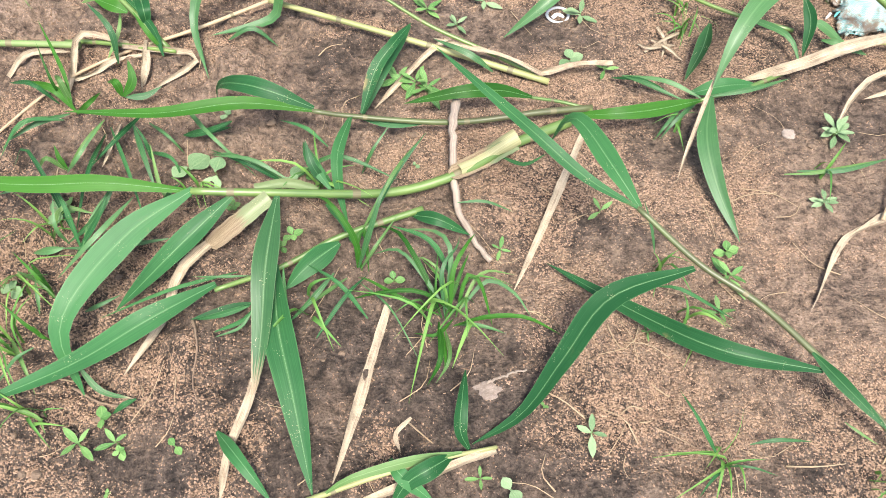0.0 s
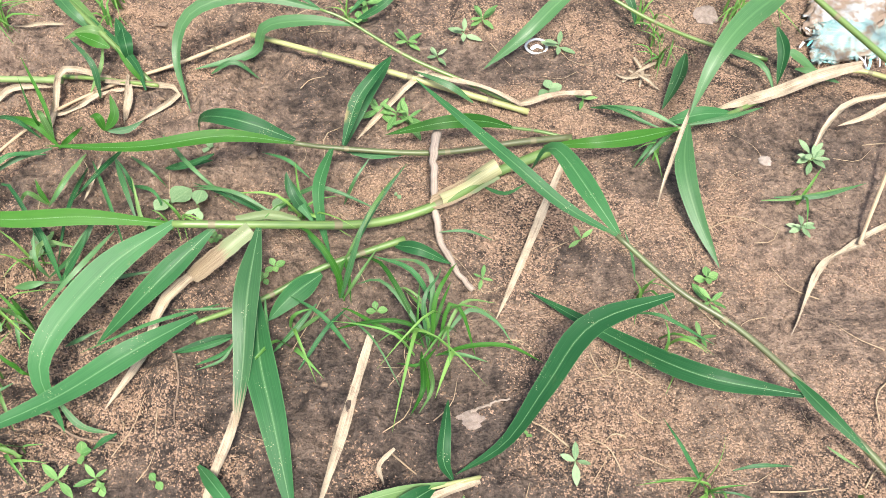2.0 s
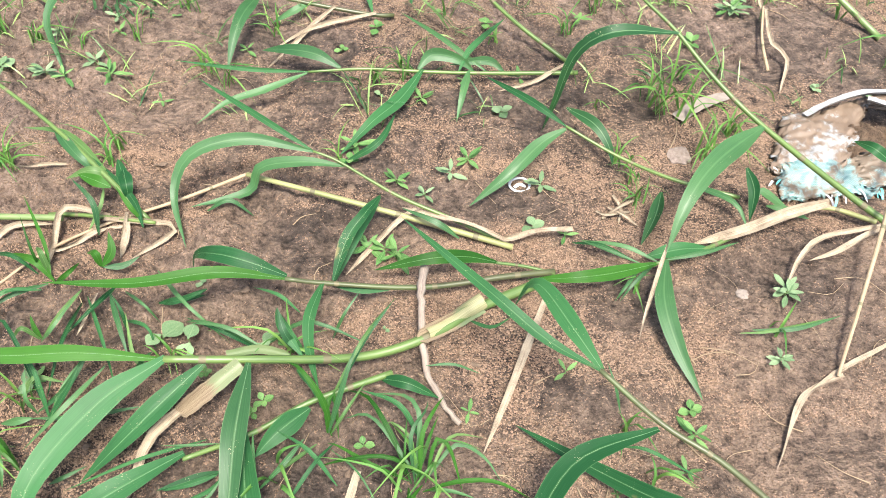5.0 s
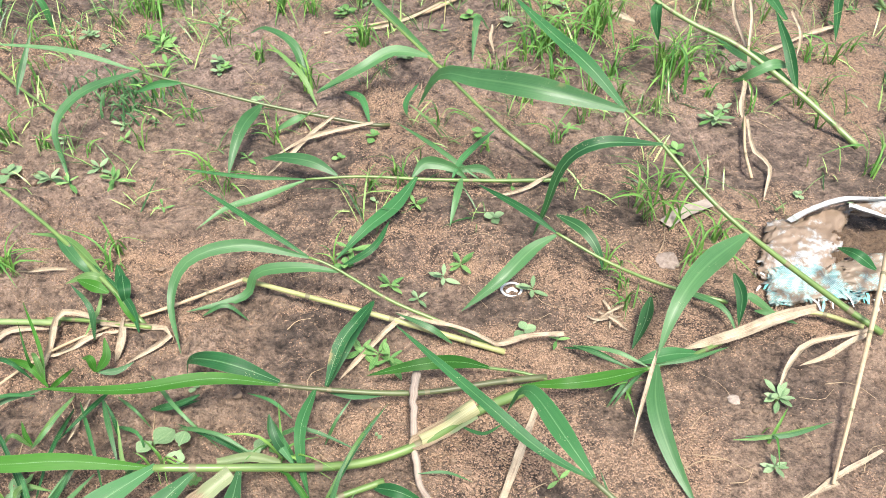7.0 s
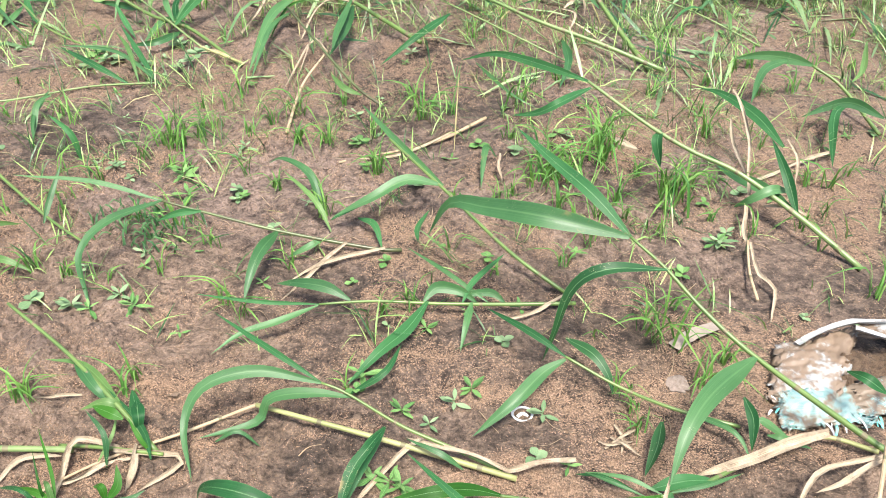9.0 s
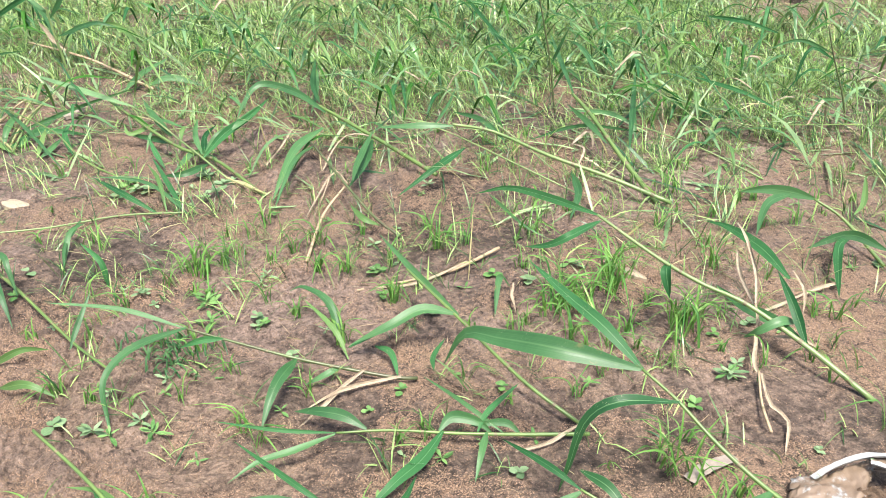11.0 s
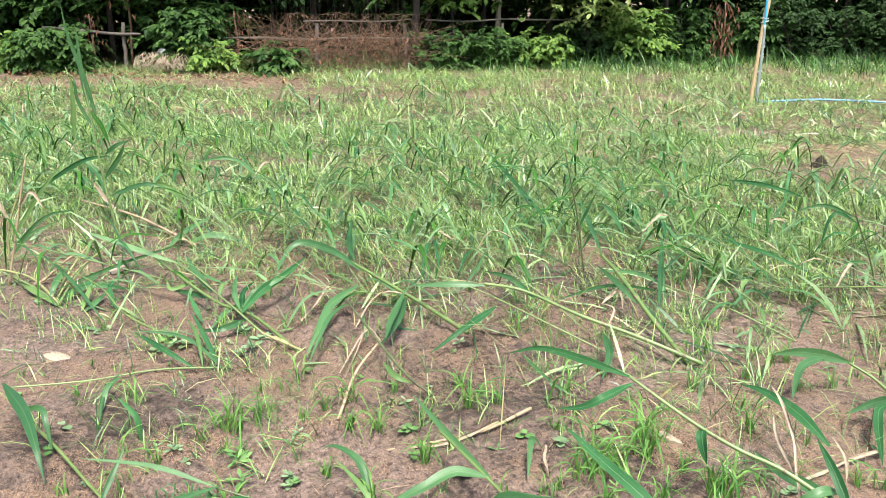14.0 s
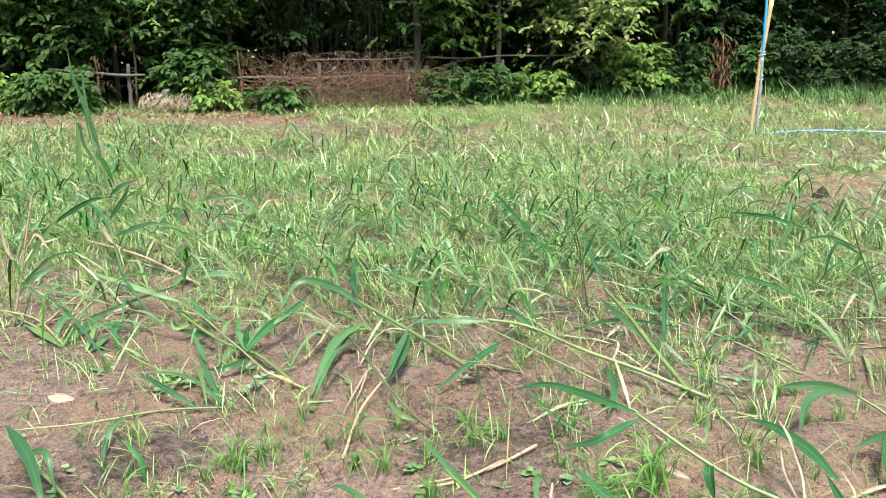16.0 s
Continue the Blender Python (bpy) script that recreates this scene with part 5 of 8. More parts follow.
blade(p, "fresh", 0.011, (-0.485, 0.414, 0.02), (-0.501, 0.402, 0.03), (-0.524, 0.394, 0.01))
blade(p, "light", 0.008, (-0.71, 0.516, 0.01), (-0.654, 0.454, 0.05), (-0.643, 0.418, 0.02))
p = fallen_grass("dull green blades lying under a bent stalk")
blade(p, "mid", 0.005, (-0.327, 0.622, 0.04), (-0.364, 0.616, 0.04), (-0.424, 0.621, 0.03))
blade(p, "fresh", 0.011, (-0.32, 0.565, 0.04), (-0.365, 0.55, 0.04), (-0.409, 0.548, 0.01))
blade(p, "mid", 0.006, (-0.315, 0.555, 0.04), (-0.335, 0.531, 0.04), (-0.377, 0.518, 0.01))
blade(p, "holes", 0.010, (-0.184, 0.623, 0.05), (-0.22, 0.576, 0.04), (-0.263, 0.543, 0.01))
blade(p, "holes", 0.009, (-0.267, 0.628, 0.06), (-0.26, 0.566, 0.04), (-0.239, 0.479, 0.01))
p = fallen_grass("slim blades scattered on open tan soil")
blade(p, "fresh", 0.008, (0.102, 0.881, 0.03), (0.146, 0.856, 0.04), (0.183, 0.858, 0.07))
blade(p, "mid", 0.008, (0.457, 0.999, 0.04), (0.389, 1.031, 0.05), (0.344, 1.075, 0.03))
blade(p, "mid", 0.009, (0.45, 0.986, 0.04), (0.412, 0.94, 0.04), (0.397, 0.929, 0.01))
blade(p, "light", 0.008, (0.621, 0.842, 0.02), (0.679, 0.842, 0.03), (0.814, 0.88, 0.02))
blade(p, "mid", 0.006, (0.367, 0.683, 0.01), (0.356, 0.712, 0.05), (0.341, 0.75, 0.08))
blade(p, "mid", 0.006, (0.023, 0.773, 0.03), (0.073, 0.773, 0.04), (0.124, 0.768, 0.02))
p = fallen_grass("grass seedling with long thin arching blades")
blade(p, "fresh", 0.007, (0.421, 0.32, 0.02), (0.38, 0.369, 0.08), (0.362, 0.416, 0.08))
blade(p, "mid", 0.007, (0.469, 0.344, 0.03), (0.505, 0.347, 0.05), (0.569, 0.351, 0.02))
blade(p, "mid", 0.004, (0.427, 0.314, 0.01), (0.459, 0.307, 0.04), (0.511, 0.301, 0.01))
blade(p, "fresh", 0.006, (0.436, 0.318, 0.01), (0.397, 0.286, 0.04), (0.386, 0.268, 0.01))
blade(p, "fresh", 0.007, (0.354, 0.609, 0.03), (0.391, 0.59, 0.06), (0.484, 0.555, 0.01))
blade(p, "light", 0.005, (0.629, 0.382, 0.02), (0.651, 0.364, 0.02), (0.678, 0.349, 0.01))
p = fallen_grass("upright grass shoot with pale stem and arching blades")
stalk(p, "palegreen", 0.0143, 0.0067, (-2.181, 4.697, 0), (-2.228, 4.692, 0.346), (-2.265, 4.692, 0.763), (-2.292, 4.694, 0.965))
blade(p, "mid", 0.031, (-2.266, 4.692, 0.756), (-2.288, 4.694, 0.998), (-2.291, 4.697, 1.252))
blade(p, "light", 0.033, (-2.38, 4.694, 0.625), (-2.364, 4.694, 0.83), (-2.354, 4.694, 1.014))
blade(p, "vivid", 0.031, (-2.27, 4.692, 0.78), (-2.211, 4.69, 0.713), (-2.163, 4.688, 0.586))
blade(p, "fresh", 0.031, (-2.19, 4.692, 0.522), (-2.349, 4.691, 0.494), (-2.577, 4.688, 0.352), (-2.7, 4.688, 0.229))
blade(p, "mid", 0.029, (-2.202, 4.694, 0.274), (-1.982, 4.691, 0.348), (-1.842, 4.688, 0.331))
blade(p, "mid", 0.031, (-2.224, 4.692, 0.381), (-2.12, 4.691, 0.523), (-2.073, 4.691, 0.627))
p = fallen_grass("dry pale stalk standing among lodged grass")
stalk(p, "dry", 0.0091, 0.0059, (-2.407, 3.841, -0), (-2.311, 3.841, 0.34), (-2.222, 3.841, 0.651))
blade(p, "dry", 0.021, (-2.283, 3.841, 0.43), (-2.214, 3.838, 0.491), (-2.152, 3.835, 0.403))
p = fallen_grass("fallen pale stems crossing bare soil at the weedy edge")
stalk(p, "dry", 0.0121, 0.0096, (-1.636, 4.508, 0.01), (-2.146, 4.94, 0.06), (-2.66, 5.25, 0.09))
stalk(p, "dry", 0.0091, 0.0067, (-2.213, 3.82, 0.01), (-2.238, 4.19, 0.04), (-2.173, 4.338, 0.06))
blade(p, "mid", 0.041, (-1.696, 4.588, 0.02), (-1.561, 4.611, 0.05), (-1.348, 4.588, 0.03))
blade(p, "mid", 0.036, (-1.794, 4.472, 0.02), (-1.751, 4.66, 0.07), (-1.643, 4.883, 0.08))
blade(p, "fresh", 0.034, (-2.024, 3.564, 0.02), (-1.911, 3.695, 0.06), (-1.698, 3.726, 0.02))
p = thing("sedge_tuft", 0, 0, 0, "sprawling sedge tuft with long glossy arching blades", "grass", "sedge tufts in the soil")
blade(p, "vivid", 0.010, (-0.004, 0.559, 0.01), (-0.027, 0.607, 0.05), (-0.055, 0.655, 0.07), (-0.080, 0.693, 0.06), (-0.122, 0.728, 0.03))
blade(p, "mid", 0.009, (0.003, 0.570, 0.02), (0.010, 0.644, 0.08), (-0.013, 0.682, 0.08), (-0.071, 0.704, 0.05))
blade(p, "vivid", 0.008, (0.015, 0.565, 0.03), (-0.040, 0.581, 0.07), (-0.105, 0.583, 0.06), (-0.160, 0.591, 0.02))
blade(p, "vivid", 0.008, (-0.009, 0.560, 0.02), (-0.069, 0.577, 0.05), (-0.125, 0.613, 0.05), (-0.147, 0.628, 0.03))
blade(p, "vivid", 0.009, (0.015, 0.548, 0.01), (0.069, 0.549, 0.05), (0.133, 0.546, 0.05), (0.197, 0.530, 0.01))
blade(p, "mid", 0.008, (0.019, 0.551, 0.01), (0.061, 0.542, 0.03), (0.104, 0.535, 0.005))
blade(p, "vivid", 0.011, (-0.009, 0.549, 0.02), (-0.006, 0.476, 0.06), (-0.027, 0.442, 0.01))
blade(p, "light", 0.008, (0.001, 0.539, 0.02), (0.009, 0.476, 0.06), (-0.013, 0.443, 0.02))
blade(p, "vivid", 0.008, (-0.004, 0.539, 0.02), (0.003, 0.470, 0.05), (-0.003, 0.460, 0.02))
blade(p, "vivid", 0.008, (0.019, 0.555, 0.03), (0.037, 0.608, 0.08), (0.060, 0.596, 0.07), (0.082, 0.543, 0.01))
blade(p, "mid", 0.008, (0.024, 0.565, 0.03), (0.070, 0.608, 0.06), (0.118, 0.596, 0.04), (0.147, 0.563, 0.01))
blade(p, "light", 0.007, (0.024, 0.561, 0.04), (0.061, 0.618, 0.07), (0.120, 0.633, 0.04))
blade(p, "vivid", 0.009, (0.010, 0.559, 0.02), (0.014, 0.613, 0.08), (0.038, 0.660, 0.09), (0.053, 0.692, 0.07))
blade(p, "mid", 0.008, (0.001, 0.559, 0.02), (-0.004, 0.613, 0.08), (0.020, 0.655, 0.08), (0.025, 0.681, 0.07))
blade(p, "mid", 0.008, (0.005, 0.565, 0.03), (-0.069, 0.655, 0.07), (-0.124, 0.669, 0.03))
blade(p, "vivid", 0.008, (0.001, 0.554, 0.02), (0.024, 0.613, 0.06), (0.042, 0.660, 0.06))
blade(p, "light", 0.006, (0.001, 0.570, 0.02), (-0.004, 0.613, 0.06), (-0.032, 0.639, 0.07), (-0.051, 0.649, 0.05))
blade(p, "vivid", 0.007, (0.015, 0.559, 0.01), (-0.013, 0.525, 0.03), (-0.051, 0.534, 0.01))
p = thing("sedge_tuft", 0, 0, 0, "small green sedge tuft leaning on a fallen stalk", "grass", "sedge tufts in the soil")
blade(p, "vivid", 0.012, (-0.142, 0.648, 0.01), (-0.152, 0.677, 0.08), (-0.190, 0.719, 0.11), (-0.218, 0.747, 0.09))
blade(p, "mid", 0.011, (-0.147, 0.649, 0.02), (-0.125, 0.682, 0.09), (-0.105, 0.723, 0.13), (-0.095, 0.755, 0.13))
blade(p, "vivid", 0.010, (-0.149, 0.649, 0.02), (-0.148, 0.677, 0.06), (-0.136, 0.698, 0.06), (-0.130, 0.643, 0.01))
blade(p, "light", 0.007, (-0.143, 0.646, 0.02), (-0.117, 0.666, 0.06), (-0.081, 0.726, 0.06))
blade(p, "mid", 0.004, (-0.147, 0.629, 0.01), (-0.089, 0.570, 0.02), (-0.037, 0.481, 0.005))
blade(p, "light", 0.008, (-0.167, 0.633, 0.02), (-0.216, 0.586, 0.02), (-0.249, 0.560, 0.01))
blade(p, "dark", 0.018, (-0.202, 0.789, 0.05), (-0.225, 0.798, 0.1), (-0.240, 0.840, 0.12))
blade(p, "mid", 0.008, (-0.274, 0.801, 0.05), (-0.339, 0.829, 0.08), (-0.416, 0.855, 0.05))
blade(p, "fresh", 0.014, (-0.395, 0.939, 0.02), (-0.434, 0.916, 0.02), (-0.482, 0.924, 0.01))
p = thing("grass_tuft", 0, 0, 0, "small bright grass tuft with short spreading blades", "grass", "grass tufts in the soil")
blade(p, "vivid", 0.017, (-0.688, 0.960, 0.01), (-0.719, 0.982, 0.05), (-0.788, 1.009, 0.05))
blade(p, "mid", 0.011, (-0.699, 0.955, 0.02), (-0.745, 0.918, 0.05), (-0.797, 0.883, 0.02))
blade(p, "vivid", 0.008, (-0.690, 0.966, 0.02), (-0.708, 1.019, 0.07), (-0.764, 1.116, 0.1))
blade(p, "light", 0.013, (-0.694, 0.967, 0.01), (-0.704, 0.989, 0.05), (-0.723, 1.014, 0.06))
blade(p, "vivid", 0.011, (-0.687, 0.957, 0.01), (-0.654, 0.957, 0.04), (-0.646, 0.997, 0.04))
blade(p, "vivid", 0.010, (-0.677, 0.833, 0.01), (-0.687, 0.844, 0.04), (-0.694, 0.862, 0.05))
blade(p, "light", 0.009, (-0.679, 0.831, 0.01), (-0.700, 0.832, 0.05), (-0.727, 0.827, 0.02))
p = thing("grass_tuft", 0, 0, 0, "grass tuft with broad bright blades beside dry stems", "grass", "grass tufts in the soil")
blade(p, "vivid", 0.018, (-0.602, 0.986, 0.01), (-0.609, 0.997, 0.04), (-0.632, 1.011, 0.05))
blade(p, "vivid", 0.019, (-0.600, 0.986, 0.01), (-0.581, 1.007, 0.06), (-0.588, 1.038, 0.08))
blade(p, "mid", 0.014, (-0.597, 0.986, 0.01), (-0.561, 0.990, 0.04), (-0.531, 1.006, 0.04))
blade(p, "mid", 0.011, (-0.569, 0.918, 0.04), (-0.537, 0.850, 0.04), (-0.510, 0.785, 0.01))
blade(p, "light", 0.010, (-0.611, 0.911, 0.05), (-0.640, 0.856, 0.05), (-0.676, 0.827, 0.01))
blade(p, "dry", 0.008, (-0.603, 0.934, 0.01), (-0.610, 0.876, 0.02), (-0.617, 0.839, 0.01))
blade(p, "dark", 0.013, (-0.631, 1.075, 0.02), (-0.632, 1.107, 0.08), (-0.683, 1.159, 0.1))
blade(p, "light", 0.010, (-0.649, 1.082, 0.02), (-0.634, 1.139, 0.06), (-0.625, 1.171, 0.08))
blade(p, "fresh", 0.031, (-0.604, 1.221, 0.06), (-0.589, 1.178, 0.05), (-0.591, 1.167, 0.02))
blade(p, "vivid", 0.027, (-0.608, 1.152, 0.08), (-0.634, 1.159, 0.1), (-0.679, 1.182, 0.08))
blade(p, "vivid", 0.011, (-0.555, 1.117, 0.02), (-0.578, 1.132, 0.06), (-0.606, 1.168, 0.06))
p = thing("grass_tuft", 0, 0, 0, "pale green blades sprawling under a fallen stalk", "grass", "grass tufts in the soil")
blade(p, "mid", 0.010, (-0.541, 0.763, 0.03), (-0.592, 0.675, 0.05), (-0.660, 0.627, 0.01))
blade(p, "mid", 0.010, (-0.470, 0.687, 0.04), (-0.561, 0.664, 0.05), (-0.660, 0.675, 0.02))
blade(p, "light", 0.009, (-0.607, 0.735, 0.02), (-0.653, 0.730, 0.05), (-0.679, 0.697, 0.01))
blade(p, "mid", 0.015, (-0.650, 0.675, 0.02), (-0.674, 0.670, 0.03), (-0.712, 0.675, 0.01))
blade(p, "vivid", 0.010, (-0.705, 0.649, 0.02), (-0.661, 0.603, 0.04), (-0.657, 0.597, 0.01))
blade(p, "vivid", 0.009, (-0.676, 0.534, 0.02), (-0.648, 0.511, 0.03), (-0.643, 0.514, 0.01))
blade(p, "light", 0.008, (-0.444, 0.773, 0.03), (-0.487, 0.768, 0.05), (-0.518, 0.856, 0.07))
blade(p, "mid", 0.011, (-0.497, 0.739, 0.03), (-0.470, 0.756, 0.06), (-0.460, 0.785, 0.05))
p = fallen_grass("thin green stem lying along a cut stalk")
stalk(p, "green", 0.0070, 0.0050, (-0.763, 1.158, 0.01), (-0.675, 1.132, 0.02), (-0.530, 1.117, 0.01))
blade(p, "dry", 0.018, (-0.576, 1.097, 0.03), (-0.571, 1.060, 0.02), (-0.582, 1.038, 0.005))
blade(p, "dry", 0.015, (-0.855, 1.066, 0.005), (-0.813, 1.103, 0.02), (-0.738, 1.115, 0.02))
blade(p, "dry", 0.015, (-0.716, 1.044, 0.01), (-0.642, 1.075, 0.02), (-0.581, 1.103, 0.02))
p = fallen_grass("torn pale yellow leaf sheath wrapped round a fallen stalk")
sheath(p, 0.0165, 0.0124, (0.134, 0.914, 0.034), (0.098, 0.892, 0.037), (0.062, 0.864, 0.040), (0.024, 0.836, 0.043))
p = fallen_grass("long lodged stalk with a bare straw-coloured base")
stalk(p, "pale", 0.0085, 0.0060, (-0.705, 3.053, 0.01), (-0.806, 3.131, 0.02), (-0.901, 3.173, 0.04))
stalk(p, "palegreen", 0.0090, 0.0050, (-0.901, 3.173, 0.04), (-1.162, 3.476, 0.09), (-1.503, 3.841, 0.13), (-2.025, 4.196, 0.16))
blade(p, "fresh", 0.042, (-1.042, 3.344, 0.06), (-0.984, 3.529, 0.12), (-0.902, 3.659, 0.16), (-0.834, 3.859, 0.16))
blade(p, "mid", 0.032, (-1.010, 3.303, 0.05), (-1.076, 3.176, 0.05), (-1.192, 3.216, 0.02))
blade(p, "mid", 0.036, (-1.246, 3.575, 0.1), (-1.392, 3.774, 0.13), (-1.506, 3.980, 0.12))
blade(p, "light", 0.024, (-1.376, 3.720, 0.11), (-1.459, 3.622, 0.08), (-1.508, 3.687, 0.1))
blade(p, "sunny", 0.036, (-1.509, 3.859, 0.13), (-1.786, 3.966, 0.17), (-2.228, 4.324, 0.17))
blade(p, "fresh", 0.025, (-1.211, 3.316, 0.02), (-1.272, 3.395, 0.07), (-1.331, 3.497, 0.1))
blade(p, "mid", 0.028, (-1.052, 3.367, 0.07), (-1.109, 3.488, 0.12), (-1.140, 3.656, 0.15))
p = fallen_grass("clump of pale broken stems rooted at the bare soil")
stalk(p, "pale", 0.0085, 0.0060, (-1.979, 3.522, 0.005), (-2.246, 3.777, 0.06), (-2.463, 3.844, 0.09))
stalk(p, "pale", 0.0080, 0.0055, (-2.040, 3.550, 0.005), (-2.033, 3.783, 0.06), (-2.037, 4.175, 0.11))
blade(p, "mid", 0.035, (-2.049, 3.571, 0.02), (-2.051, 3.647, 0.08), (-2.071, 3.843, 0.1))
blade(p, "mid", 0.031, (-1.980, 3.573, 0.02), (-1.946, 3.689, 0.05), (-1.900, 3.813, 0.05))
blade(p, "light", 0.027, (-1.842, 3.457, 0.01), (-1.851, 3.550, 0.06), (-1.880, 3.678, 0.07))
blade(p, "mid", 0.027, (-1.829, 3.458, 0.01), (-1.802, 3.527, 0.04), (-1.796, 3.640, 0.04))
p = fallen_grass("thin dark green stems leaning over bare soil")
stalk(p, "green", 0.0060, 0.0040, (-1.277, 3.164, 0.01), (-1.561, 3.320, 0.07), (-1.794, 3.558, 0.11), (-2.171, 3.814, 0.14))
blade(p, "fresh", 0.030, (-1.679, 3.469, 0.05), (-1.749, 3.576, 0.08), (-1.762, 3.708, 0.09))
blade(p, "fresh", 0.025, (-1.098, 2.865, 0.01), (-1.228, 2.902, 0.05), (-1.429, 3.076, 0.09))
blade(p, "fresh", 0.023, (-1.006, 2.887, 0.01), (-1.095, 3.004, 0.08), (-1.210, 3.185, 0.13))
blade(p, "mid", 0.023, (-1.341, 2.518, 0.01), (-1.347, 2.619, 0.07), (-1.318, 2.692, 0.08))
blade(p, "fresh", 0.023, (-1.120, 2.353, 0.01), (-1.135, 2.365, 0.1), (-1.216, 2.415, 0.14))
p = fallen_grass("scraps of dead grass lying on crumbly soil")
blade(p, "dry", 0.009, (0.405, 1.149, 0.005), (0.446, 1.172, 0.02), (0.500, 1.211, 0.005))
blade(p, "dry", 0.009, (0.423, 1.179, 0.01), (0.453, 1.145, 0.02), (0.480, 1.131, 0.005))
blade(p, "dry", 0.009, (0.439, 1.213, 0.01), (0.449, 1.166, 0.01), (0.439, 1.134, 0.005))
blade(p, "dry", 0.009, (0.395, 1.168, 0.005), (0.420, 1.151, 0.015), (0.472, 1.170, 0.005))

# ---- tufts and weeds ----
def grass_blades(parent, name, material, n, height, spread, arch, width, r, loose=0.0):
    """n thin blades fanning out of one root, each a part."""
    for i in range(n):
        a = r.uniform(0, 2 * math.pi)
        d = np.array([math.cos(a), math.sin(a), 0.0])
        size = height * r.uniform(0.55, 1.15)
        out = spread * r.uniform(0.4, 1.2)
        b = np.array([r.normal(0, 0.004 + 0.03 * height + loose), r.normal(0, 0.004 + 0.03 * height + loose), -0.003])
        end = np.array([0, 0, max(0.004, size * (0.85 - arch * r.uniform(0.5, 1.2) * out))])
        pts = [b, b + d * size * 0.22 * out + (0, 0, size * 0.5), b + d * size * 0.6 * out + (0, 0, (size * 0.62 + end[2]) / 1.9), b + d * size * out + end]
        v, f, uv, _ = ribbon(pts, width * r.uniform(0.7, 1.3), 8, "spear", 0.45, 0.03, r.uniform(-30, 30), r.uniform(-40, 40), int(r.integers(1 << 30)))
        part(name, mesh(name, v, f, material[int(r.integers(len(material)))], uv), parent)


def tuft(x, y, n, h):
    r = np.random.default_rng(int(abs(x * 7919 + y * 104729) * 100))
    p = thing("grass_tuft", x, y, gz(x, y), "dense tuft of young green grass rooted in soil" if n > 12 else "small green grass seedling with a few thin blades", "grass", "grass tufts in the soil")
    grass_blades(p, "blade", (BLADE, BLADE_LIGHT, BLADE_LIGHT), n if n < 13 else int(n * 0.8), h * (1.25 if n > 12 else 1.2), 1.15 if n > 12 else 1.0, 0.55, (0.0060 if n > 12 else 0.0048) + 0.01 * h, r, 0.016 if n > 12 else 0.002)


def sedge(x, y, n, h):
    r = np.random.default_rng(int(abs(x * 7919 + y * 104729) * 100))
    p = thing("sedge_tuft", x, y, gz(x, y), "sprawling tuft of narrow arching green blades on soil", "grass", "sedge tufts in the soil")
    grass_blades(p, "blade", (BLADE, BLADE, BLADE_LIGHT), int(n * 0.8), h * 1.05, 1.05, 0.8, 0.0075, r, 0.02)


def mat(x, y, n, h):
    r = np.random.default_rng(int(abs(x * 7919 + y * 104729) * 100))
    p = thing("creeping_weed", x, y, gz(x, y), "low dense mat of dark green creeping weed", "weed", "creeping weeds")
    for i in range(n):
        a, d = r.uniform(0, 6.28), 0.11 * math.sqrt(r.uniform())
        b = np.array([d * math.cos(a), d * math.sin(a), 0.0])
        a2 = r.uniform(0, 6.28)
        e = np.array([math.cos(a2), math.sin(a2), 0]) * h * r.uniform(0.4, 1.0)
        pts = [b, b + e * 0.5 + (0, 0, h * r.uniform(0.3, 0.8)), b + e + (0, 0, h * r.uniform(0.1, 0.6))]
        v, f, uv, _ = ribbon(pts, 0.007, 5, "spear", 0.3, 0.03, r.uniform(-40, 40), 0, i)
        part("blade", mesh("blade", v, f, MATGRASS, uv), p)


def weed_leaf_mesh(name, ratio, material):
    n, v, f, uv = 8, [], [], []
    for i in range(n + 1):
        q = i / n
        w = ratio / 2 * (0.10 if q < 0.12 else max(0.03, math.sin((q - 0.08) / 0.92 * math.pi) ** 0.75))
        for u in (-1, -0.5, 0, 0.5, 1):
            v.append((u * w, q, 0.10 * abs(u) ** 1.4 * w * 2 - 0.12 * q * q + 0.02 * math.sin(9 * q + u)))
            uv.append(((u + 1) / 2, q))
    f = [[i * 5 + j, i * 5 + j + 1, i * 5 + j + 6, i * 5 + j + 5] for i in range(n) for j in range(4)]
    return mesh(name, v, f, material, uv)


LANCE = [weed_leaf_mesh("leaf", 0.28, WEED), weed_leaf_mesh("leaf", 0.34, WEED_GREY)]
ROUND = [weed_leaf_mesh("leaf", 0.98, WEED_GREY), weed_leaf_mesh("leaf", 1.05, WEED_GREY)]
ROSETTE = [weed_leaf_mesh("leaf", 0.55, WEED_GREY), weed_leaf_mesh("leaf", 0.62, WEED_GREY)]
OVAL = [weed_leaf_mesh("leaf", 0.72, WEED), weed_leaf_mesh("leaf", 0.86, WEED_GREY)]


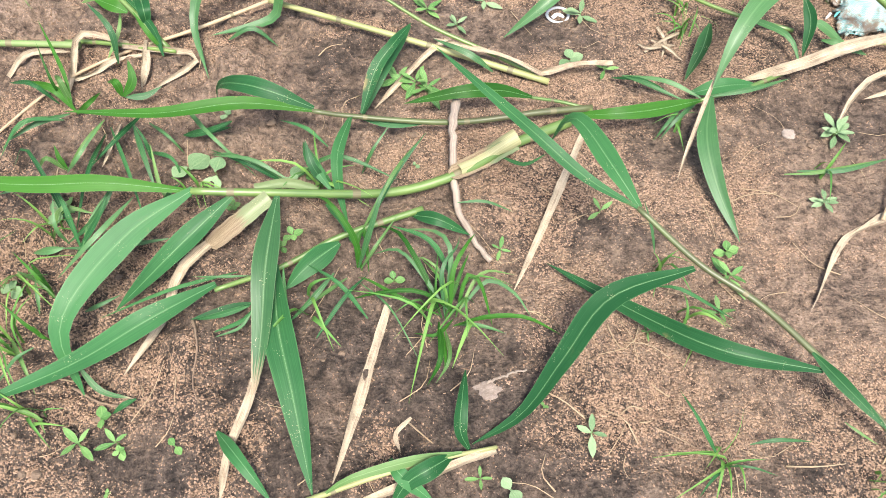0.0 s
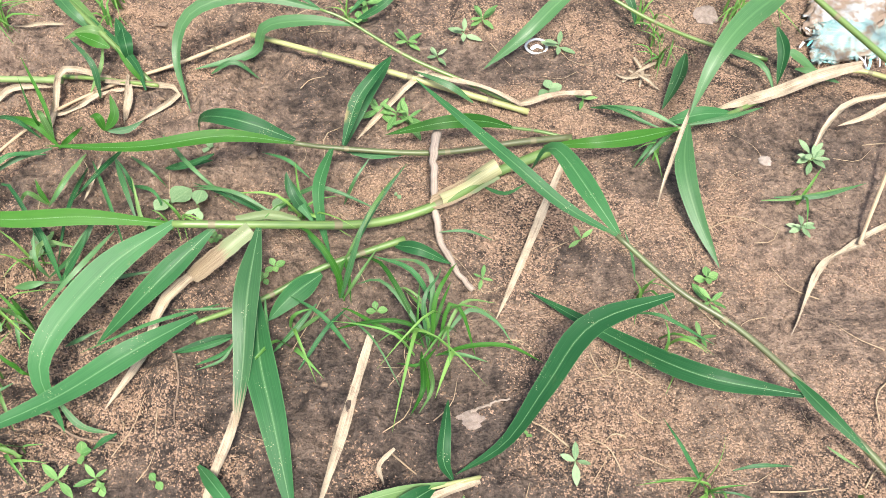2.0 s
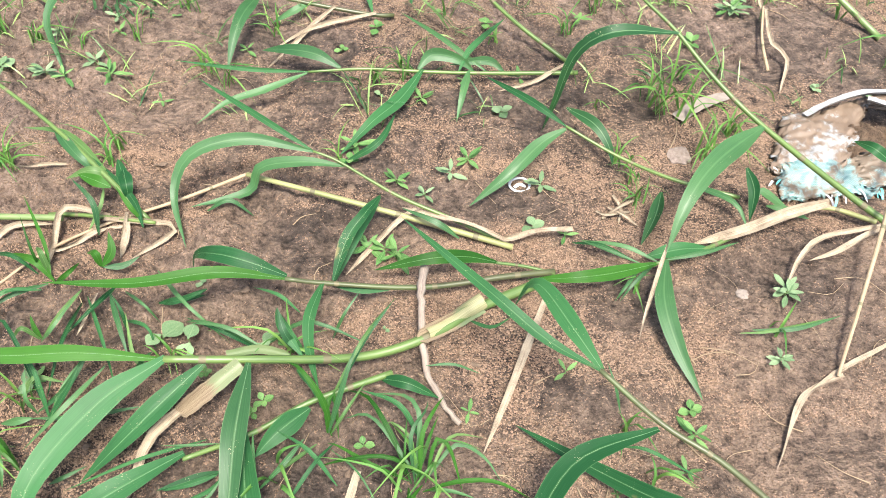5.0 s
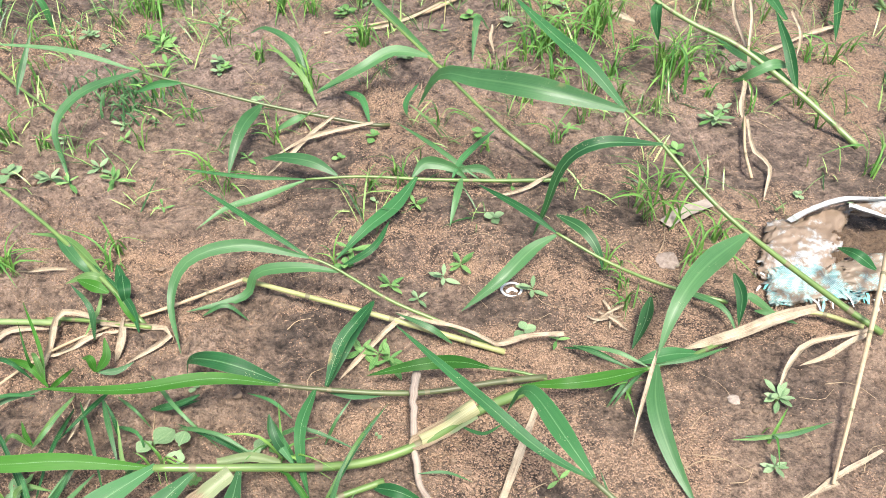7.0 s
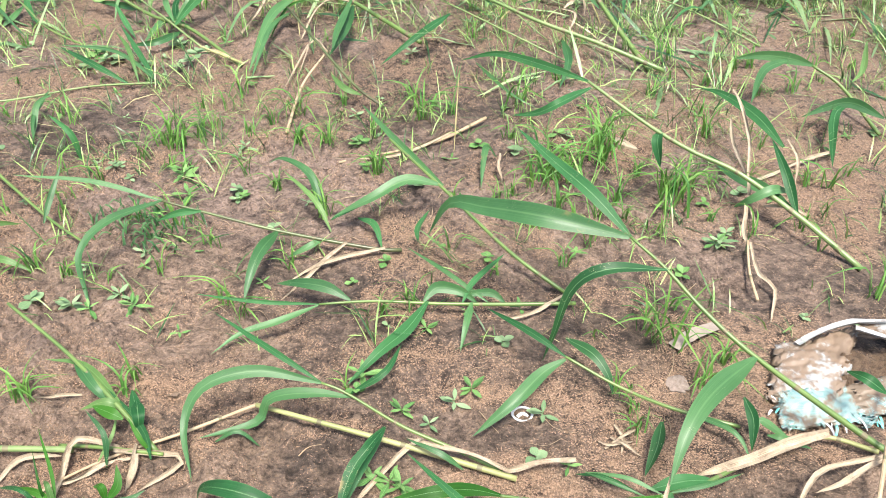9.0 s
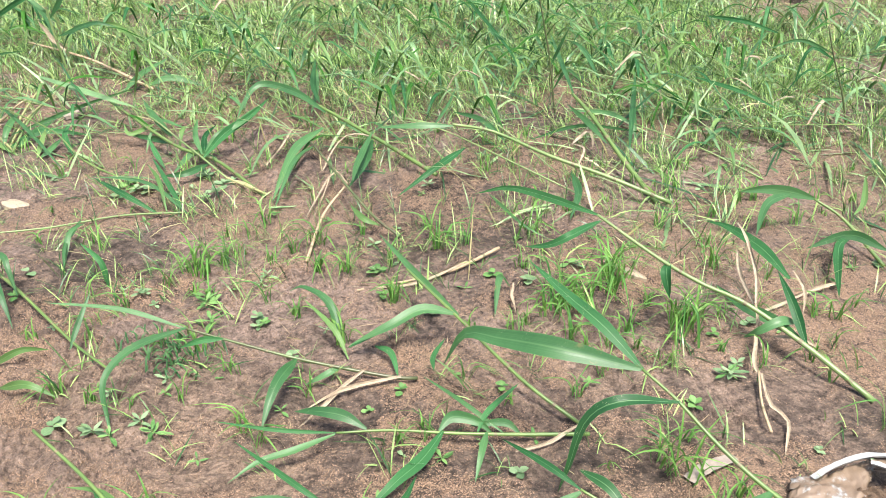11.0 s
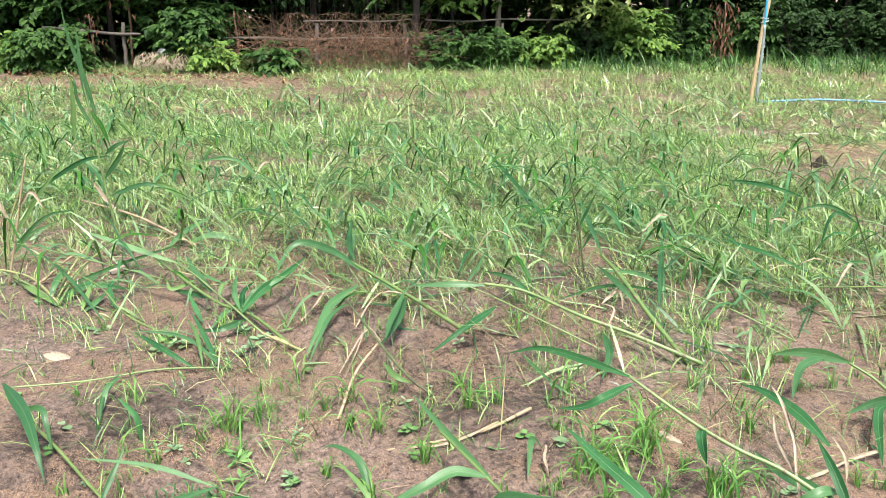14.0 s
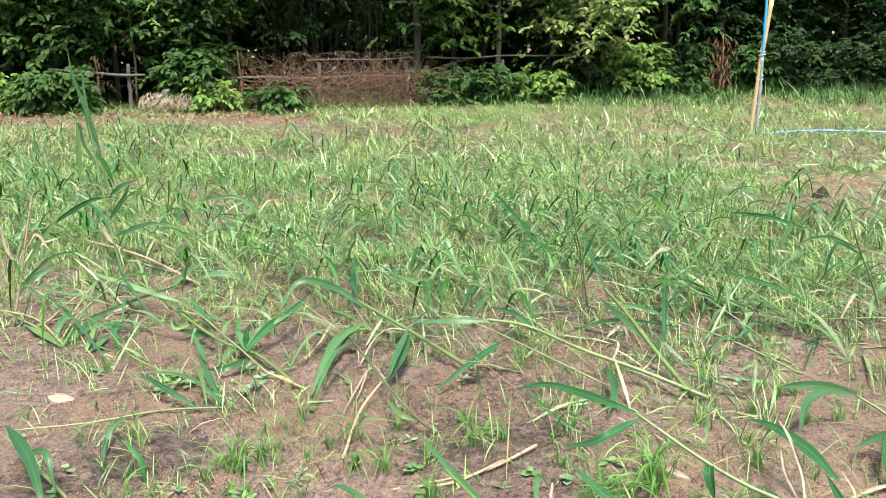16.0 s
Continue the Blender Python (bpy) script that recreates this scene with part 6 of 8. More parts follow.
def weed(x, y, n, size, kinds, label):
    r = np.random.default_rng(int(abs(x * 7919 + y * 104729) * 100) + 3)
    p = thing("weed_seedling", x, y, gz(x, y), label, "weed", "broad-leaved weed seedlings")
    tall = size * r.uniform(0.25, 0.5)
    v, f, uv, _, _, _ = tube([(0, 0, -0.004), (r.normal(0, 0.002), 0.001, tall * 0.5), (0, 0, tall)], 0.0014, 0.0009, 6, 5)
    part("stem", mesh("stem", v, f, STEM["green"], uv), p)
    turn, kind = r.uniform(0, 360), int(r.integers(len(kinds)))
    for i in range(n):
        lift = 6 + 30 * i / max(n, 3) + r.uniform(-8, 8)
        s = 0.85 * size * r.uniform(0.72, 1.1) * (1.0 - 0.35 * i / max(n, 3))
        z = tall * (0.45 + 0.55 * i / max(n - 1, 1))
        m = Matrix.Translation((0, 0, z)) @ Matrix.Rotation(radians(turn), 4, "Z") @ Matrix.Rotation(radians(lift), 4, "X") @ Matrix.Rotation(radians(r.uniform(-14, 14)), 4, "Y") @ Matrix.Diagonal((s, s, s, 1))
        part("leaf", kinds[kind], p, "", m)
        turn += 180 if i % 2 == 0 else 90 + r.uniform(-15, 15)


def lance(x, y, n, h):
    weed(x, y, n, h, LANCE, "small weed seedling with narrow light green leaves" if h < 0.045 else "young weed with pointed light green leaves on soil")


def oval(x, y, n, h):
    weed(x, y, n, h, OVAL, "tiny weed seedling with rounded green leaves" if h < 0.03 else "young weed with rounded pale green leaves on soil")


def dry_strip(width, *points):
    COUNT[0] += 1
    q = np.array([(x, y, gz(x, y) + 0.005) for x, y in points])
    o = q[0].copy()
    v, f, uv, _ = ribbon(q - o, width * 0.80, 28, "dry", 0.5, 0.22, -10, 55, COUNT[0])
    ob = new("dry_leaf_strip", mesh("dry_leaf_strip", v, f, LEAF["dry"], uv))
    ob.location = o
    tagged(ob, "long withered straw-coloured leaf lying on soil", "dead leaf", "dead leaves on the soil")


sedge(0.007, 0.573, 16, 0.150)
tuft(-0.234, 0.819, 6, 0.100)
tuft(-0.690, 0.717, 6, 0.080)
tuft(-0.717, 0.623, 9, 0.110)
tuft(-0.708, 0.510, 9, 0.120)
tuft(-0.647, 0.387, 7, 0.090)
tuft(-0.447, 0.794, 6, 0.090)
tuft(0.428, 0.325, 9, 0.090)
sedge(-0.234, 0.563, 6, 0.100)
tuft(0.431, 0.969, 4, 0.080)
tuft(0.371, 0.650, 5, 0.090)
tuft(0.407, 0.555, 4, 0.080)
tuft(0.696, 0.862, 3, 0.080)
tuft(0.669, 0.291, 4, 0.080)
tuft(-0.782, 0.560, 9, 0.120)
tuft(0.477, 1.314, 8, 0.090)
tuft(0.608, 1.498, 30, 0.170)
tuft(0.794, 2.091, 18, 0.160)
tuft(0.485, 2.213, 26, 0.160)
tuft(0.359, 2.179, 20, 0.120)
tuft(0.614, 2.350, 24, 0.140)
tuft(-0.132, 2.270, 9, 0.120)
tuft(-0.288, 2.048, 9, 0.130)
tuft(-0.455, 2.216, 9, 0.080)
tuft(-1.016, 2.240, 6, 0.120)
tuft(-0.023, 1.604, 9, 0.110)
tuft(0.083, 1.871, 6, 0.110)
tuft(0.496, 1.874, 8, 0.120)
tuft(-0.452, 1.581, 7, 0.090)
tuft(-0.360, 1.791, 6, 0.090)
mat(-0.851, 1.971, 60, 0.060)
mat(-0.747, 1.931, 50, 0.060)
tuft(-0.884, 1.274, 10, 0.100)
tuft(-0.656, 1.353, 5, 0.090)
tuft(-0.705, 1.752, 6, 0.080)
tuft(-1.053, 2.011, 5, 0.100)
tuft(-0.168, 1.315, 4, 0.070)
tuft(-0.087, 1.571, 5, 0.080)
tuft(0.750, 1.417, 10, 0.100)
tuft(0.678, 1.350, 8, 0.110)
tuft(0.490, 1.209, 9, 0.080)
tuft(1.228, 1.666, 8, 0.140)
tuft(1.316, 2.191, 7, 0.120)
tuft(-1.046, 1.762, 10, 0.110)
tuft(-0.936, 1.715, 8, 0.090)
tuft(0.342, 1.952, 8, 0.085)
tuft(0.420, 2.040, 10, 0.102)
tuft(0.462, 1.981, 10, 0.093)
tuft(0.535, 2.011, 12, 0.102)
tuft(0.603, 2.103, 12, 0.111)
tuft(0.620, 2.011, 9, 0.085)
tuft(0.794, 2.168, 12, 0.136)
tuft(0.857, 2.201, 8, 0.102)
tuft(0.603, 2.304, 9, 0.093)
tuft(0.291, 2.134, 8, 0.085)
tuft(0.236, 2.102, 7, 0.076)
tuft(0.009, 2.653, 10, 0.111)
tuft(-0.033, 2.786, 8, 0.102)
tuft(-0.529, 2.605, 8, 0.102)
tuft(-0.411, 2.446, 6, 0.085)
tuft(-0.325, 2.447, 7, 0.085)
tuft(-0.595, 2.523, 7, 0.085)
tuft(-0.768, 2.522, 6, 0.102)
tuft(-0.707, 2.604, 6, 0.085)
tuft(-0.855, 2.482, 8, 0.076)
tuft(-0.808, 2.443, 8, 0.068)
tuft(-0.139, 2.336, 6, 0.085)
tuft(-0.300, 2.100, 6, 0.102)
tuft(-0.838, 2.009, 10, 0.051)
tuft(-0.664, 1.307, 6, 0.085)
tuft(-0.870, 1.266, 8, 0.085)
tuft(0.486, 1.256, 6, 0.085)
tuft(0.707, 1.352, 6, 0.076)
tuft(1.079, 2.271, 6, 0.085)
tuft(1.456, 2.899, 8, 0.102)
tuft(0.891, 2.844, 8, 0.102)
tuft(1.136, 2.945, 8, 0.102)
tuft(1.297, 3.104, 8, 0.119)
tuft(0.536, 2.937, 8, 0.102)
tuft(1.417, 2.272, 6, 0.085)
tuft(0.005, 2.701, 18, 0.170)
tuft(-0.441, 2.638, 14, 0.140)
sedge(-0.417, 2.471, 10, 0.150)
tuft(-0.858, 2.453, 18, 0.150)
tuft(-0.923, 2.374, 9, 0.120)
tuft(-0.758, 2.539, 8, 0.140)
tuft(-0.748, 2.271, 8, 0.090)
tuft(-0.312, 2.436, 9, 0.100)
tuft(-0.141, 2.260, 9, 0.120)
tuft(0.356, 2.762, 16, 0.150)
tuft(0.622, 2.434, 26, 0.170)
tuft(0.415, 2.213, 26, 0.150)
tuft(0.805, 2.163, 22, 0.180)
tuft(1.006, 2.528, 12, 0.130)
tuft(0.231, 3.364, 10, 0.150)
tuft(-0.660, 2.766, 9, 0.140)
tuft(-1.661, 3.277, 9, 0.110)
tuft(-1.142, 2.256, 6, 0.090)
tuft(-1.231, 2.605, 5, 0.130)
tuft(-0.560, 2.279, 5, 0.120)
tuft(1.354, 3.113, 10, 0.120)
tuft(1.018, 3.213, 14, 0.130)
tuft(-0.370, 3.690, 10, 0.120)
tuft(-1.029, 3.735, 14, 0.120)
weed(-0.462, 0.836, 2, 0.050, ROUND, "seedling with round pale green leaves on soil")
weed(-0.410, 0.824, 2, 0.056, ROUND, "seedling with round pale green leaves beside a stalk")
oval(-0.675, 0.751, 3, 0.055)
oval(-0.283, 0.838, 3, 0.04)
oval(-0.676, 0.767, 3, 0.032)
oval(-0.725, 0.597, 3, 0.035)
lance(-0.510, 0.348, 4, 0.042)
lance(-0.562, 0.343, 4, 0.052)
oval(-0.540, 0.386, 3, 0.032)
oval(-0.504, 0.336, 4, 0.020)
oval(-0.517, 0.276, 4, 0.013)
oval(-0.418, 0.344, 2, 0.020)
lance(0.231, 0.365, 4, 0.042)
lance(0.056, 0.298, 5, 0.032)
oval(0.102, 0.280, 2, 0.032)
oval(0.161, 0.412, 3, 0.011)
lance(0.494, 0.642, 6, 0.060)
oval(0.501, 0.695, 5, 0.034)
lance(0.461, 0.570, 4, 0.040)
lance(0.340, 0.540, 5, 0.022)
lance(0.745, 0.941, 5, 0.055)
lance(0.689, 0.793, 5, 0.034)
lance(0.098, 0.693, 4, 0.032)
oval(-0.087, 0.634, 3, 0.026)
oval(-0.054, 0.875, 3, 0.011)
lance(0.281, 0.772, 3, 0.040)
oval(-0.265, 0.708, 4, 0.024)
oval(-0.284, 0.691, 4, 0.020)
oval(-0.251, 0.841, 3, 0.030)
oval(-0.377, 0.771, 4, 0.022)
lance(-0.057, 1.055, 6, 0.070)
lance(-0.038, 1.267, 6, 0.052)
lance(0.025, 1.225, 5, 0.036)
lance(0.083, 1.283, 5, 0.046)
lance(0.123, 1.318, 7, 0.060)
lance(0.281, 1.241, 5, 0.060)
oval(0.254, 1.122, 4, 0.034)
oval(0.209, 1.479, 4, 0.044)
lance(0.020, 1.529, 6, 0.050)
lance(-0.129, 1.355, 7, 0.060)
lance(-0.778, 1.640, 5, 0.050)
lance(-0.730, 1.591, 7, 0.070)
lance(-0.883, 1.591, 7, 0.060)
lance(-0.827, 1.565, 5, 0.050)
lance(-0.592, 1.503, 4, 0.040)
lance(0.865, 1.874, 7, 0.070)
oval(0.060, 1.884, 2, 0.024)
lance(0.745, 0.951, 6, 0.055)
lance(0.691, 0.792, 5, 0.038)
oval(-0.079, 1.539, 3, 0.022)
oval(-0.182, 1.726, 4, 0.030)
oval(-0.142, 1.315, 4, 0.036)
oval(-0.619, 1.840, 3, 0.020)
oval(-0.548, 2.135, 5, 0.040)
lance(-0.745, 2.211, 8, 0.080)
lance(-0.705, 2.103, 7, 0.070)
oval(-0.200, 2.443, 4, 0.040)
oval(0.962, 1.388, 4, 0.034)
lance(0.318, 1.098, 4, 0.040)
oval(-0.417, 0.975, 3, 0.024)
lance(-0.034, 1.042, 6, 0.060)
lance(-0.093, 1.071, 5, 0.060)
weed(-1.013, 3.260, 9, 0.061, ROSETTE, "spreading weed rosette with grey-green oval leaves")
weed(-0.905, 3.130, 9, 0.058, ROSETTE, "spreading weed rosette with grey-green oval leaves")
weed(-1.052, 3.147, 8, 0.050, ROSETTE, "spreading weed rosette with grey-green oval leaves")
weed(-0.922, 3.054, 8, 0.050, ROSETTE, "spreading weed rosette with grey-green oval leaves")
weed(-1.088, 3.046, 7, 0.043, ROSETTE, "spreading weed rosette with grey-green oval leaves")
weed(-0.958, 3.012, 7, 0.043, ROSETTE, "spreading weed rosette with grey-green oval leaves")
weed(-1.260, 3.079, 7, 0.043, ROSETTE, "spreading weed rosette with grey-green oval leaves")
weed(-0.888, 3.216, 7, 0.043, ROSETTE, "spreading weed rosette with grey-green oval leaves")
weed(-2.107, 3.553, 8, 0.043, ROSETTE, "spreading weed rosette with grey-green oval leaves")
weed(-2.042, 3.617, 7, 0.036, ROSETTE, "spreading weed rosette with grey-green oval leaves")
weed(-0.988, 2.283, 6, 0.036, ROSETTE, "spreading weed rosette with grey-green oval leaves")
weed(-0.923, 2.233, 5, 0.032, ROSETTE, "spreading weed rosette with grey-green oval leaves")
weed(-0.212, 2.445, 5, 0.036, ROSETTE, "spreading weed rosette with grey-green oval leaves")
weed(-0.564, 2.130, 6, 0.036, ROSETTE, "spreading weed rosette with grey-green oval leaves")
weed(0.905, 1.935, 6, 0.043, ROSETTE, "spreading weed rosette with grey-green oval leaves")
oval(-1.303, 3.138, 8, 0.070)
oval(-1.321, 3.051, 7, 0.060)
oval(-1.221, 3.113, 7, 0.060)
lance(0.857, 1.882, 6, 0.070)
lance(-0.777, 2.306, 6, 0.070)
oval(-0.967, 2.298, 4, 0.030)
oval(-0.572, 2.160, 6, 0.040)
oval(-0.212, 2.440, 5, 0.050)
oval(-0.181, 2.293, 5, 0.040)
lance(-0.590, 2.425, 5, 0.050)
oval(0.207, 2.456, 5, 0.050)
oval(0.321, 2.385, 5, 0.050)
oval(1.013, 2.304, 5, 0.050)
oval(-0.429, 1.970, 4, 0.040)
oval(-1.385, 2.247, 5, 0.040)
dry_strip(0.023, (-0.094, 0.584), (-0.121, 0.482), (-0.168, 0.284))
dry_strip(0.022, (0.273, 0.965), (0.204, 0.807), (0.121, 0.62))
dry_strip(0.016, (0.806, 0.765), (0.713, 0.717), (0.624, 0.58))
dry_strip(0.011, (-0.052, 0.393), (-0.076, 0.366), (-0.068, 0.335))
dry_strip(0.014, (0.916, 0.831), (0.798, 0.772), (0.718, 0.726))

# ---- litter on the soil ----
def sack_material(name, base, strand, share, clean=0.44):
    """Woven plastic tape, muddy in places."""
    m, tree, bsdf = nodes_of(name)
    uv = tree.nodes.new("ShaderNodeUVMap").outputs[0]
    weave = tree.nodes.new("ShaderNodeTexChecker")
    weave.inputs["Scale"].default_value = 74
    tree.links.new(uv, weave.inputs["Vector"])
    place = tree.nodes.new("ShaderNodeTexCoord").outputs["Object"]
    patchy = maths(tree, "ADD", maths(tree, "MULTIPLY", noise_at(tree, place, 11, 4, 0.6), 0.6), maths(tree, "MULTIPLY", noise_at(tree, place, 55, 4, 0.75), 0.4))
    col = blend(tree, maths(tree, "MULTIPLY", weave.outputs["Fac"], share), base, strand)
    col = blend(tree, ramp(tree, patchy, (clean, (0, 0, 0)), (clean + 0.07, (0.92, 0.92, 0.92))), col, (0.17, 0.115, 0.072))
    bsdf.inputs["Roughness"].default_value = 0.5
    finish(tree, bsdf, col, weave.outputs["Fac"], 0.5, 0.002)
    return m


SACK_WHITE = sack_material("sack_white", (0.35, 0.36, 0.355), (0.22, 0.235, 0.235), 0.7, 0.425)
SACK_HEM = sack_material("sack_hem", (0.44, 0.45, 0.445), (0.32, 0.335, 0.335), 0.5, 0.56)
SACK_TEAL = sack_material("sack_turquoise", (0.32, 0.38, 0.37), (0.07, 0.26, 0.245), 0.85, 0.465)
TEAL = plain_material("turquoise_tape", (0.10, 0.50, 0.47), (0.25, 0.68, 0.62), 30, 0.45, 0.1, 0.001)
WHITE_TAPE = plain_material("white_tape", (0.45, 0.46, 0.45), (0.62, 0.62, 0.61), 30, 0.45, 0.1, 0.001)
HEAP = plain_material("heap_soil", (0.040, 0.026, 0.017), (0.30, 0.20, 0.125), 48, 0.95, 1.0, 0.016)


def torn_sheet(corners, lift, material, parent, name, seed, nx=52, ny=40, ragged=0.30):
    """A crumpled sheet between four corners, with a ragged border."""
    a, b, c, d = (np.array(k, float) for k in corners)
    v, uv = [], []
    for j in range(ny + 1):
        for i in range(nx + 1):
            s, t = i / nx, j / ny
            edge = min(s, t, 1 - s, 1 - t)
            pull = ragged * math.exp(-(edge / 0.10) ** 2)
            s2 = s + (0.5 - s) * pull * max(0.0, 0.35 + 0.6 * float(bumps(s, t, 0.2, seed + 5)) + 0.35 * float(bumps(s, t, 0.06, seed + 6)) + 0.3 * float(bumps(s, t, 0.025, seed + 9)))
            t2 = t + (0.5 - t) * pull * max(0.0, 0.35 + 0.6 * float(bumps(s, t, 0.18, seed + 7)) + 0.35 * float(bumps(s, t, 0.05, seed + 8)) + 0.3 * float(bumps(s, t, 0.025, seed + 10)))
            p = (a * (1 - s2) + b * s2) * (1 - t2) + (d * (1 - s2) + c * s2) * t2
            bulge = max(0.0, math.sin(math.pi * s)) ** 0.6 * max(0.0, math.sin(math.pi * t)) ** 0.6
            crease = 0.010 * abs(float(bumps(p[0], p[1], 0.05, seed))) + 0.007 * abs(float(bumps(p[0], p[1], 0.022, seed + 1))) + 0.003 * float(bumps(p[0], p[1], 0.01, seed + 2))
            v.append((p[0], p[1], gz(p[0], p[1]) + max(0.0015, p[2] + lift * bulge + crease)))
            uv.append((s, t * ny / nx))
    f = [[j * (nx + 1) + i, j * (nx + 1) + i + 1, (j + 1) * (nx + 1) + i + 1, (j + 1) * (nx + 1) + i] for j in range(ny) for i in range(nx)]
    o = np.array(parent.location)
    ob = part(name, mesh(name, [tuple(np.array(q) - o) for q in v], f, material, uv), parent)
    solid = ob.modifiers.new("thickness", "SOLIDIFY")
    solid.thickness = 0.0012
    return ob


def build_sack():
    p = thing("torn_sack", 1.0, 1.34, 0.0, "torn white woven plastic sack with frayed turquoise edge, muddy", "sack")
    torn_sheet([(0.79, 1.27, 0.0), (0.97, 1.27, 0.01), (1.12, 1.50, 0.05), (0.88, 1.455, 0.012)], 0.022, SACK_WHITE, p, "torn_sheet", 35, ragged=0.32)
    torn_sheet([(1.08, 1.44, 0.05), (1.36, 1.39, 0.03), (1.36, 1.50, 0.07), (1.06, 1.48, 0.06)], 0.02, SACK_WHITE, p, "torn_sheet", 41)
    torn_sheet([(0.82, 1.19, 0.0), (1.05, 1.205, 0.0), (1.06, 1.325, 0.014), (0.80, 1.295, 0.014)], 0.01, SACK_TEAL, p, "printed_panel", 51, ragged=0.42)
    torn_sheet([(0.98, 1.215, 0.004), (1.28, 1.235, 0.0), (1.28, 1.37, 0.02), (0.98, 1.325, 0.02)], 0.015, SACK_TEAL, p, "printed_panel", 61, ragged=0.42)
    for k, pts in enumerate((((0.93, 1.435, 0.022), (0.985, 1.462, 0.03), (1.065, 1.475, 0.052), (1.15, 1.46, 0.07), (1.30, 1.47, 0.08)),
                             ((1.06, 1.445, 0.062), (1.12, 1.42, 0.055), (1.20, 1.385, 0.045), (1.3, 1.355, 0.035)))):
        v, f, uv, _ = ribbon(np.array(pts) - p.location, 0.034, 40, "sheath", 0.55, 0.16, 25, 20, 70 + k)
        part("folded_hem", mesh("folded_hem", v, f, SACK_HEM, uv), p)
    r = np.random.default_rng(9)
    for i in range(44):
        x = 0.80 + 0.45 * r.uniform()
        y = 1.21 + 0.04 * r.uniform() if x > 0.86 else 1.24 + 0.06 * r.uniform()
        d = np.array([r.uniform(-0.6, 0.6), -1.0 if x > 0.86 else -0.3, 0]) * r.uniform(0.02, 0.05)
        b = np.array([x, y, gz(x, y) + 0.008]) - p.location
        v, f, uv, _ = ribbon([b, b + d * 0.5 + (0, 0, 0.006), b + d + (0, 0, -0.004)], 0.0055, 5, "sheath", 0.1, 0.05, r.uniform(-30, 30), 20, i)
        part("frayed_tape", mesh("frayed_tape", v, f, TEAL if r.uniform() < 0.5 else WHITE_TAPE, uv), p)


build_sack()


def heap(name, x, y, rx, ry, h, label, category, material, seed, n=56, edge=0.7):
    v, f = [], []
    for j in range(n + 1):
        for i in range(n + 1):
            s, t = i / n * 2 - 1, j / n * 2 - 1
            d = s * s + t * t
            px, py = x + rx * s, y + ry * t
            z = h * max(0.0, 1 - d) ** edge * (0.8 + 0.3 * float(bumps(px, py, rx * 0.5, seed))) + (0.25 * h * float(bumps(px, py, rx * 0.2, seed + 1)) + 0.16 * h * float(bumps(px, py, rx * 0.085, seed + 2))) * max(0, 1 - d)
            v.append((rx * s, ry * t, z - 0.004 - 0.03 * max(0, d - 0.9)))
    f = [[j * (n + 1) + i, j * (n + 1) + i + 1, (j + 1) * (n + 1) + i + 1, (j + 1) * (n + 1) + i] for j in range(n) for i in range(n)]
    ob = new(name, mesh(name, v, f, material))
    ob.location = (x, y, gz(x, y))
    return tagged(ob, label, category)


heap("soil_heap", 1.03, 1.385, 0.085, 0.06, 0.065, "crumbly brown soil spilling from the torn sack", "soil", HEAP, 81)
heap("soil_heap", 1.14, 1.36, 0.12, 0.07, 0.06, "crumbly brown soil heaped on the torn sack", "soil", HEAP, 84)
heap("earth_clod", 3.19, 7.28, 0.085, 0.065, 0.11, "dark rough clod of earth in the grass", "clod", plain_material("dark_clod", (0.012, 0.009, 0.007), (0.06, 0.042, 0.03), 25, 0.9, 0.9, 0.02), 87, 24, 0.45)


def plastic_ring():
    bm = bmesh.new()
    n, m = 40, 8
    rings = []
    for i in range(n):
        a = i / n * 2 * math.pi
        row = []
        for j in range(m):
            b = j / m * 2 * math.pi
            rad = 0.0225 + 0.0032 * math.cos(b)
            row.append(bm.verts.new((rad * math.cos(a), rad * math.sin(a) * 0.92, 0.004 + 0.0026 * math.sin(b) + 0.001 * math.sin(2 * a))))
        rings.append(row)
    for i in range(n):
        for j in range(m):
            bm.faces.new((rings[i][j], rings[(i + 1) % n][j], rings[(i + 1) % n][(j + 1) % m], rings[i][(j + 1) % m]))
    me = bpy.data.meshes.new("plastic_ring")
    bm.to_mesh(me)
    bm.free()
    me.polygons.foreach_set("use_smooth", [True] * len(me.polygons))
    me.materials.append(WHITE_TAPE)
    p = new("plastic_ring", me)
    p.location = (0.237, 1.255, gz(0.237, 1.255))
    tagged(p, "white plastic bottle ring half sunk in soil", "ring")
    v, f, uv, _ = ribbon([(-0.012, -0.008, 0.004), (0.0, 0.0, 0.006), (0.013, -0.006, 0.004)], 0.009, 6, "sheath", 0.1, 0.1, 0, 0, 4)
    part("torn_flap", mesh("torn_flap", v, f, WHITE_TAPE, uv), p)


plastic_ring()


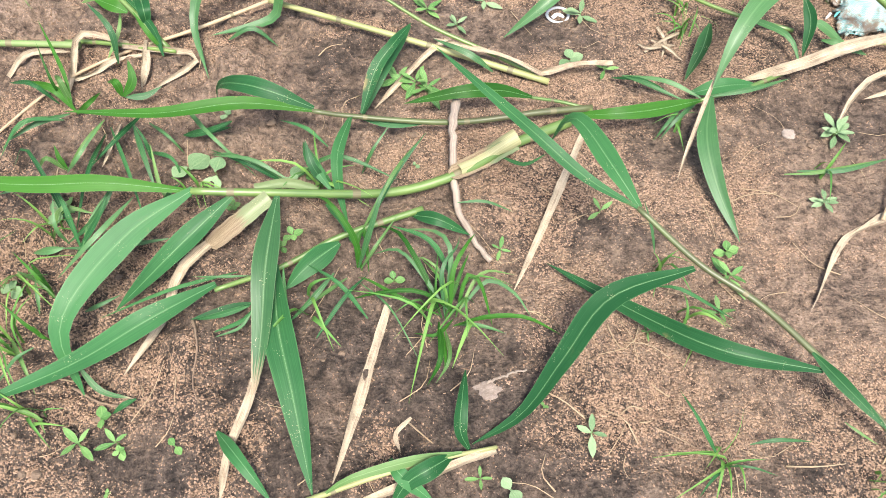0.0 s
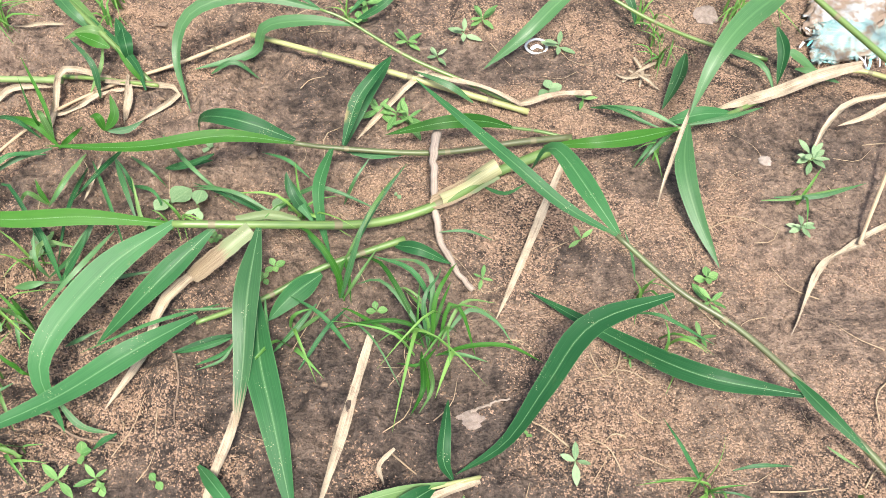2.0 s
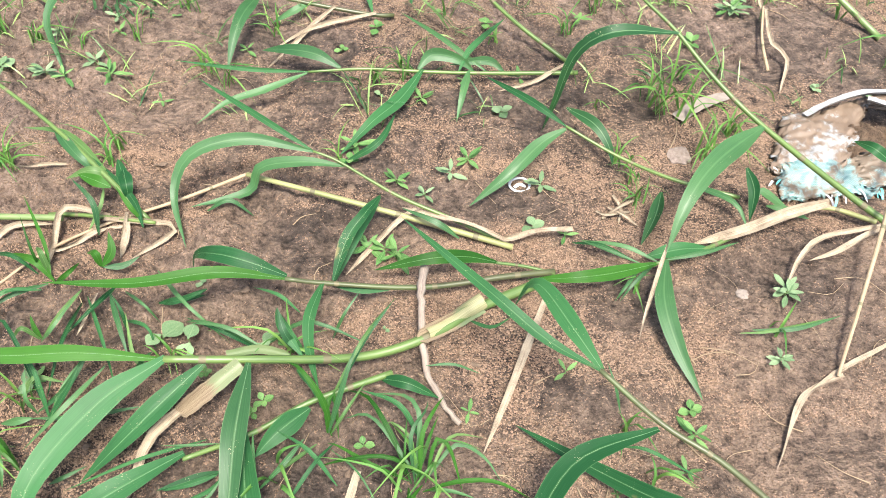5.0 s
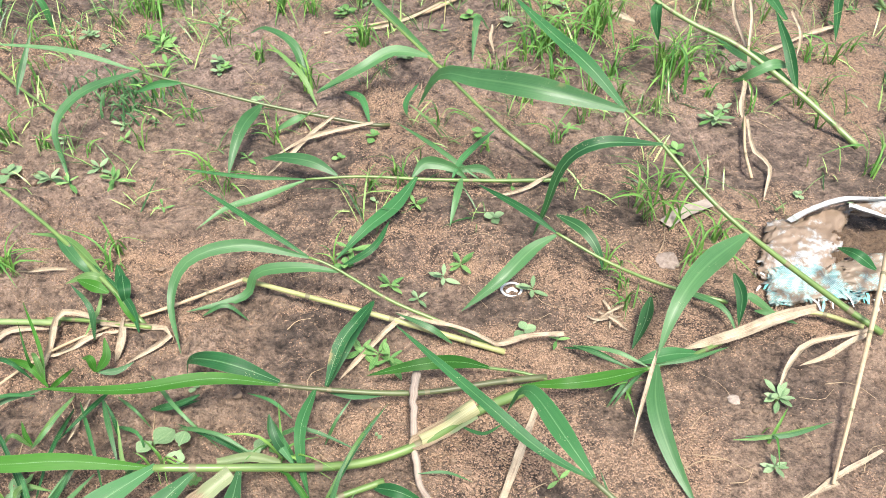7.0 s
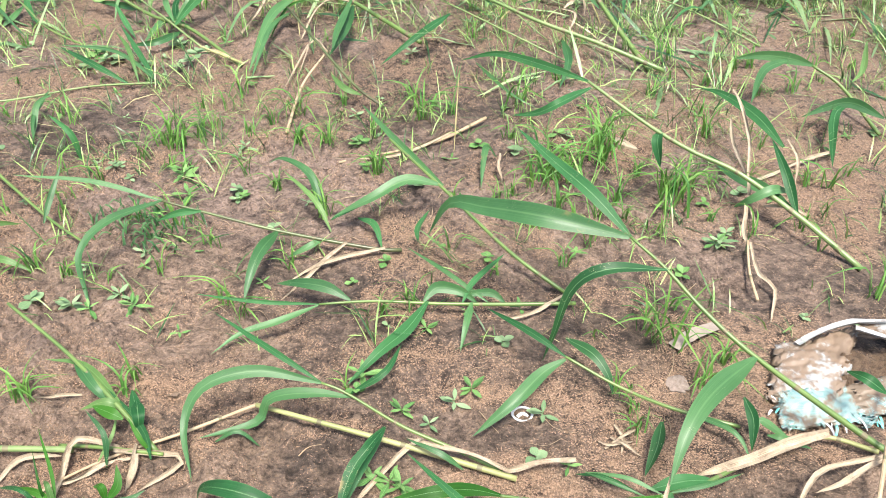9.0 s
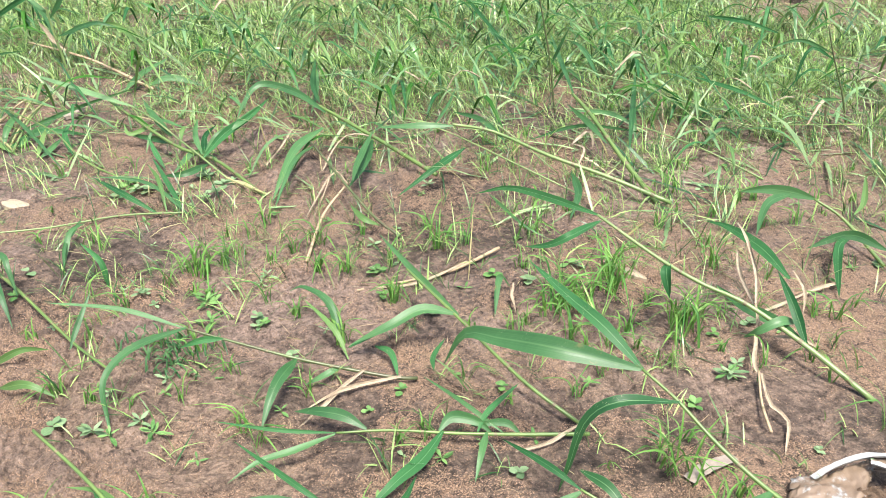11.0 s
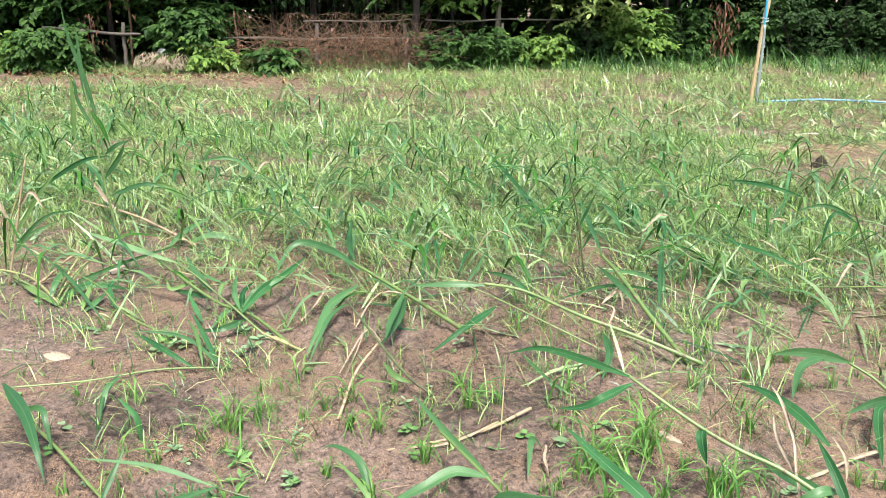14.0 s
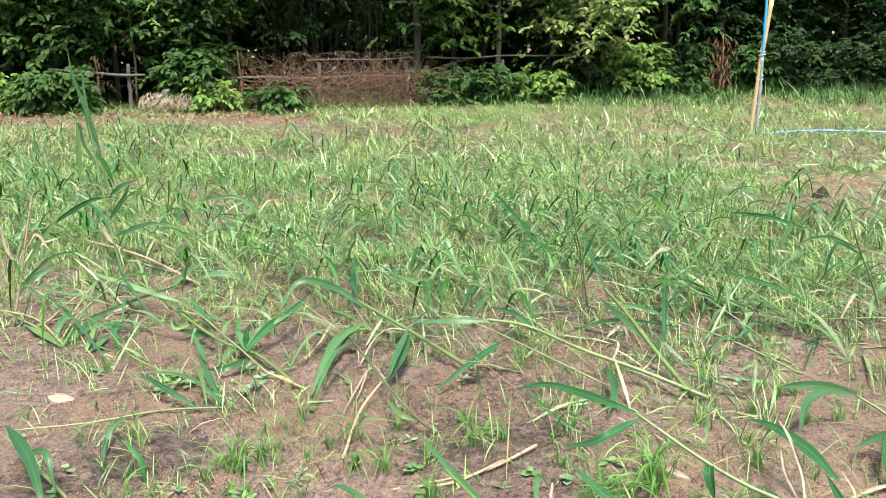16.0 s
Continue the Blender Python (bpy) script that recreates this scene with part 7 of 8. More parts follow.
def flake(name, x, y, rx, ry, thick, label, category, material, seed, tilt=4):
    """A thin irregular piece lying on the ground."""
    r = np.random.default_rng(seed)
    n = 22
    rim = [(rx * math.cos(i / n * 6.283) * (0.75 + 0.4 * r.uniform()), ry * math.sin(i / n * 6.283) * (0.75 + 0.4 * r.uniform())) for i in range(n)]
    v = [(0, 0, thick * 1.1)] + [(a * 0.6, b * 0.6, thick * r.uniform(0.9, 1.3)) for a, b in rim] + [(a, b, thick * r.uniform(0.5, 0.9)) for a, b in rim] + [(a * 0.96, b * 0.96, -0.003) for a, b in rim]
    f = [[0, 1 + i, 1 + (i + 1) % n] for i in range(n)]
    for k in (0, 1):
        f += [[1 + k * n + i, 1 + (k + 1) * n + i, 1 + (k + 1) * n + (i + 1) % n, 1 + k * n + (i + 1) % n] for i in range(n)]
    ob = new(name, mesh(name, v, f, material, smooth=False))
    ob.location = (x, y, gz(x, y) + 0.001)
    ob.rotation_euler = (radians(r.uniform(-tilt, tilt)), radians(r.uniform(-tilt, tilt)), radians(r.uniform(0, 360)))
    return tagged(ob, label, category)


GREY = plain_material("grey_crust", (0.14, 0.105, 0.085), (0.32, 0.26, 0.215), 120, 0.85, 0.8, 0.003)
PALE = plain_material("pale_stone", (0.20, 0.165, 0.135), (0.34, 0.29, 0.245), 60, 0.8, 0.4, 0.002)
heap("dried_crust", 0.075, 0.432, 0.036, 0.028, 0.008, "flaking grey crust of dried mud", "mud", GREY, 3, 30)
flake("pale_pebble", 0.663, 0.953, 0.012, 0.013, 0.005, "small pale pebble half sunk in soil", "pebble", PALE, 4)
flake("flat_stone", 0.612, 1.344, 0.03, 0.028, 0.007, "flat grey stone lying on soil", "stone", GREY, 5)
flake("pale_pebble", 0.87, 0.66, 0.008, 0.007, 0.004, "small pale pebble on soil", "pebble", PALE, 6)
flake("dead_leaf", -1.713, 2.956, 0.075, 0.05, 0.02, "curled pale brown dead leaf on soil", "dead leaf", LEAF["dry"], 8, 14)
flake("dead_leaf", -1.898, 4.039, 0.07, 0.05, 0.02, "curled pale grey dead leaf on soil", "dead leaf", PALE, 11, 14)
flake("dead_leaf", 0.70, 2.45, 0.05, 0.03, 0.012, "curled brown dead leaf on soil", "dead leaf", LEAF["dry"], 9, 14)

BARK = straw_material("weathered_twig", (0.15, 0.115, 0.09), (0.38, 0.315, 0.255), 0.85, 90)


def twig(name, label, r0, r1, pts, sides=9, n=26, wobble=0.0012, seed=1, material=None):
    q = np.array([(x, y, gz(x, y) + z) for x, y, z in pts])
    o = q[0].copy()
    v, f, uv, _, _, _ = tube(q - o, r0, r1, sides, n, wobble, seed)
    ob = new(name, mesh(name, v, f, material or BARK, uv))
    ob.location = o
    return tagged(ob, label, "twig")


twig("dead_twig", "weathered grey-brown dead twig lying over grass stalks", 0.0085, 0.005, [(0.022, 0.975, 0.055), (0.015, 0.93, 0.06), (0.016, 0.865, 0.045), (0.022, 0.775, 0.018), (0.045, 0.72, 0.012), (0.082, 0.672, 0.007)], seed=12)
v, f, uv, _ = ribbon([(0, 0, 0.0), (0.06, 0.04, 0.006), (0.14, 0.078, 0.004)], 0.04, 16, "sheath", 0.1, 0.05, 8, 0, 13)
husk = new("dry_husk", mesh("dry_husk", v, f, PALE, uv))
husk.location = (0.632, 1.459, gz(0.632, 1.459) + 0.008)
tagged(husk, "flat pale piece of dry husk on soil", "husk")
twig("dead_twig", "thin brown root lying on soil", 0.0022, 0.0012, [(-0.42, 0.56, 0.004), (-0.40, 0.50, 0.012), (-0.405, 0.45, 0.006), (-0.39, 0.41, 0.002)], seed=14, wobble=0.0004, material=CLOD)
twig("dead_twig", "thin brown curved root lying on soil", 0.0026, 0.0014, [(-0.60, 0.44, 0.01), (-0.55, 0.415, 0.008), (-0.48, 0.405, 0.004)], seed=15, wobble=0.0004, material=CLOD)
twig("dead_twig", "thin dry stick lying on soil", 0.0025, 0.0015, [(0.07, 0.45, 0.004), (0.11, 0.465, 0.006), (0.135, 0.47, 0.003)], seed=16)


def build_straws(count, seed):
    """Bits of dead stem and root strewn about."""
    r = np.random.default_rng(seed)
    vs, fs, us, k = [], [], [], 0
    for i in range(count):
        y = 0.25 + 5.5 * r.uniform() ** 1.4
        x = r.uniform(-1, 1) * (0.8 + 0.5 * y)
        a, size = r.uniform(0, 6.28), r.uniform(0.02, 0.11)
        d = np.array([math.cos(a), math.sin(a)]) * size
        bend = np.array([-d[1], d[0]]) * r.uniform(-0.25, 0.25)
        pts = [(x, y), (x + d[0] / 2 + bend[0], y + d[1] / 2 + bend[1]), (x + d[0], y + d[1])]
        rad = r.uniform(0.0006, 0.0017)
        v, f, uv, _, _, _ = tube([(a2, b2, gz(a2, b2) + rad * 0.8 + (0.004 if j == 1 else 0)) for j, (a2, b2) in enumerate(pts)], rad, rad * 0.5, 4, 6)
        vs.append(v)
        fs += [[q + k for q in g] for g in f]
        us.append(uv)
        k += len(v)
    tagged(new("straw_litter", mesh("straw_litter", np.vstack(vs), fs, STEM["dry"], np.vstack(us))), "bits of dry straw and root strewn on soil", "litter", kind="stuff")


build_straws(520, 77)

# ---- stake, pipe and hose ----
BAMBOO = straw_material("stake_wood", (0.36, 0.25, 0.12), (0.56, 0.43, 0.25), 0.6, 50)
PIPE = plain_material("blue_pipe", (0.03, 0.28, 0.50), (0.06, 0.40, 0.62), 12, 0.35, 0.1, 0.001)
SLEEVE = plain_material("grey_wrapping", (0.16, 0.21, 0.20), (0.30, 0.36, 0.34), 14, 0.5, 0.15, 0.001)
HOSE = plain_material("faded_blue_hose", (0.08, 0.25, 0.42), (0.20, 0.38, 0.52), 10, 0.45, 0.15, 0.001)
STRING = plain_material("white_string", (0.40, 0.46, 0.46), (0.56, 0.60, 0.60), 50, 0.7, 0.3, 0.001)


def build_standpipe(x, y):
    p = thing("wooden_stake", x, y, gz(x, y), "pale wooden stake driven into the field", "stake")
    v, f, uv, _, _, _ = tube([(-0.065, -0.06, -0.1), (-0.02, -0.04, 0.9), (0.075, 0, 1.86)], 0.027, 0.032, 7, 16, 0.0018, 2)
    part("stake", mesh("stake", v, f, BAMBOO, uv), p)
    for k, z in enumerate((0.42, 0.63, 0.78, 1.12)):
        pts = []
        for i in range(19):
            a = i / 18 * 4 * math.pi
            pts.append((-0.005 + 0.01 * z + 0.05 * math.cos(a), -0.02 + 0.05 * math.sin(a), z + 0.035 * i / 18 + 0.02 * math.sin(a * 0.5 + k)))
        v, f, uv, _, _, _ = tube(pts, 0.006, 0.006, 5, 40)
        part("string_tie", mesh("string_tie", v, f, STRING, uv), p, "white string wound round the stake")
    h = thing("water_pipe", x, y - 0.055, gz(x, y), "blue plastic water pipe tied to the stake", "pipe")
    v, f, uv, _, _, _ = tube([(0.02, 0.02, 0.02), (0.015, 0.01, 0.6), (0.0, 0, 1.2), (-0.02, 0, 2.35)], 0.018, 0.018, 10, 24)
    part("riser", mesh("riser", v, f, PIPE, uv), h)
    v, f, uv, _, _, _ = tube([(0.016, -0.004, 0.02), (0.014, -0.004, 0.4), (0.010, -0.004, 0.75), (0.004, -0.004, 1.08)], 0.021, 0.021, 10, 18)
    part("sleeve", mesh("sleeve", v, f, SLEEVE, uv), h, "pale wrapping on the lower pipe")
    v, f, uv, _, _, _ = tube([(0.015, 0, 0.05), (0.06, 0, 0.015), (0.4, 0.02, 0.03), (0.9, 0.05, 0.05), (1.5, 0.02, 0.04), (2.2, -0.05, 0.03), (4.2, -0.1, 0.02)], 0.016, 0.016, 8, 60)
    part("hose", mesh("hose", v, f, HOSE, uv), h, "faded blue hose along the ground")


build_standpipe(4.085, 11.80)

# ---- the weedy field ----
def green_share(x, y):
    """How thickly the field is grown at a place, 0 to 1."""
    x, y = np.asarray(x, float), np.asarray(y, float)
    m = (0.12 + 0.88 * np.clip((y - 3.0 - 0.5 * np.clip(-x, -1.2, 2.0)) / 1.8, 0, 1)) * np.clip((y - 2.0) / 0.4, 0, 1) * (0.62 + 0.5 * bumps(x, y, 0.7, 41) + 0.4 * bumps(x, y, 0.25, 42))
    m = m - 0.95 * np.exp(-((x - 4.2) / 2.0) ** 2 - ((y - 7.65 - 0.12 * x) / 0.55) ** 2) - 0.9 * np.exp(-((x - 3.0) / 0.45) ** 2 - ((y - 6.8) / 0.35) ** 2)
    m = m - 0.8 * np.clip((-x - 2.5) / 1.5, 0, 1) * np.exp(-((y - 13.4) / 0.9) ** 2)
    return np.clip(m, 0, 1)


def field_blades(name, label, count, x0, x1, y0, y1, lo, hi, wide, lean, seed, material, bends=4, places=None, per=1, sag=1.7):
    """Many bent grass blades in one mesh, a few quads a blade, some from one root."""
    r = np.random.default_rng(seed)
    n0 = int(count / per * 2.9)
    y = y0 + (y1 - y0) * r.uniform(0, 1, n0)
    x = x0 + (x1 - x0) * r.uniform(0, 1, n0)
    keep = (r.uniform(0, 1, n0) < green_share(x, y)) & (np.abs(x) < (1.2 + 0.62 * y) * (1 + 0.8 * r.uniform(0, 1, n0) ** 3))
    x, y = (x[keep][:count // per], y[keep][:count // per]) if places is None else places
    vigour = np.repeat(r.uniform(0.6, 1.3, len(x)), per)
    x = np.repeat(x, per)
    y = np.repeat(y, per)
    n = len(x)
    size = r.uniform(lo, hi, n) * (0.7 + 0.6 * r.uniform(0, 1, n)) * vigour
    x, y = x + r.normal(0, 0.012, n) * (per > 1), y + r.normal(0, 0.012, n) * (per > 1)
    w = (0.25 * size + 0.75 * (lo + hi) / 2) * wide * r.uniform(0.6, 1.3, n)
    a = r.uniform(0, 2 * math.pi, n)
    lean_d = np.stack([np.cos(a), np.sin(a)], -1) + np.array([-0.45, 0.15])
    tilt = np.clip(r.normal(lean, 0.3, n), 0.08, 1.35)
    droop = r.uniform(0.1, sag, n)
    side_a = np.arctan2(lean_d[:, 1], lean_d[:, 0]) + math.pi / 2 + r.normal(0, 0.5, n)
    side = np.stack([np.cos(side_a), np.sin(side_a), r.normal(0, 0.25, n)], -1)
    d = lean_d / (np.linalg.norm(lean_d, axis=1)[:, None] + 1e-6)
    q = {4: np.array([0, 0.3, 0.6, 0.85, 1.0]), 3: np.array([0, 0.36, 0.72, 1.0]), 2: np.array([0, 0.5, 1.0])}[bends]
    prof = {4: np.array([0.45, 1.0, 0.85, 0.45, 0.04]), 3: np.array([0.5, 1.0, 0.7, 0.04]), 2: np.array([0.6, 1.0, 0.05])}[bends]
    c = np.zeros((n, bends + 1, 3))
    for i in range(1, bends + 1):
        ang = tilt + droop * q[i]
        step = size * (q[i] - q[i - 1])
        c[:, i, :2] = c[:, i - 1, :2] + d * (np.sin(ang) * step)[:, None]
        c[:, i, 2] = np.maximum(c[:, i - 1, 2] + np.cos(ang) * step, 0.004)
    c[:, :, 0] += x[:, None]
    c[:, :, 1] += y[:, None]
    c[:, :, 2] += ground_z(x, y)[:, None]
    off = side[:, None, :] * (prof[None, :] * w[:, None] / 2)[:, :, None]
    v = np.stack([c - off, c + off], 2).reshape(-1, 3)
    o = (np.arange(n) * 2 * (bends + 1))[:, None, None]
    f = (np.array([[2 * i, 2 * i + 1, 2 * i + 3, 2 * i + 2] for i in range(bends)])[None] + o).reshape(-1, 4)
    uv = np.tile(np.stack([np.tile([0, 1.0], bends + 1), np.repeat(q, 2)], -1), (n, 1))
    tagged(new(name, mesh(name, v, f, material, uv)), label, "grass", kind="stuff")


field_blades("field_grass", "thin green grass blades growing in tufts over the field", 34000, -4.2, 5.0, 2.2, 5.2, 0.06, 0.17, 0.030, 0.38, 61, FIELD, 3, per=7, sag=1.3)
field_blades("field_grass", "short green grass blades covering the weedy field", 110000, -7, 9, 5.0, 8.8, 0.06, 0.18, 0.040, 0.45, 161, FIELD, 2, per=5)
field_blades("field_grass", "green grass blades growing densely across the field", 150000, -14, 16, 7.8, 20.3, 0.09, 0.23, 0.048, 0.75, 62, FIELD, 2, per=4)
field_blades("field_grass", "broad arching pale green blades of fallen field grass", 8000, -8, 10, 2.9, 9.5, 0.16, 0.40, 0.050, 1.15, 63, FIELD_BROAD, 4, per=2, sag=1.9)
field_blades("field_grass", "broad drooping green blades further across the field", 7500, -10, 13, 9.0, 17.0, 0.18, 0.36, 0.042, 1.1, 163, FIELD_BROAD, 3, per=2, sag=1.9)
field_blades("field_straw", "pale straw-coloured blades among the green grass", 16000, -10, 12, 2.4, 18.0, 0.10, 0.34, 0.026, 1.1, 64, FIELD_DRY)
field_blades("edge_grass", "tall green grass along the edge of the trees", 9000, -3.5, 14, 15.8, 20.5, 0.20, 0.46, 0.05, 0.4, 65, SHADED_EDGE, 2)


def straw_places(count, seed):
    r = np.random.default_rng(seed)
    x = 4.1 + 1.7 * r.normal(0, 1, count)
    return x, 7.65 + 0.12 * x + 0.42 * r.normal(0, 1, count)


field_blades("field_straw", "thin layer of pale dry straw on bare earth", 0, 0, 1, 0, 1, 0.06, 0.2, 0.05, 1.35, 164, FIELD_DRY, 3, straw_places(3600, 165))


def random_plant(r, label):
    """A lodged grass plant with its root at the origin, leaning along +x."""
    p = fallen_grass(label)
    size = r.uniform(0.55, 1.0)
    rise = r.uniform(0.06, 0.36) * size
    bow = r.uniform(-0.12, 0.12) * size
    ORIGIN[p] = np.array([0.0, 0.0, 0.0])
    spine = [(0, 0, 0.0), (size * 0.33, bow * 0.6, rise * 0.30 + 0.01), (size * 0.68, bow, rise * 0.68), (size, bow * 0.8, rise)]
    c, _ = curve_through(spine, 30)
    stalk(p, str(r.choice(["green", "green", "palegreen", "palegreen"])), r.uniform(0.004, 0.007), 0.0025, *spine, joints=False)
    for i in range(int(r.integers(7, 10))):
        q = 0.18 + 0.78 * (i + r.uniform(0, 0.6)) / 9
        b = c[int(q * 29)]
        a = (1 if i % 2 else -1) * r.uniform(15, 75) + (180 if r.uniform() < 0.12 else 0)
        d = np.array([math.cos(radians(a)), math.sin(radians(a)), 0])
        n = size * r.uniform(0.28, 0.52)
        up = r.uniform(0.1, 0.55)
        tip = b + d * n * 0.85 + (0, 0, n * (up - r.uniform(0.5, 1.3)))
        tip[2] = max(tip[2], 0.006)
        mid = b + d * n * 0.5 + (0, 0, n * up * 0.55)
        mid[2] = max(mid[2], 0.012)
        kind = str(r.choice(["sunny", "sunny", "vivid", "mid", "light", "sunny", "fresh", "dry"]))
        blade(p, kind, r.uniform(0.014, 0.027) * (0.6 if kind == "dry" else 1.0), b, mid, tip, rib=False, face_view=False)
    e = c[-1]
    blade(p, "sunny", 0.014, e, e + (size * 0.16, r.normal(0, 0.03), 0.06), e + (size * 0.34, r.normal(0, 0.06), r.uniform(-0.02, 0.08)), rib=False, face_view=False)
    return p


def plant_field():
    r = np.random.default_rng(17)
    labels = ["lodged grass plant with long green leaves", "leaning pale green grass plant with drooping leaves", "fallen grass plant with broad green blades and straw",
              "lodged grass plant half hidden by weeds"]
    kinds = [random_plant(r, labels[i % 4]) for i in range(9)]
    made = 0
    for i in range(4000):
        y = 2.9 + 9.5 * r.uniform() ** 1.35
        x = r.uniform(-1, 1) * (0.9 + 0.56 * y)
        if r.uniform() > float(green_share(x, y)) * 1.1 or y < 3.7:
            continue
        turn = 155 + r.normal(0, 42) if r.uniform() < 0.75 else r.uniform(0, 360)
        s = r.uniform(0.75, 1.25)
        m = Matrix.LocRotScale((x, y, gz(x, y)), Euler((0, 0, radians(turn))), (s, s, s * r.uniform(0.7, 1.3)))
        if made < len(kinds):
            kinds[made].matrix_basis = m
        else:
            copy = copy_thing(kinds[made % len(kinds)], m @ Matrix.Diagonal((1 / kinds[made % len(kinds)].scale[0], 1 / kinds[made % len(kinds)].scale[1], 1 / kinds[made % len(kinds)].scale[2], 1)))
        made += 1
        if made >= 215:
            break


plant_field()


def slender_plant(r, label):
    """A thin lodged grass stem along +x with a few narrow leaves, its tip lifted."""
    p = fallen_grass(label)
    ORIGIN[p] = np.array([0.0, 0.0, 0.0])
    size, bow, rise = r.uniform(0.8, 1.3), r.uniform(-0.14, 0.14), r.uniform(0.20, 0.46)
    spine = [(0, 0, 0.0), (size * 0.3, bow * 0.6, rise * 0.35 + 0.03), (size * 0.68, bow, rise * 0.8), (size, bow * 0.7, rise)]
    c, _ = curve_through(spine, 30)
    stalk(p, str(r.choice(["green", "palegreen", "palegreen"])), 0.0052, 0.0022, *spine, joints=False)
    for i in range(4):
        b = c[int((0.30 + 0.20 * i + r.uniform(0, 0.08)) * 29)]
        a = (1 if i % 2 else -1) * r.uniform(12, 50)
        d = np.array([math.cos(radians(a)), math.sin(radians(a)), 0])
        n = r.uniform(0.26, 0.44)
        mid = b + d * n * 0.5 + (0, 0, n * r.uniform(0.1, 0.3))
        tip = b + d * n * 0.95 + (0, 0, n * r.uniform(-0.45, 0.12))
        tip[2] = max(tip[2], 0.006)
        blade(p, str(r.choice(["fresh", "light", "mid", "vivid"])), r.uniform(0.015, 0.026), b, mid, tip, rib=False, face_view=False)
    return p


def plant_slender(count):
    """Thin stems laid over the grass by the wind, most of them the same way."""
    r = np.random.default_rng(91)
    kinds = [slender_plant(r, "thin lodged grass stem with narrow leaves over weeds") for i in range(8)]
    for k in range(count):
        while True:
            y = 3.2 + 5.3 * r.uniform() ** 1.2
            x = (r.uniform(-0.7, 1.0)) * (0.7 + 0.56 * y)
            if r.uniform() < float(green_share(x, y)) * 1.2:
                break
        turn = 148 + r.normal(0, 22) if r.uniform() < 0.75 else r.uniform(0, 180)
        m = pose(x, y, gz(x, y), 0, 0, turn)
        if k < len(kinds):
            kinds[k].matrix_basis = m
        else:
            copy_thing(kinds[k % len(kinds)], m)


plant_slender(90)


def scatter_weeds():
    """Seedlings and tufts between the fallen plants, further off."""
    r = np.random.default_rng(23)
    for i in range(300):
        y = 1.5 + 3.6 * r.uniform() ** 0.9
        x = r.uniform(-1, 1) * (0.55 + 0.55 * y)
        k = r.uniform()
        if k < 0.45:
            tuft(x, y, int(r.integers(3, 9)), r.uniform(0.05, 0.12))
        elif k < 0.72:
            lance(x, y, int(r.integers(4, 7)), r.uniform(0.025, 0.055))
        else:
            oval(x, y, int(r.integers(3, 6)), r.uniform(0.018, 0.045))


scatter_weeds()


def seedling_places(count, per, spread, seed):
    r = np.random.default_rng(seed)
    y = 1.45 + 4.6 * r.uniform(0, 1, count)
    x = r.uniform(-1, 1, count) * (0.55 + 0.58 * y)
    n = np.repeat(np.arange(count), per)
    return x[n] + r.normal(0, spread, len(n)), y[n] + r.normal(0, spread, len(n))


field_blades("grass_seedlings", "scattered thin green grass seedlings on the soil", 0, 0, 1, 0, 1, 0.05, 0.12, 0.05, 0.5, 66, FIELD, 4, seedling_places(420, 7, 0.016, 67))
field_blades("dead_grass_bits", "short bits of dead grass lying on the soil", 0, 0, 1, 0, 1, 0.03, 0.08, 0.03, 1.45, 68, FIELD_DRY, 4, seedling_places(80, 4, 0.06, 69))

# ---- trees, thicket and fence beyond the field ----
# T_DARK and T_LIGHT also carry shade and sunlight in their leaf colour.
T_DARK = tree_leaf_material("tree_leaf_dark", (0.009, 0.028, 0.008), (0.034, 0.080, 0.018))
T_MID = tree_leaf_material("tree_leaf", (0.014, 0.044, 0.011), (0.070, 0.152, 0.032))
T_LIGHT = tree_leaf_material("tree_leaf_light", (0.05, 0.125, 0.024), (0.19, 0.31, 0.065))
T_YELLOW = tree_leaf_material("tree_leaf_yellowish", (0.11, 0.185, 0.042), (0.29, 0.37, 0.125))
T_DEAD = tree_leaf_material("tree_leaf_dead", (0.055, 0.026, 0.018), (0.24, 0.12, 0.072), 0.1, 0.7)
T_BARK = plain_material("bark", (0.018, 0.014, 0.011), (0.065, 0.05, 0.038), 14, 0.9, 0.9, 0.02)
T_PALEBARK = plain_material("bark_pale", (0.10, 0.085, 0.06), (0.24, 0.21, 0.16), 14, 0.9, 0.7, 0.015)
RAIL = plain_material("weathered_rail", (0.06, 0.052, 0.043), (0.16, 0.142, 0.122), 20, 0.85, 0.6, 0.006)
TWIGS = plain_material("brown_twigs", (0.055, 0.033, 0.021), (0.25, 0.155, 0.092), 18, 0.9, 0.4, 0.004)


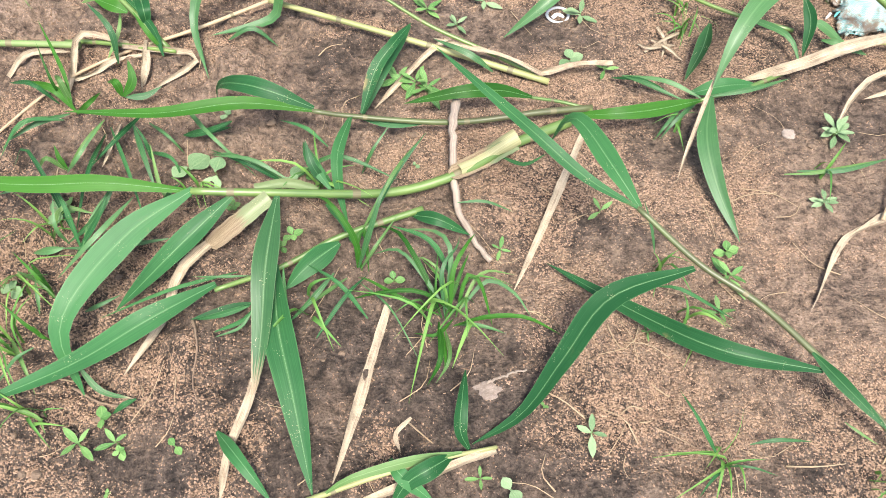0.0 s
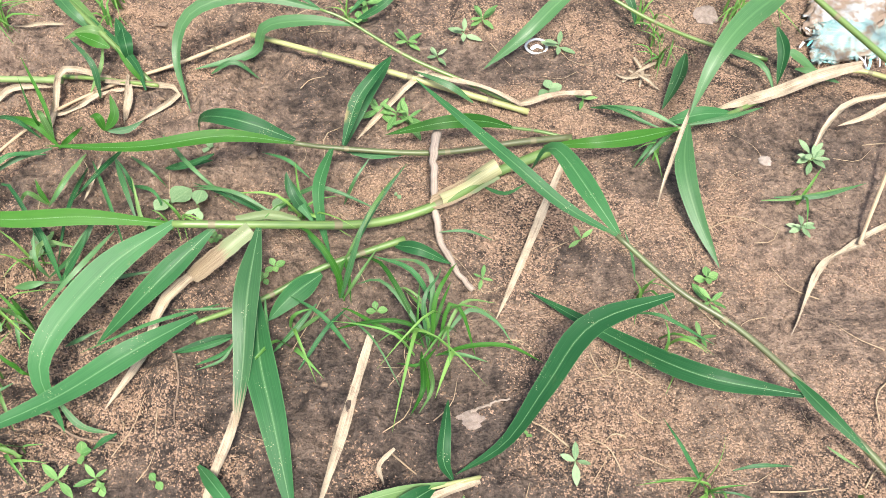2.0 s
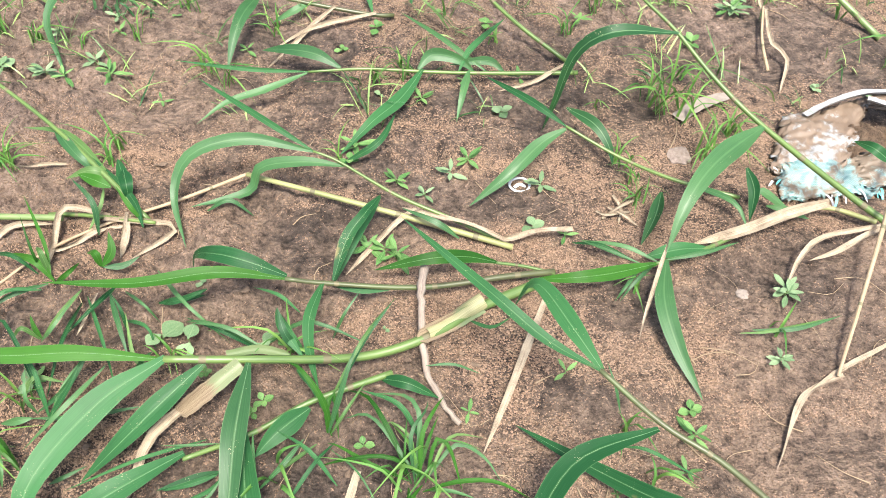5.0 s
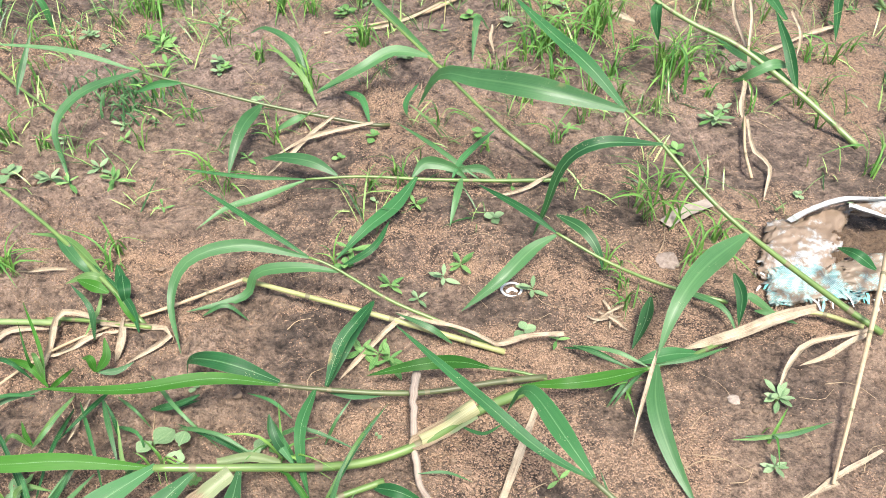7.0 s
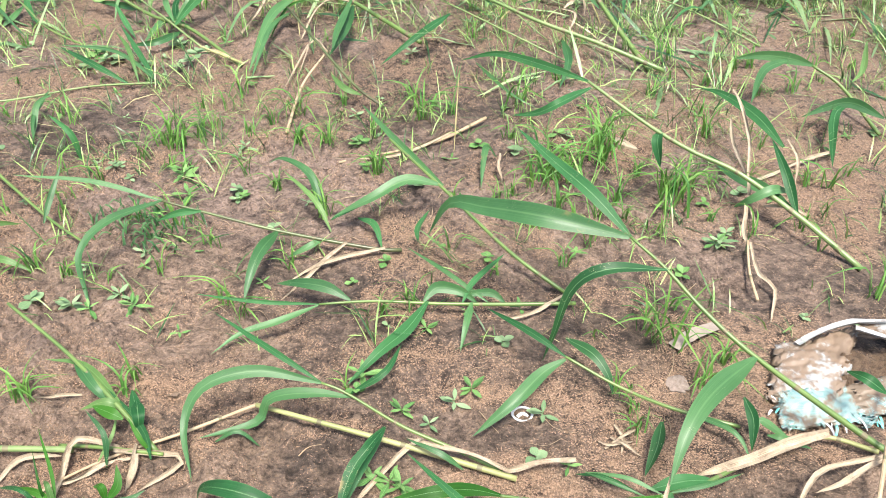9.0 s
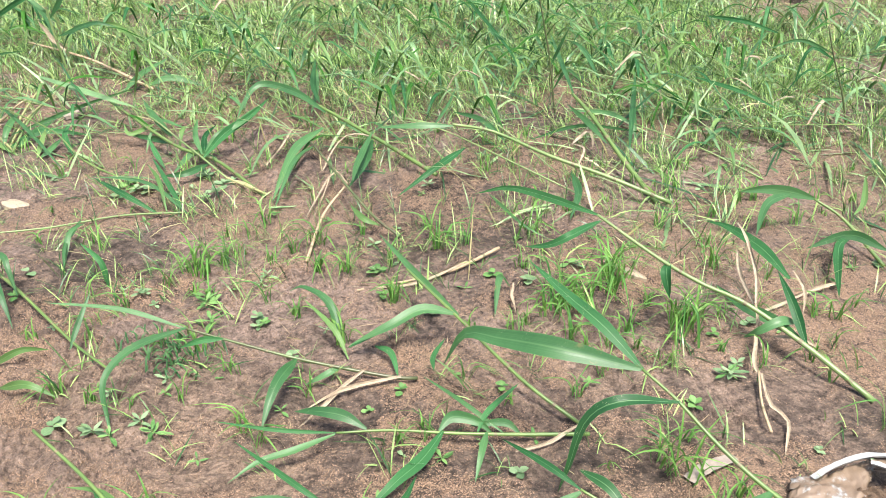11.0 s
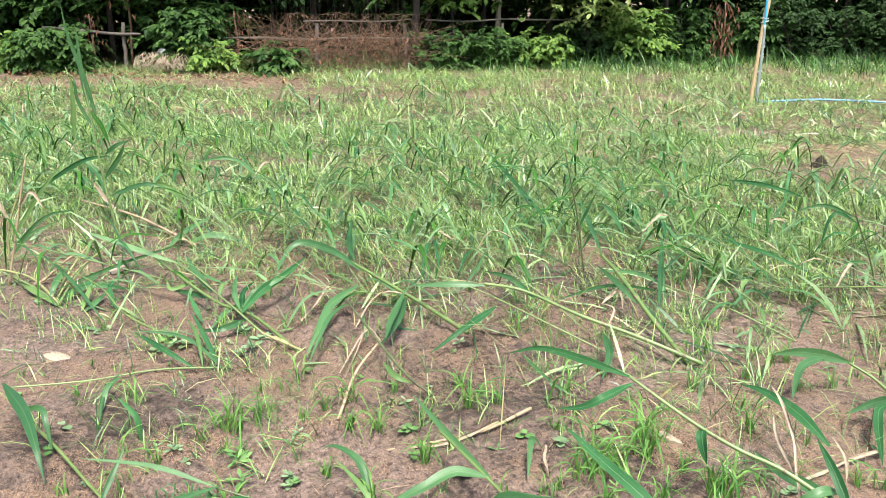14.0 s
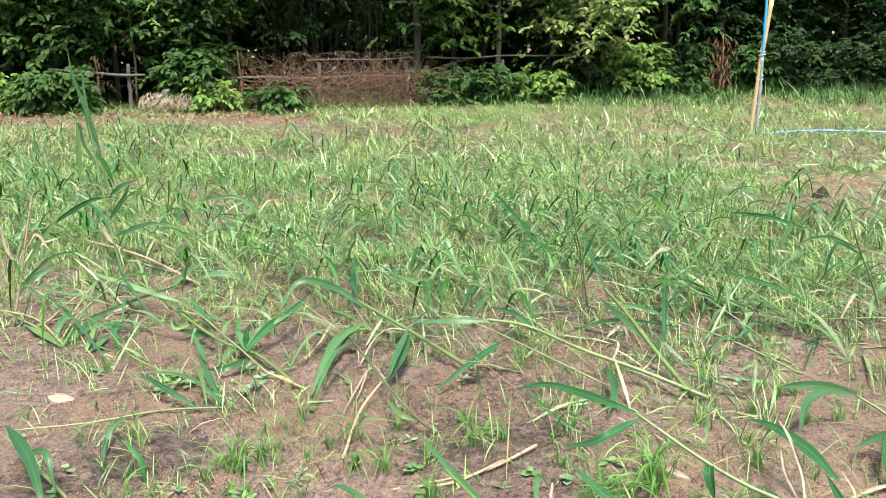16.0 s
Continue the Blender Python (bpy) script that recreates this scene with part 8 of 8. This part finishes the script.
def leaf_cloud(centres, size, r, ratio=0.5, droop=0.7):
    """A four-sided folded leaf at each centre, tips hanging outwards."""
    n = len(centres)
    a = r.uniform(0, 2 * math.pi, n)
    dz = -droop + r.normal(0, 0.45, n)
    d = np.stack([np.cos(a), np.sin(a), dz], -1)
    d /= np.linalg.norm(d, axis=1)[:, None]
    up = np.stack([r.normal(0, 0.35, n), r.normal(-0.25, 0.35, n), np.ones(n)], -1)
    s = np.cross(d, up)
    s /= np.linalg.norm(s, axis=1)[:, None] + 1e-6
    nn = np.cross(s, d)
    k = (size * r.uniform(0.55, 1.25, n))[:, None]
    c = np.asarray(centres)
    w = k * ratio / 2
    v = np.stack([c, c + d * k * 0.42 + s * w + nn * k * 0.06, c + d * k + nn * k * -0.08, c + d * k * 0.42 - s * w + nn * k * 0.06, c + d * k * 0.5 - nn * k * 0.02], 1).reshape(-1, 3)
    o = (np.arange(n) * 5)[:, None, None]
    f = (np.array([[0, 4, 1], [1, 4, 2], [2, 4, 3], [3, 4, 0]])[None] + o).reshape(-1, 3)
    return v, f


def clumps(r, n, centre, radius, per, spread):
    """Leaf places gathered in clumps inside an ellipsoid, thicker near its skin."""
    u = r.normal(0, 1, (n, 3))
    u /= np.linalg.norm(u, axis=1)[:, None]
    c = np.array(centre) + u * (r.uniform(0.25, 1, (n, 1)) ** 0.6) * np.array(radius)
    p = (c[:, None, :] + r.normal(0, spread, (n, per, 3)) * np.array([1, 1, 0.75])).reshape(-1, 3)
    return p[p[:, 2] > 0.06]


def sprays(r, twigs, size, ratio=0.5, reach=0.55, pairs=5):
    """Leaves set in pairs along hanging twigs that start at the given places."""
    n = len(twigs)
    a = r.uniform(0, 2 * math.pi, n)
    d = np.stack([np.cos(a), np.sin(a) - 0.35, r.normal(-0.25, 0.35, n)], -1)
    d /= np.linalg.norm(d, axis=1)[:, None]
    side = np.cross(d, [0, 0, 1.0])
    side /= np.linalg.norm(side, axis=1)[:, None] + 1e-6
    long = reach * r.uniform(0.6, 1.3, n)
    c, t, s = [], [], []
    for i in range(pairs * 2 + 1):
        q = (i // 2 + 1) / (pairs + 1)
        sign = 0 if i == pairs * 2 else (1 if i % 2 else -1)
        c.append(twigs + d * (long * q)[:, None] + np.array([0, 0, -0.12]) * (long * q * q)[:, None])
        v = d * 0.75 + side * sign * 0.9 + np.stack([r.normal(0, 0.15, n), r.normal(0, 0.15, n), r.normal(-0.35, 0.25, n)], -1)
        t.append(v / np.linalg.norm(v, axis=1)[:, None])
    c, t = np.concatenate(c), np.concatenate(t)
    up = np.stack([r.normal(0, 0.3, len(c)), r.normal(-0.3, 0.3, len(c)), np.ones(len(c))], -1)
    s = np.cross(t, up)
    s /= np.linalg.norm(s, axis=1)[:, None] + 1e-6
    nn = np.cross(s, t)
    k = (size * r.uniform(0.7, 1.2, len(c)))[:, None]
    w = k * ratio / 2
    v = np.stack([c, c + t * k * 0.3 + s * w * 0.9 + nn * k * 0.05, c + t * k * 0.65 + s * w * 0.8 + nn * k * 0.04, c + t * k - nn * k * 0.10, c + t * k * 0.65 - s * w * 0.8 + nn * k * 0.04, c + t * k * 0.3 - s * w * 0.9 + nn * k * 0.05], 1).reshape(-1, 3)
    f = (np.array([[0, 1, 2, 3], [0, 3, 4, 5]])[None] + (np.arange(len(c)) * 6)[:, None, None]).reshape(-1, 4)
    return v, f


def tree(x, y, h, crown, low, material, label, seed, leaf=0.15, n=70, per=46, bark=None, trunk=0.09, lean=0.0):
    r = np.random.default_rng(seed)
    p = thing("tree", x, y, gz(x, y), label, "tree", "trees along the field's edge")
    v, f, uv, c, _, _ = tube([(0, 0, -0.15), (lean * 0.3 + r.normal(0, 0.06), 0, h * 0.3), (lean * 0.7 + r.normal(0, 0.1), 0.05, h * 0.6), (lean, 0.1, h * 0.92)], trunk, trunk * 0.3, 9, 16, 0.012, seed)
    part("trunk", mesh("trunk", v, f, bark or T_BARK, uv), p)
    for i in range(5):
        b = c[5 + 2 * i]
        a = r.uniform(0, 6.28)
        d = np.array([math.cos(a), math.sin(a), r.uniform(0.1, 0.6)]) * crown * r.uniform(0.6, 0.95)
        v, f, uv, _, _, _ = tube([b, b + d * 0.5 + (0, 0, 0.12), b + d], trunk * 0.4, trunk * 0.1, 6, 8, 0.01, seed + i)
        part("limb", mesh("limb", v, f, bark or T_BARK, uv), p)
    q = clumps(r, n, (lean * 0.6, 0, (low + h) / 2), (crown, crown * 0.8, (h - low) / 2), max(2, per // 8), 0.2)
    v, f = sprays(r, q, leaf, 0.58, leaf * 2.8, 3)
    part("crown", mesh("crown", v, f, material, smooth=False), p)
    return p


def shrub(x, y, rx, h, material, label, seed, leaf=0.10, n=34, per=40, name="shrub", ry=0.5):
    r = np.random.default_rng(seed)
    p = thing(name, x, y, gz(x, y), label, "shrub", "shrubs along the fence")
    for i in range(4):
        a, d = r.uniform(0, 6.28), rx * 0.6
        v, f, uv, _, _, _ = tube([(0.05 * i - 0.1, 0, -0.05), (d * 0.4 * math.cos(a), 0.2 * math.sin(a), h * 0.4), (d * math.cos(a), 0.3 * math.sin(a), h * 0.8)], 0.018, 0.006, 6, 8, 0.006, seed + i)
        part("stem", mesh("stem", v, f, T_BARK, uv), p)
    q = clumps(r, n, (0, 0, h * 0.5), (rx, ry, h * 0.52), per, 0.12)
    v, f = sprays(r, q[::5], leaf, 0.6, leaf * 2.0, 3)
    part("foliage", mesh("foliage", v, f, material, smooth=False), p)
    return p


def edge_y(x):
    """Where the field ends and the trees begin."""
    return 15.2 + 0.33 * max(0.0, x + 4.0) + 0.02 * x if x < 8 else 19.4


def plant_trees():
    r = np.random.default_rng(3)
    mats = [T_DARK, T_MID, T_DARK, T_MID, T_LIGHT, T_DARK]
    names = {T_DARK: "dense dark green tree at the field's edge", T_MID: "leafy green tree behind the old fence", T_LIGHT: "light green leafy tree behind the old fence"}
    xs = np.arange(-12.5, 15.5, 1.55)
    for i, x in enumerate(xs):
        # From x = 5 on, the shade there is put into the leaf colour.
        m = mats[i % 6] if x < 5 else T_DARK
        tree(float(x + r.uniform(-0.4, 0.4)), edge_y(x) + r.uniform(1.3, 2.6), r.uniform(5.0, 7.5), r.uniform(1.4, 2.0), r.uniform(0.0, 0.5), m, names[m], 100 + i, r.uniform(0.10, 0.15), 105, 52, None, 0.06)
    tree(-1.15, 16.6, 6.5, 1.8, 1.6, T_MID, "tree with a straight dark bare trunk", 301, 0.16, 70, 46, T_BARK, 0.09, 0.2)
    tree(0.55, 17.9, 6.0, 1.6, 1.4, T_LIGHT, "slim pale-barked tree with light leaves", 302, 0.15, 60, 44, T_PALEBARK, 0.07, 0.1)
    tree(2.5, 17.5, 4.6, 1.25, 0.75, T_YELLOW, "tree with pale yellowish green drooping foliage", 303, 0.14, 105, 46, T_BARK, 0.05, -0.1)
    tree(4.4, 19.0, 5.0, 1.3, 0.9, T_MID, "tree with fresh green foliage at the field's edge", 304, 0.17, 50, 40, T_BARK, 0.07, 0.1)
    tree(-7.2, 16.4, 6.0, 1.6, 1.2, T_MID, "tree with a leaning dark trunk by the fence", 305, 0.18, 60, 44, T_BARK, 0.06, -0.2)


plant_trees()
# Saplings added for backlit leaves; the backlight is in their light leaf colour.
tree(-2.75, 18.2, 4.2, 0.9, 0.9, T_LIGHT, "light green sapling among dark bamboo stems", 306, 0.15, 26, 40, T_BARK, 0.04)
tree(-1.75, 18.6, 4.0, 0.8, 0.8, T_LIGHT, "slender light green sapling behind the brush pile", 307, 0.15, 24, 40, T_BARK, 0.04)
tree(-0.45, 17.2, 3.6, 0.65, 1.05, T_LIGHT, "sapling with bright yellow-green leaves beside a dark trunk", 308, 0.15, 26, 40, T_BARK, 0.04)
tree(-3.9, 18.0, 4.4, 0.7, 1.0, T_MID, "green sapling among bamboo stems", 309, 0.13, 24, 40, T_BARK, 0.04)

SHRUBS = "leafy green shrub growing at the field's edge"
shrub(-7.55, 14.7, 0.62, 0.80, T_MID, "dense rounded dark green shrub by the bare earth", 401, 0.11, 60, 60)
shrub(-8.4, 14.9, 0.6, 0.7, T_LIGHT, "low light green shrub by the fence", 402, 0.10, 34, 44)
shrub(-9.4, 15.0, 0.7, 0.9, T_MID, SHRUBS, 403)
shrub(-8.2, 16.2, 1.2, 2.6, T_MID, "tall broad-leaved green shrub behind the fence", 421, 0.17, 60, 40, ry=0.4)
shrub(-5.9, 16.3, 1.0, 2.8, T_MID, "tall vine-grown shrub behind the fence rail", 422, 0.16, 60, 40, ry=0.4)
shrub(-10.4, 16.2, 1.2, 2.9, T_MID, "tall green shrub grown over the fence", 423, 0.15, 60, 40, ry=0.4)
shrub(-5.2, 15.5, 0.6, 1.2, T_MID, "green climbing shrub covering the fence", 404, 0.13, 46, 44)
shrub(-4.9, 15.2, 0.45, 0.65, T_LIGHT, "low light green shrub by a straw heap", 405, 0.13, 24, 34)
shrub(-3.55, 15.0, 0.4, 0.5, T_MID, "low broad-leaved dark green shrub", 406, 0.17, 18, 26)
shrub(-0.5, 16.3, 0.5, 0.8, T_MID, SHRUBS, 407)
shrub(0.4, 16.8, 0.7, 0.8, T_MID, SHRUBS, 408)
shrub(1.4, 17.2, 0.7, 0.7, T_LIGHT, "light green low shrub at the field's edge", 409, 0.12, 30, 40)
shrub(2.4, 17.6, 0.7, 0.9, T_DARK, "dark green shrub under pale foliage", 410)
shrub(3.5, 18.0, 0.8, 1.2, T_LIGHT, "bright green leafy shrub at the field's edge", 411, 0.14, 44, 44)
shrub(4.7, 18.6, 0.8, 1.3, T_MID, SHRUBS, 412)
shrub(6.4, 19.3, 0.6, 1.1, T_MID, "green shrub beside dead brown leaves", 413, 0.14, 34, 40)
shrub(7.4, 19.2, 0.9, 1.5, T_DARK, "dark green shrub in the shade of trees", 414)
shrub(8.7, 19.8, 0.8, 1.2, T_DARK, "dark green shrub at the field's edge", 415)
shrub(10.0, 19.4, 1.1, 1.7, T_DARK, "tall dark green shrub in the shade", 416)


def bamboo_clump(x, y, n, seed):
    r = np.random.default_rng(seed)
    p = thing("bamboo_clump", x, y, gz(x, y), "thicket of slim dark bamboo stems with hanging leaves", "bamboo")
    tips = []
    for i in range(n):
        bx, by = r.uniform(-1.3, 1.3), r.uniform(-0.5, 0.5)
        h, lean = r.uniform(3.5, 6.0), r.normal(0, 0.35)
        v, f, uv, c, _, _ = tube([(bx, by, -0.05), (bx + lean * 0.2, by, h * 0.4), (bx + lean, by + 0.1, h)], r.uniform(0.007, 0.018), 0.005, 6, 12)
        part("culm", mesh("culm", v, f, T_BARK, uv), p)
        tips += [c[k] for k in range(4, 12)]
    t = np.array(tips)
    q = (t[:, None, :] + r.normal(0, 0.28, (len(t), 9, 3))).reshape(-1, 3)
    v, f = leaf_cloud(q, 0.15, r, 0.22, 1.1)
    part("foliage", mesh("foliage", v, f, T_MID, smooth=False), p)


bamboo_clump(-3.2, 17.4, 34, 501)
bamboo_clump(-1.9, 17.9, 26, 502)


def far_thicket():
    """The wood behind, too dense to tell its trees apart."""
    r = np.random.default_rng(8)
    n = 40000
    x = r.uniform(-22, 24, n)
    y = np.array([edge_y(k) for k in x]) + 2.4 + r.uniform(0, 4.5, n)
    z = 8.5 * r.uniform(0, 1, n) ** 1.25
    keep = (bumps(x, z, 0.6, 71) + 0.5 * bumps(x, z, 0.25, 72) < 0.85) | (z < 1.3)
    # The wood's gloom is painted with near-black leaves.
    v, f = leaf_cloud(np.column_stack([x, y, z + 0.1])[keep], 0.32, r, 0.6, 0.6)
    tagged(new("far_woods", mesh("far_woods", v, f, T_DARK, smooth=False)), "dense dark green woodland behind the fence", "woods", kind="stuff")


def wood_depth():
    """Dark leaves standing in for inner shade, and an unseen canopy added to block skylight."""
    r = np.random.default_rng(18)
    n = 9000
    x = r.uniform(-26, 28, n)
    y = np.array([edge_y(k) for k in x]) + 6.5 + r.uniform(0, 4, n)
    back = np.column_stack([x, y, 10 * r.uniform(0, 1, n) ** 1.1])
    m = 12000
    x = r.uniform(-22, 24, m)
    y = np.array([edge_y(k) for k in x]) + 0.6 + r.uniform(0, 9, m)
    # Canopy out of view, added only to keep skylight off the wood.
    sky_block = np.column_stack([x, y, 3.6 + 4.5 * r.uniform(0, 1, m)])
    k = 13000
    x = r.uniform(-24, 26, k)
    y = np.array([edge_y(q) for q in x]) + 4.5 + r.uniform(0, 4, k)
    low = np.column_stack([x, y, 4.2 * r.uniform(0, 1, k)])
    v, f = leaf_cloud(np.vstack([back, sky_block, low]), 0.6, r, 0.7, 0.5)
    tagged(new("deep_woods", mesh("deep_woods", v, f, T_DARK, smooth=False)), "deep dark woodland fill under an added, unseen canopy", "woods", kind="stuff")


far_thicket()
wood_depth()


def build_fence():
    p = thing("old_fence", -3, 15.8, 0, "weathered grey wooden fence with two sagging rails", "fence")
    o = np.array(p.location)
    for k, x in enumerate((-6.62, -4.75, -3.0, -1.3, 0.62)):
        y = edge_y(x) + 0.55
        v, f, uv, _, _, _ = tube(np.array([(x, y, -0.1), (x + 0.02, y, 0.5), (x + 0.03 * (-1) ** k, y, 0.86)]) - o, 0.045, 0.035, 8, 8, 0.004, k)
        part("post", mesh("post", v, f, RAIL, uv), p)
    spans = [(-8.1, -6.25, 0.74, 0.65, 0.034), (-5.0, -3.0, 0.60, 0.57, 0.026), (-3.3, -1.0, 0.57, 0.58, 0.022), (-1.4, 0.2, 0.60, 0.59, 0.02), (-3.2, -1.1, 0.89, 0.93, 0.014), (-0.9, 2.3, 0.91, 0.93, 0.018)]
    for k, (x0, x1, z0, z1, thick) in enumerate(spans):
        pts = [(x, edge_y(x) + 0.48, z0 + (z1 - z0) * (x - x0) / (x1 - x0) + 0.02 * math.sin(x * 3 + k)) for x in np.linspace(x0, x1, 5)]
        v, f, uv, _, _, _ = tube(np.array(pts) - o, thick, thick * 0.85, 7, 14, 0.003, 40 + k)
        part("rail", mesh("rail", v, f, RAIL, uv), p)


build_fence()


def brush_pile(x0, x1, depth, h, n, seed):
    r = np.random.default_rng(seed)
    vs, fs, k = [], [], 0
    for i in range(n):
        x = r.uniform(x0, x1)
        y = edge_y(x) - 0.15 + r.uniform(-depth, depth)
        size, a = r.uniform(0.3, 1.3), r.normal(0, 1.0)
        z = r.uniform(0.0, h * 0.75)
        d = np.array([math.sin(a), r.normal(0, 0.25), abs(math.cos(a)) * r.choice([1, 0.4, -0.2])]) * size
        pts = np.array([(x, y, z), (x + d[0] * 0.5, y + d[1] * 0.5, z + d[2] * 0.5 + 0.1 * r.normal()), (x + d[0], y + d[1], z + d[2])])
        pts[:, 2] = np.clip(pts[:, 2], 0.01, h * 1.1)
        rad = r.uniform(0.0015, 0.0045)
        v, f, _, _, _, _ = tube(pts, rad, rad * 0.5, 4, 7)
        vs.append(v)
        fs += [[q + k for q in g] for g in f]
        k += len(v)
    ob = new("brush_pile", mesh("brush_pile", np.vstack(vs), fs, TWIGS))
    tagged(ob, "heap of dead brown twigs piled against the fence", "brush", kind="stuff")
    q = np.column_stack([r.uniform(x0, x1, 380), np.zeros(380), r.uniform(0.03, h * 0.8, 380) ** 1.0])
    q[:, 1] = [edge_y(k) - 0.2 + r.normal(0, depth * 0.6) for k in q[:, 0]]
    v, f = leaf_cloud(q, 0.09, r, 0.4, 0.8)
    part("dead_leaves", mesh("dead_leaves", v, f, T_DEAD, smooth=False), ob, "withered brown leaves")


brush_pile(-3.9, -0.9, 0.35, 0.95, 780, 601)


def dead_fronds(x, y, h, label, n, seed, leaf=0.22):
    r = np.random.default_rng(seed)
    p = thing("dead_plant", x, y, gz(x, y), label, "dead plant")
    v, f, uv, _, _, _ = tube([(0, 0, -0.05), (0.03, 0, h * 0.5), (0.0, 0, h)], 0.03, 0.012, 7, 8, 0.005, seed)
    part("stem", mesh("stem", v, f, TWIGS, uv), p)
    q = np.column_stack([r.normal(0, 0.14, n), r.normal(0, 0.1, n), r.uniform(0.25, h, n)])
    v, f = leaf_cloud(q, leaf, r, 0.28, 2.2)
    part("dead_leaves", mesh("dead_leaves", v, f, T_DEAD, smooth=False), p)


dead_fronds(5.48, 18.3, 1.35, "withered reddish brown plant with hanging dead leaves", 150, 701, 0.17)
dead_fronds(-6.62, 15.95, 1.85, "dry pale brown plant hanging by the fence", 14, 702, 0.18)
dead_fronds(-7.2, 15.55, 1.0, "withered brown stump overgrown beside the fence", 70, 703, 0.12)
dead_fronds(-4.45, 15.6, 1.1, "withered straw-brown plant leaning on the fence", 60, 704, 0.13)


def straw_heap(x, y, rx, h, n, seed):
    r = np.random.default_rng(seed)
    vs, fs, us, k = [], [], [], 0
    for i in range(n):
        a = r.normal(0, 1)
        b = np.array([rx * r.normal(0, 0.4), 0.15 * r.normal(), h * r.uniform(0.3, 1.0)])
        d = np.array([math.sin(a) * 0.25, -0.15, -b[2] * 0.9])
        v, f, uv, _ = ribbon([b, b + d * 0.5 + (0, -0.06, 0.04), b + d], 0.012, 4, "spear", 0.3, 0.1, r.uniform(-40, 40), 0, i)
        vs.append(v)
        fs += [[q + k for q in g] for g in f]
        us.append(uv)
        k += len(v)
    ob = new("straw_heap", mesh("straw_heap", np.vstack(vs), fs, LEAF["dry"], np.vstack(us)))
    ob.location = (x, y, gz(x, y))
    tagged(ob, "small heap of pale dry straw by the fence", "straw heap", kind="stuff")


straw_heap(-5.62, 15.0, 0.5, 0.36, 320, 801)


def crumpled_bag(x, y, z, size, seed):
    bm = bmesh.new()
    bmesh.ops.create_icosphere(bm, subdivisions=3, radius=size)
    for v in bm.verts:
        k = 1 + 0.5 * noise.noise(v.co * (2.2 / size) + Vector((seed, 0, 0))) + 0.25 * noise.noise(v.co * (6 / size))
        v.co = Vector((v.co.x * 1.1 * k, v.co.y * 0.8 * k, v.co.z * 0.75 * k))
    me = bpy.data.meshes.new("plastic_bag")
    bm.to_mesh(me)
    bm.free()
    me.materials.append(WHITE_TAPE)
    ob = new("plastic_bag", me)
    ob.location = (x, y, z)
    tagged(ob, "crumpled dirty white plastic bag on the straw", "bag")


crumpled_bag(-5.68, 15.05, 0.37, 0.075, 3)


def strip_litter(count, seed):
    """Dead leaves and chaff on the bare strip before the fence."""
    r = np.random.default_rng(seed)
    x = r.uniform(-10.5, -2.6, count)
    q = np.column_stack([x, 14.1 + 0.55 * r.normal(0, 1, count), np.full(count, 0.035)])
    q[:, 2] += ground_z(q[:, 0], q[:, 1])
    v, f = leaf_cloud(q, 0.10, r, 0.35, 0.05)
    tagged(new("leaf_litter", mesh("leaf_litter", v, f, T_DEAD, smooth=False)), "brown dead leaves strewn over bare earth", "litter", kind="stuff")


strip_litter(900, 901)
x = np.random.default_rng(902).uniform(-10.5, -2.6, 1300)
field_blades("field_straw", "pale chaff and dry stems on bare earth", 0, 0, 1, 0, 1, 0.07, 0.24, 0.06, 1.35, 903, FIELD_DRY, 2, (x, 13.7 + np.random.default_rng(904).normal(0, 0.7, 1300)))
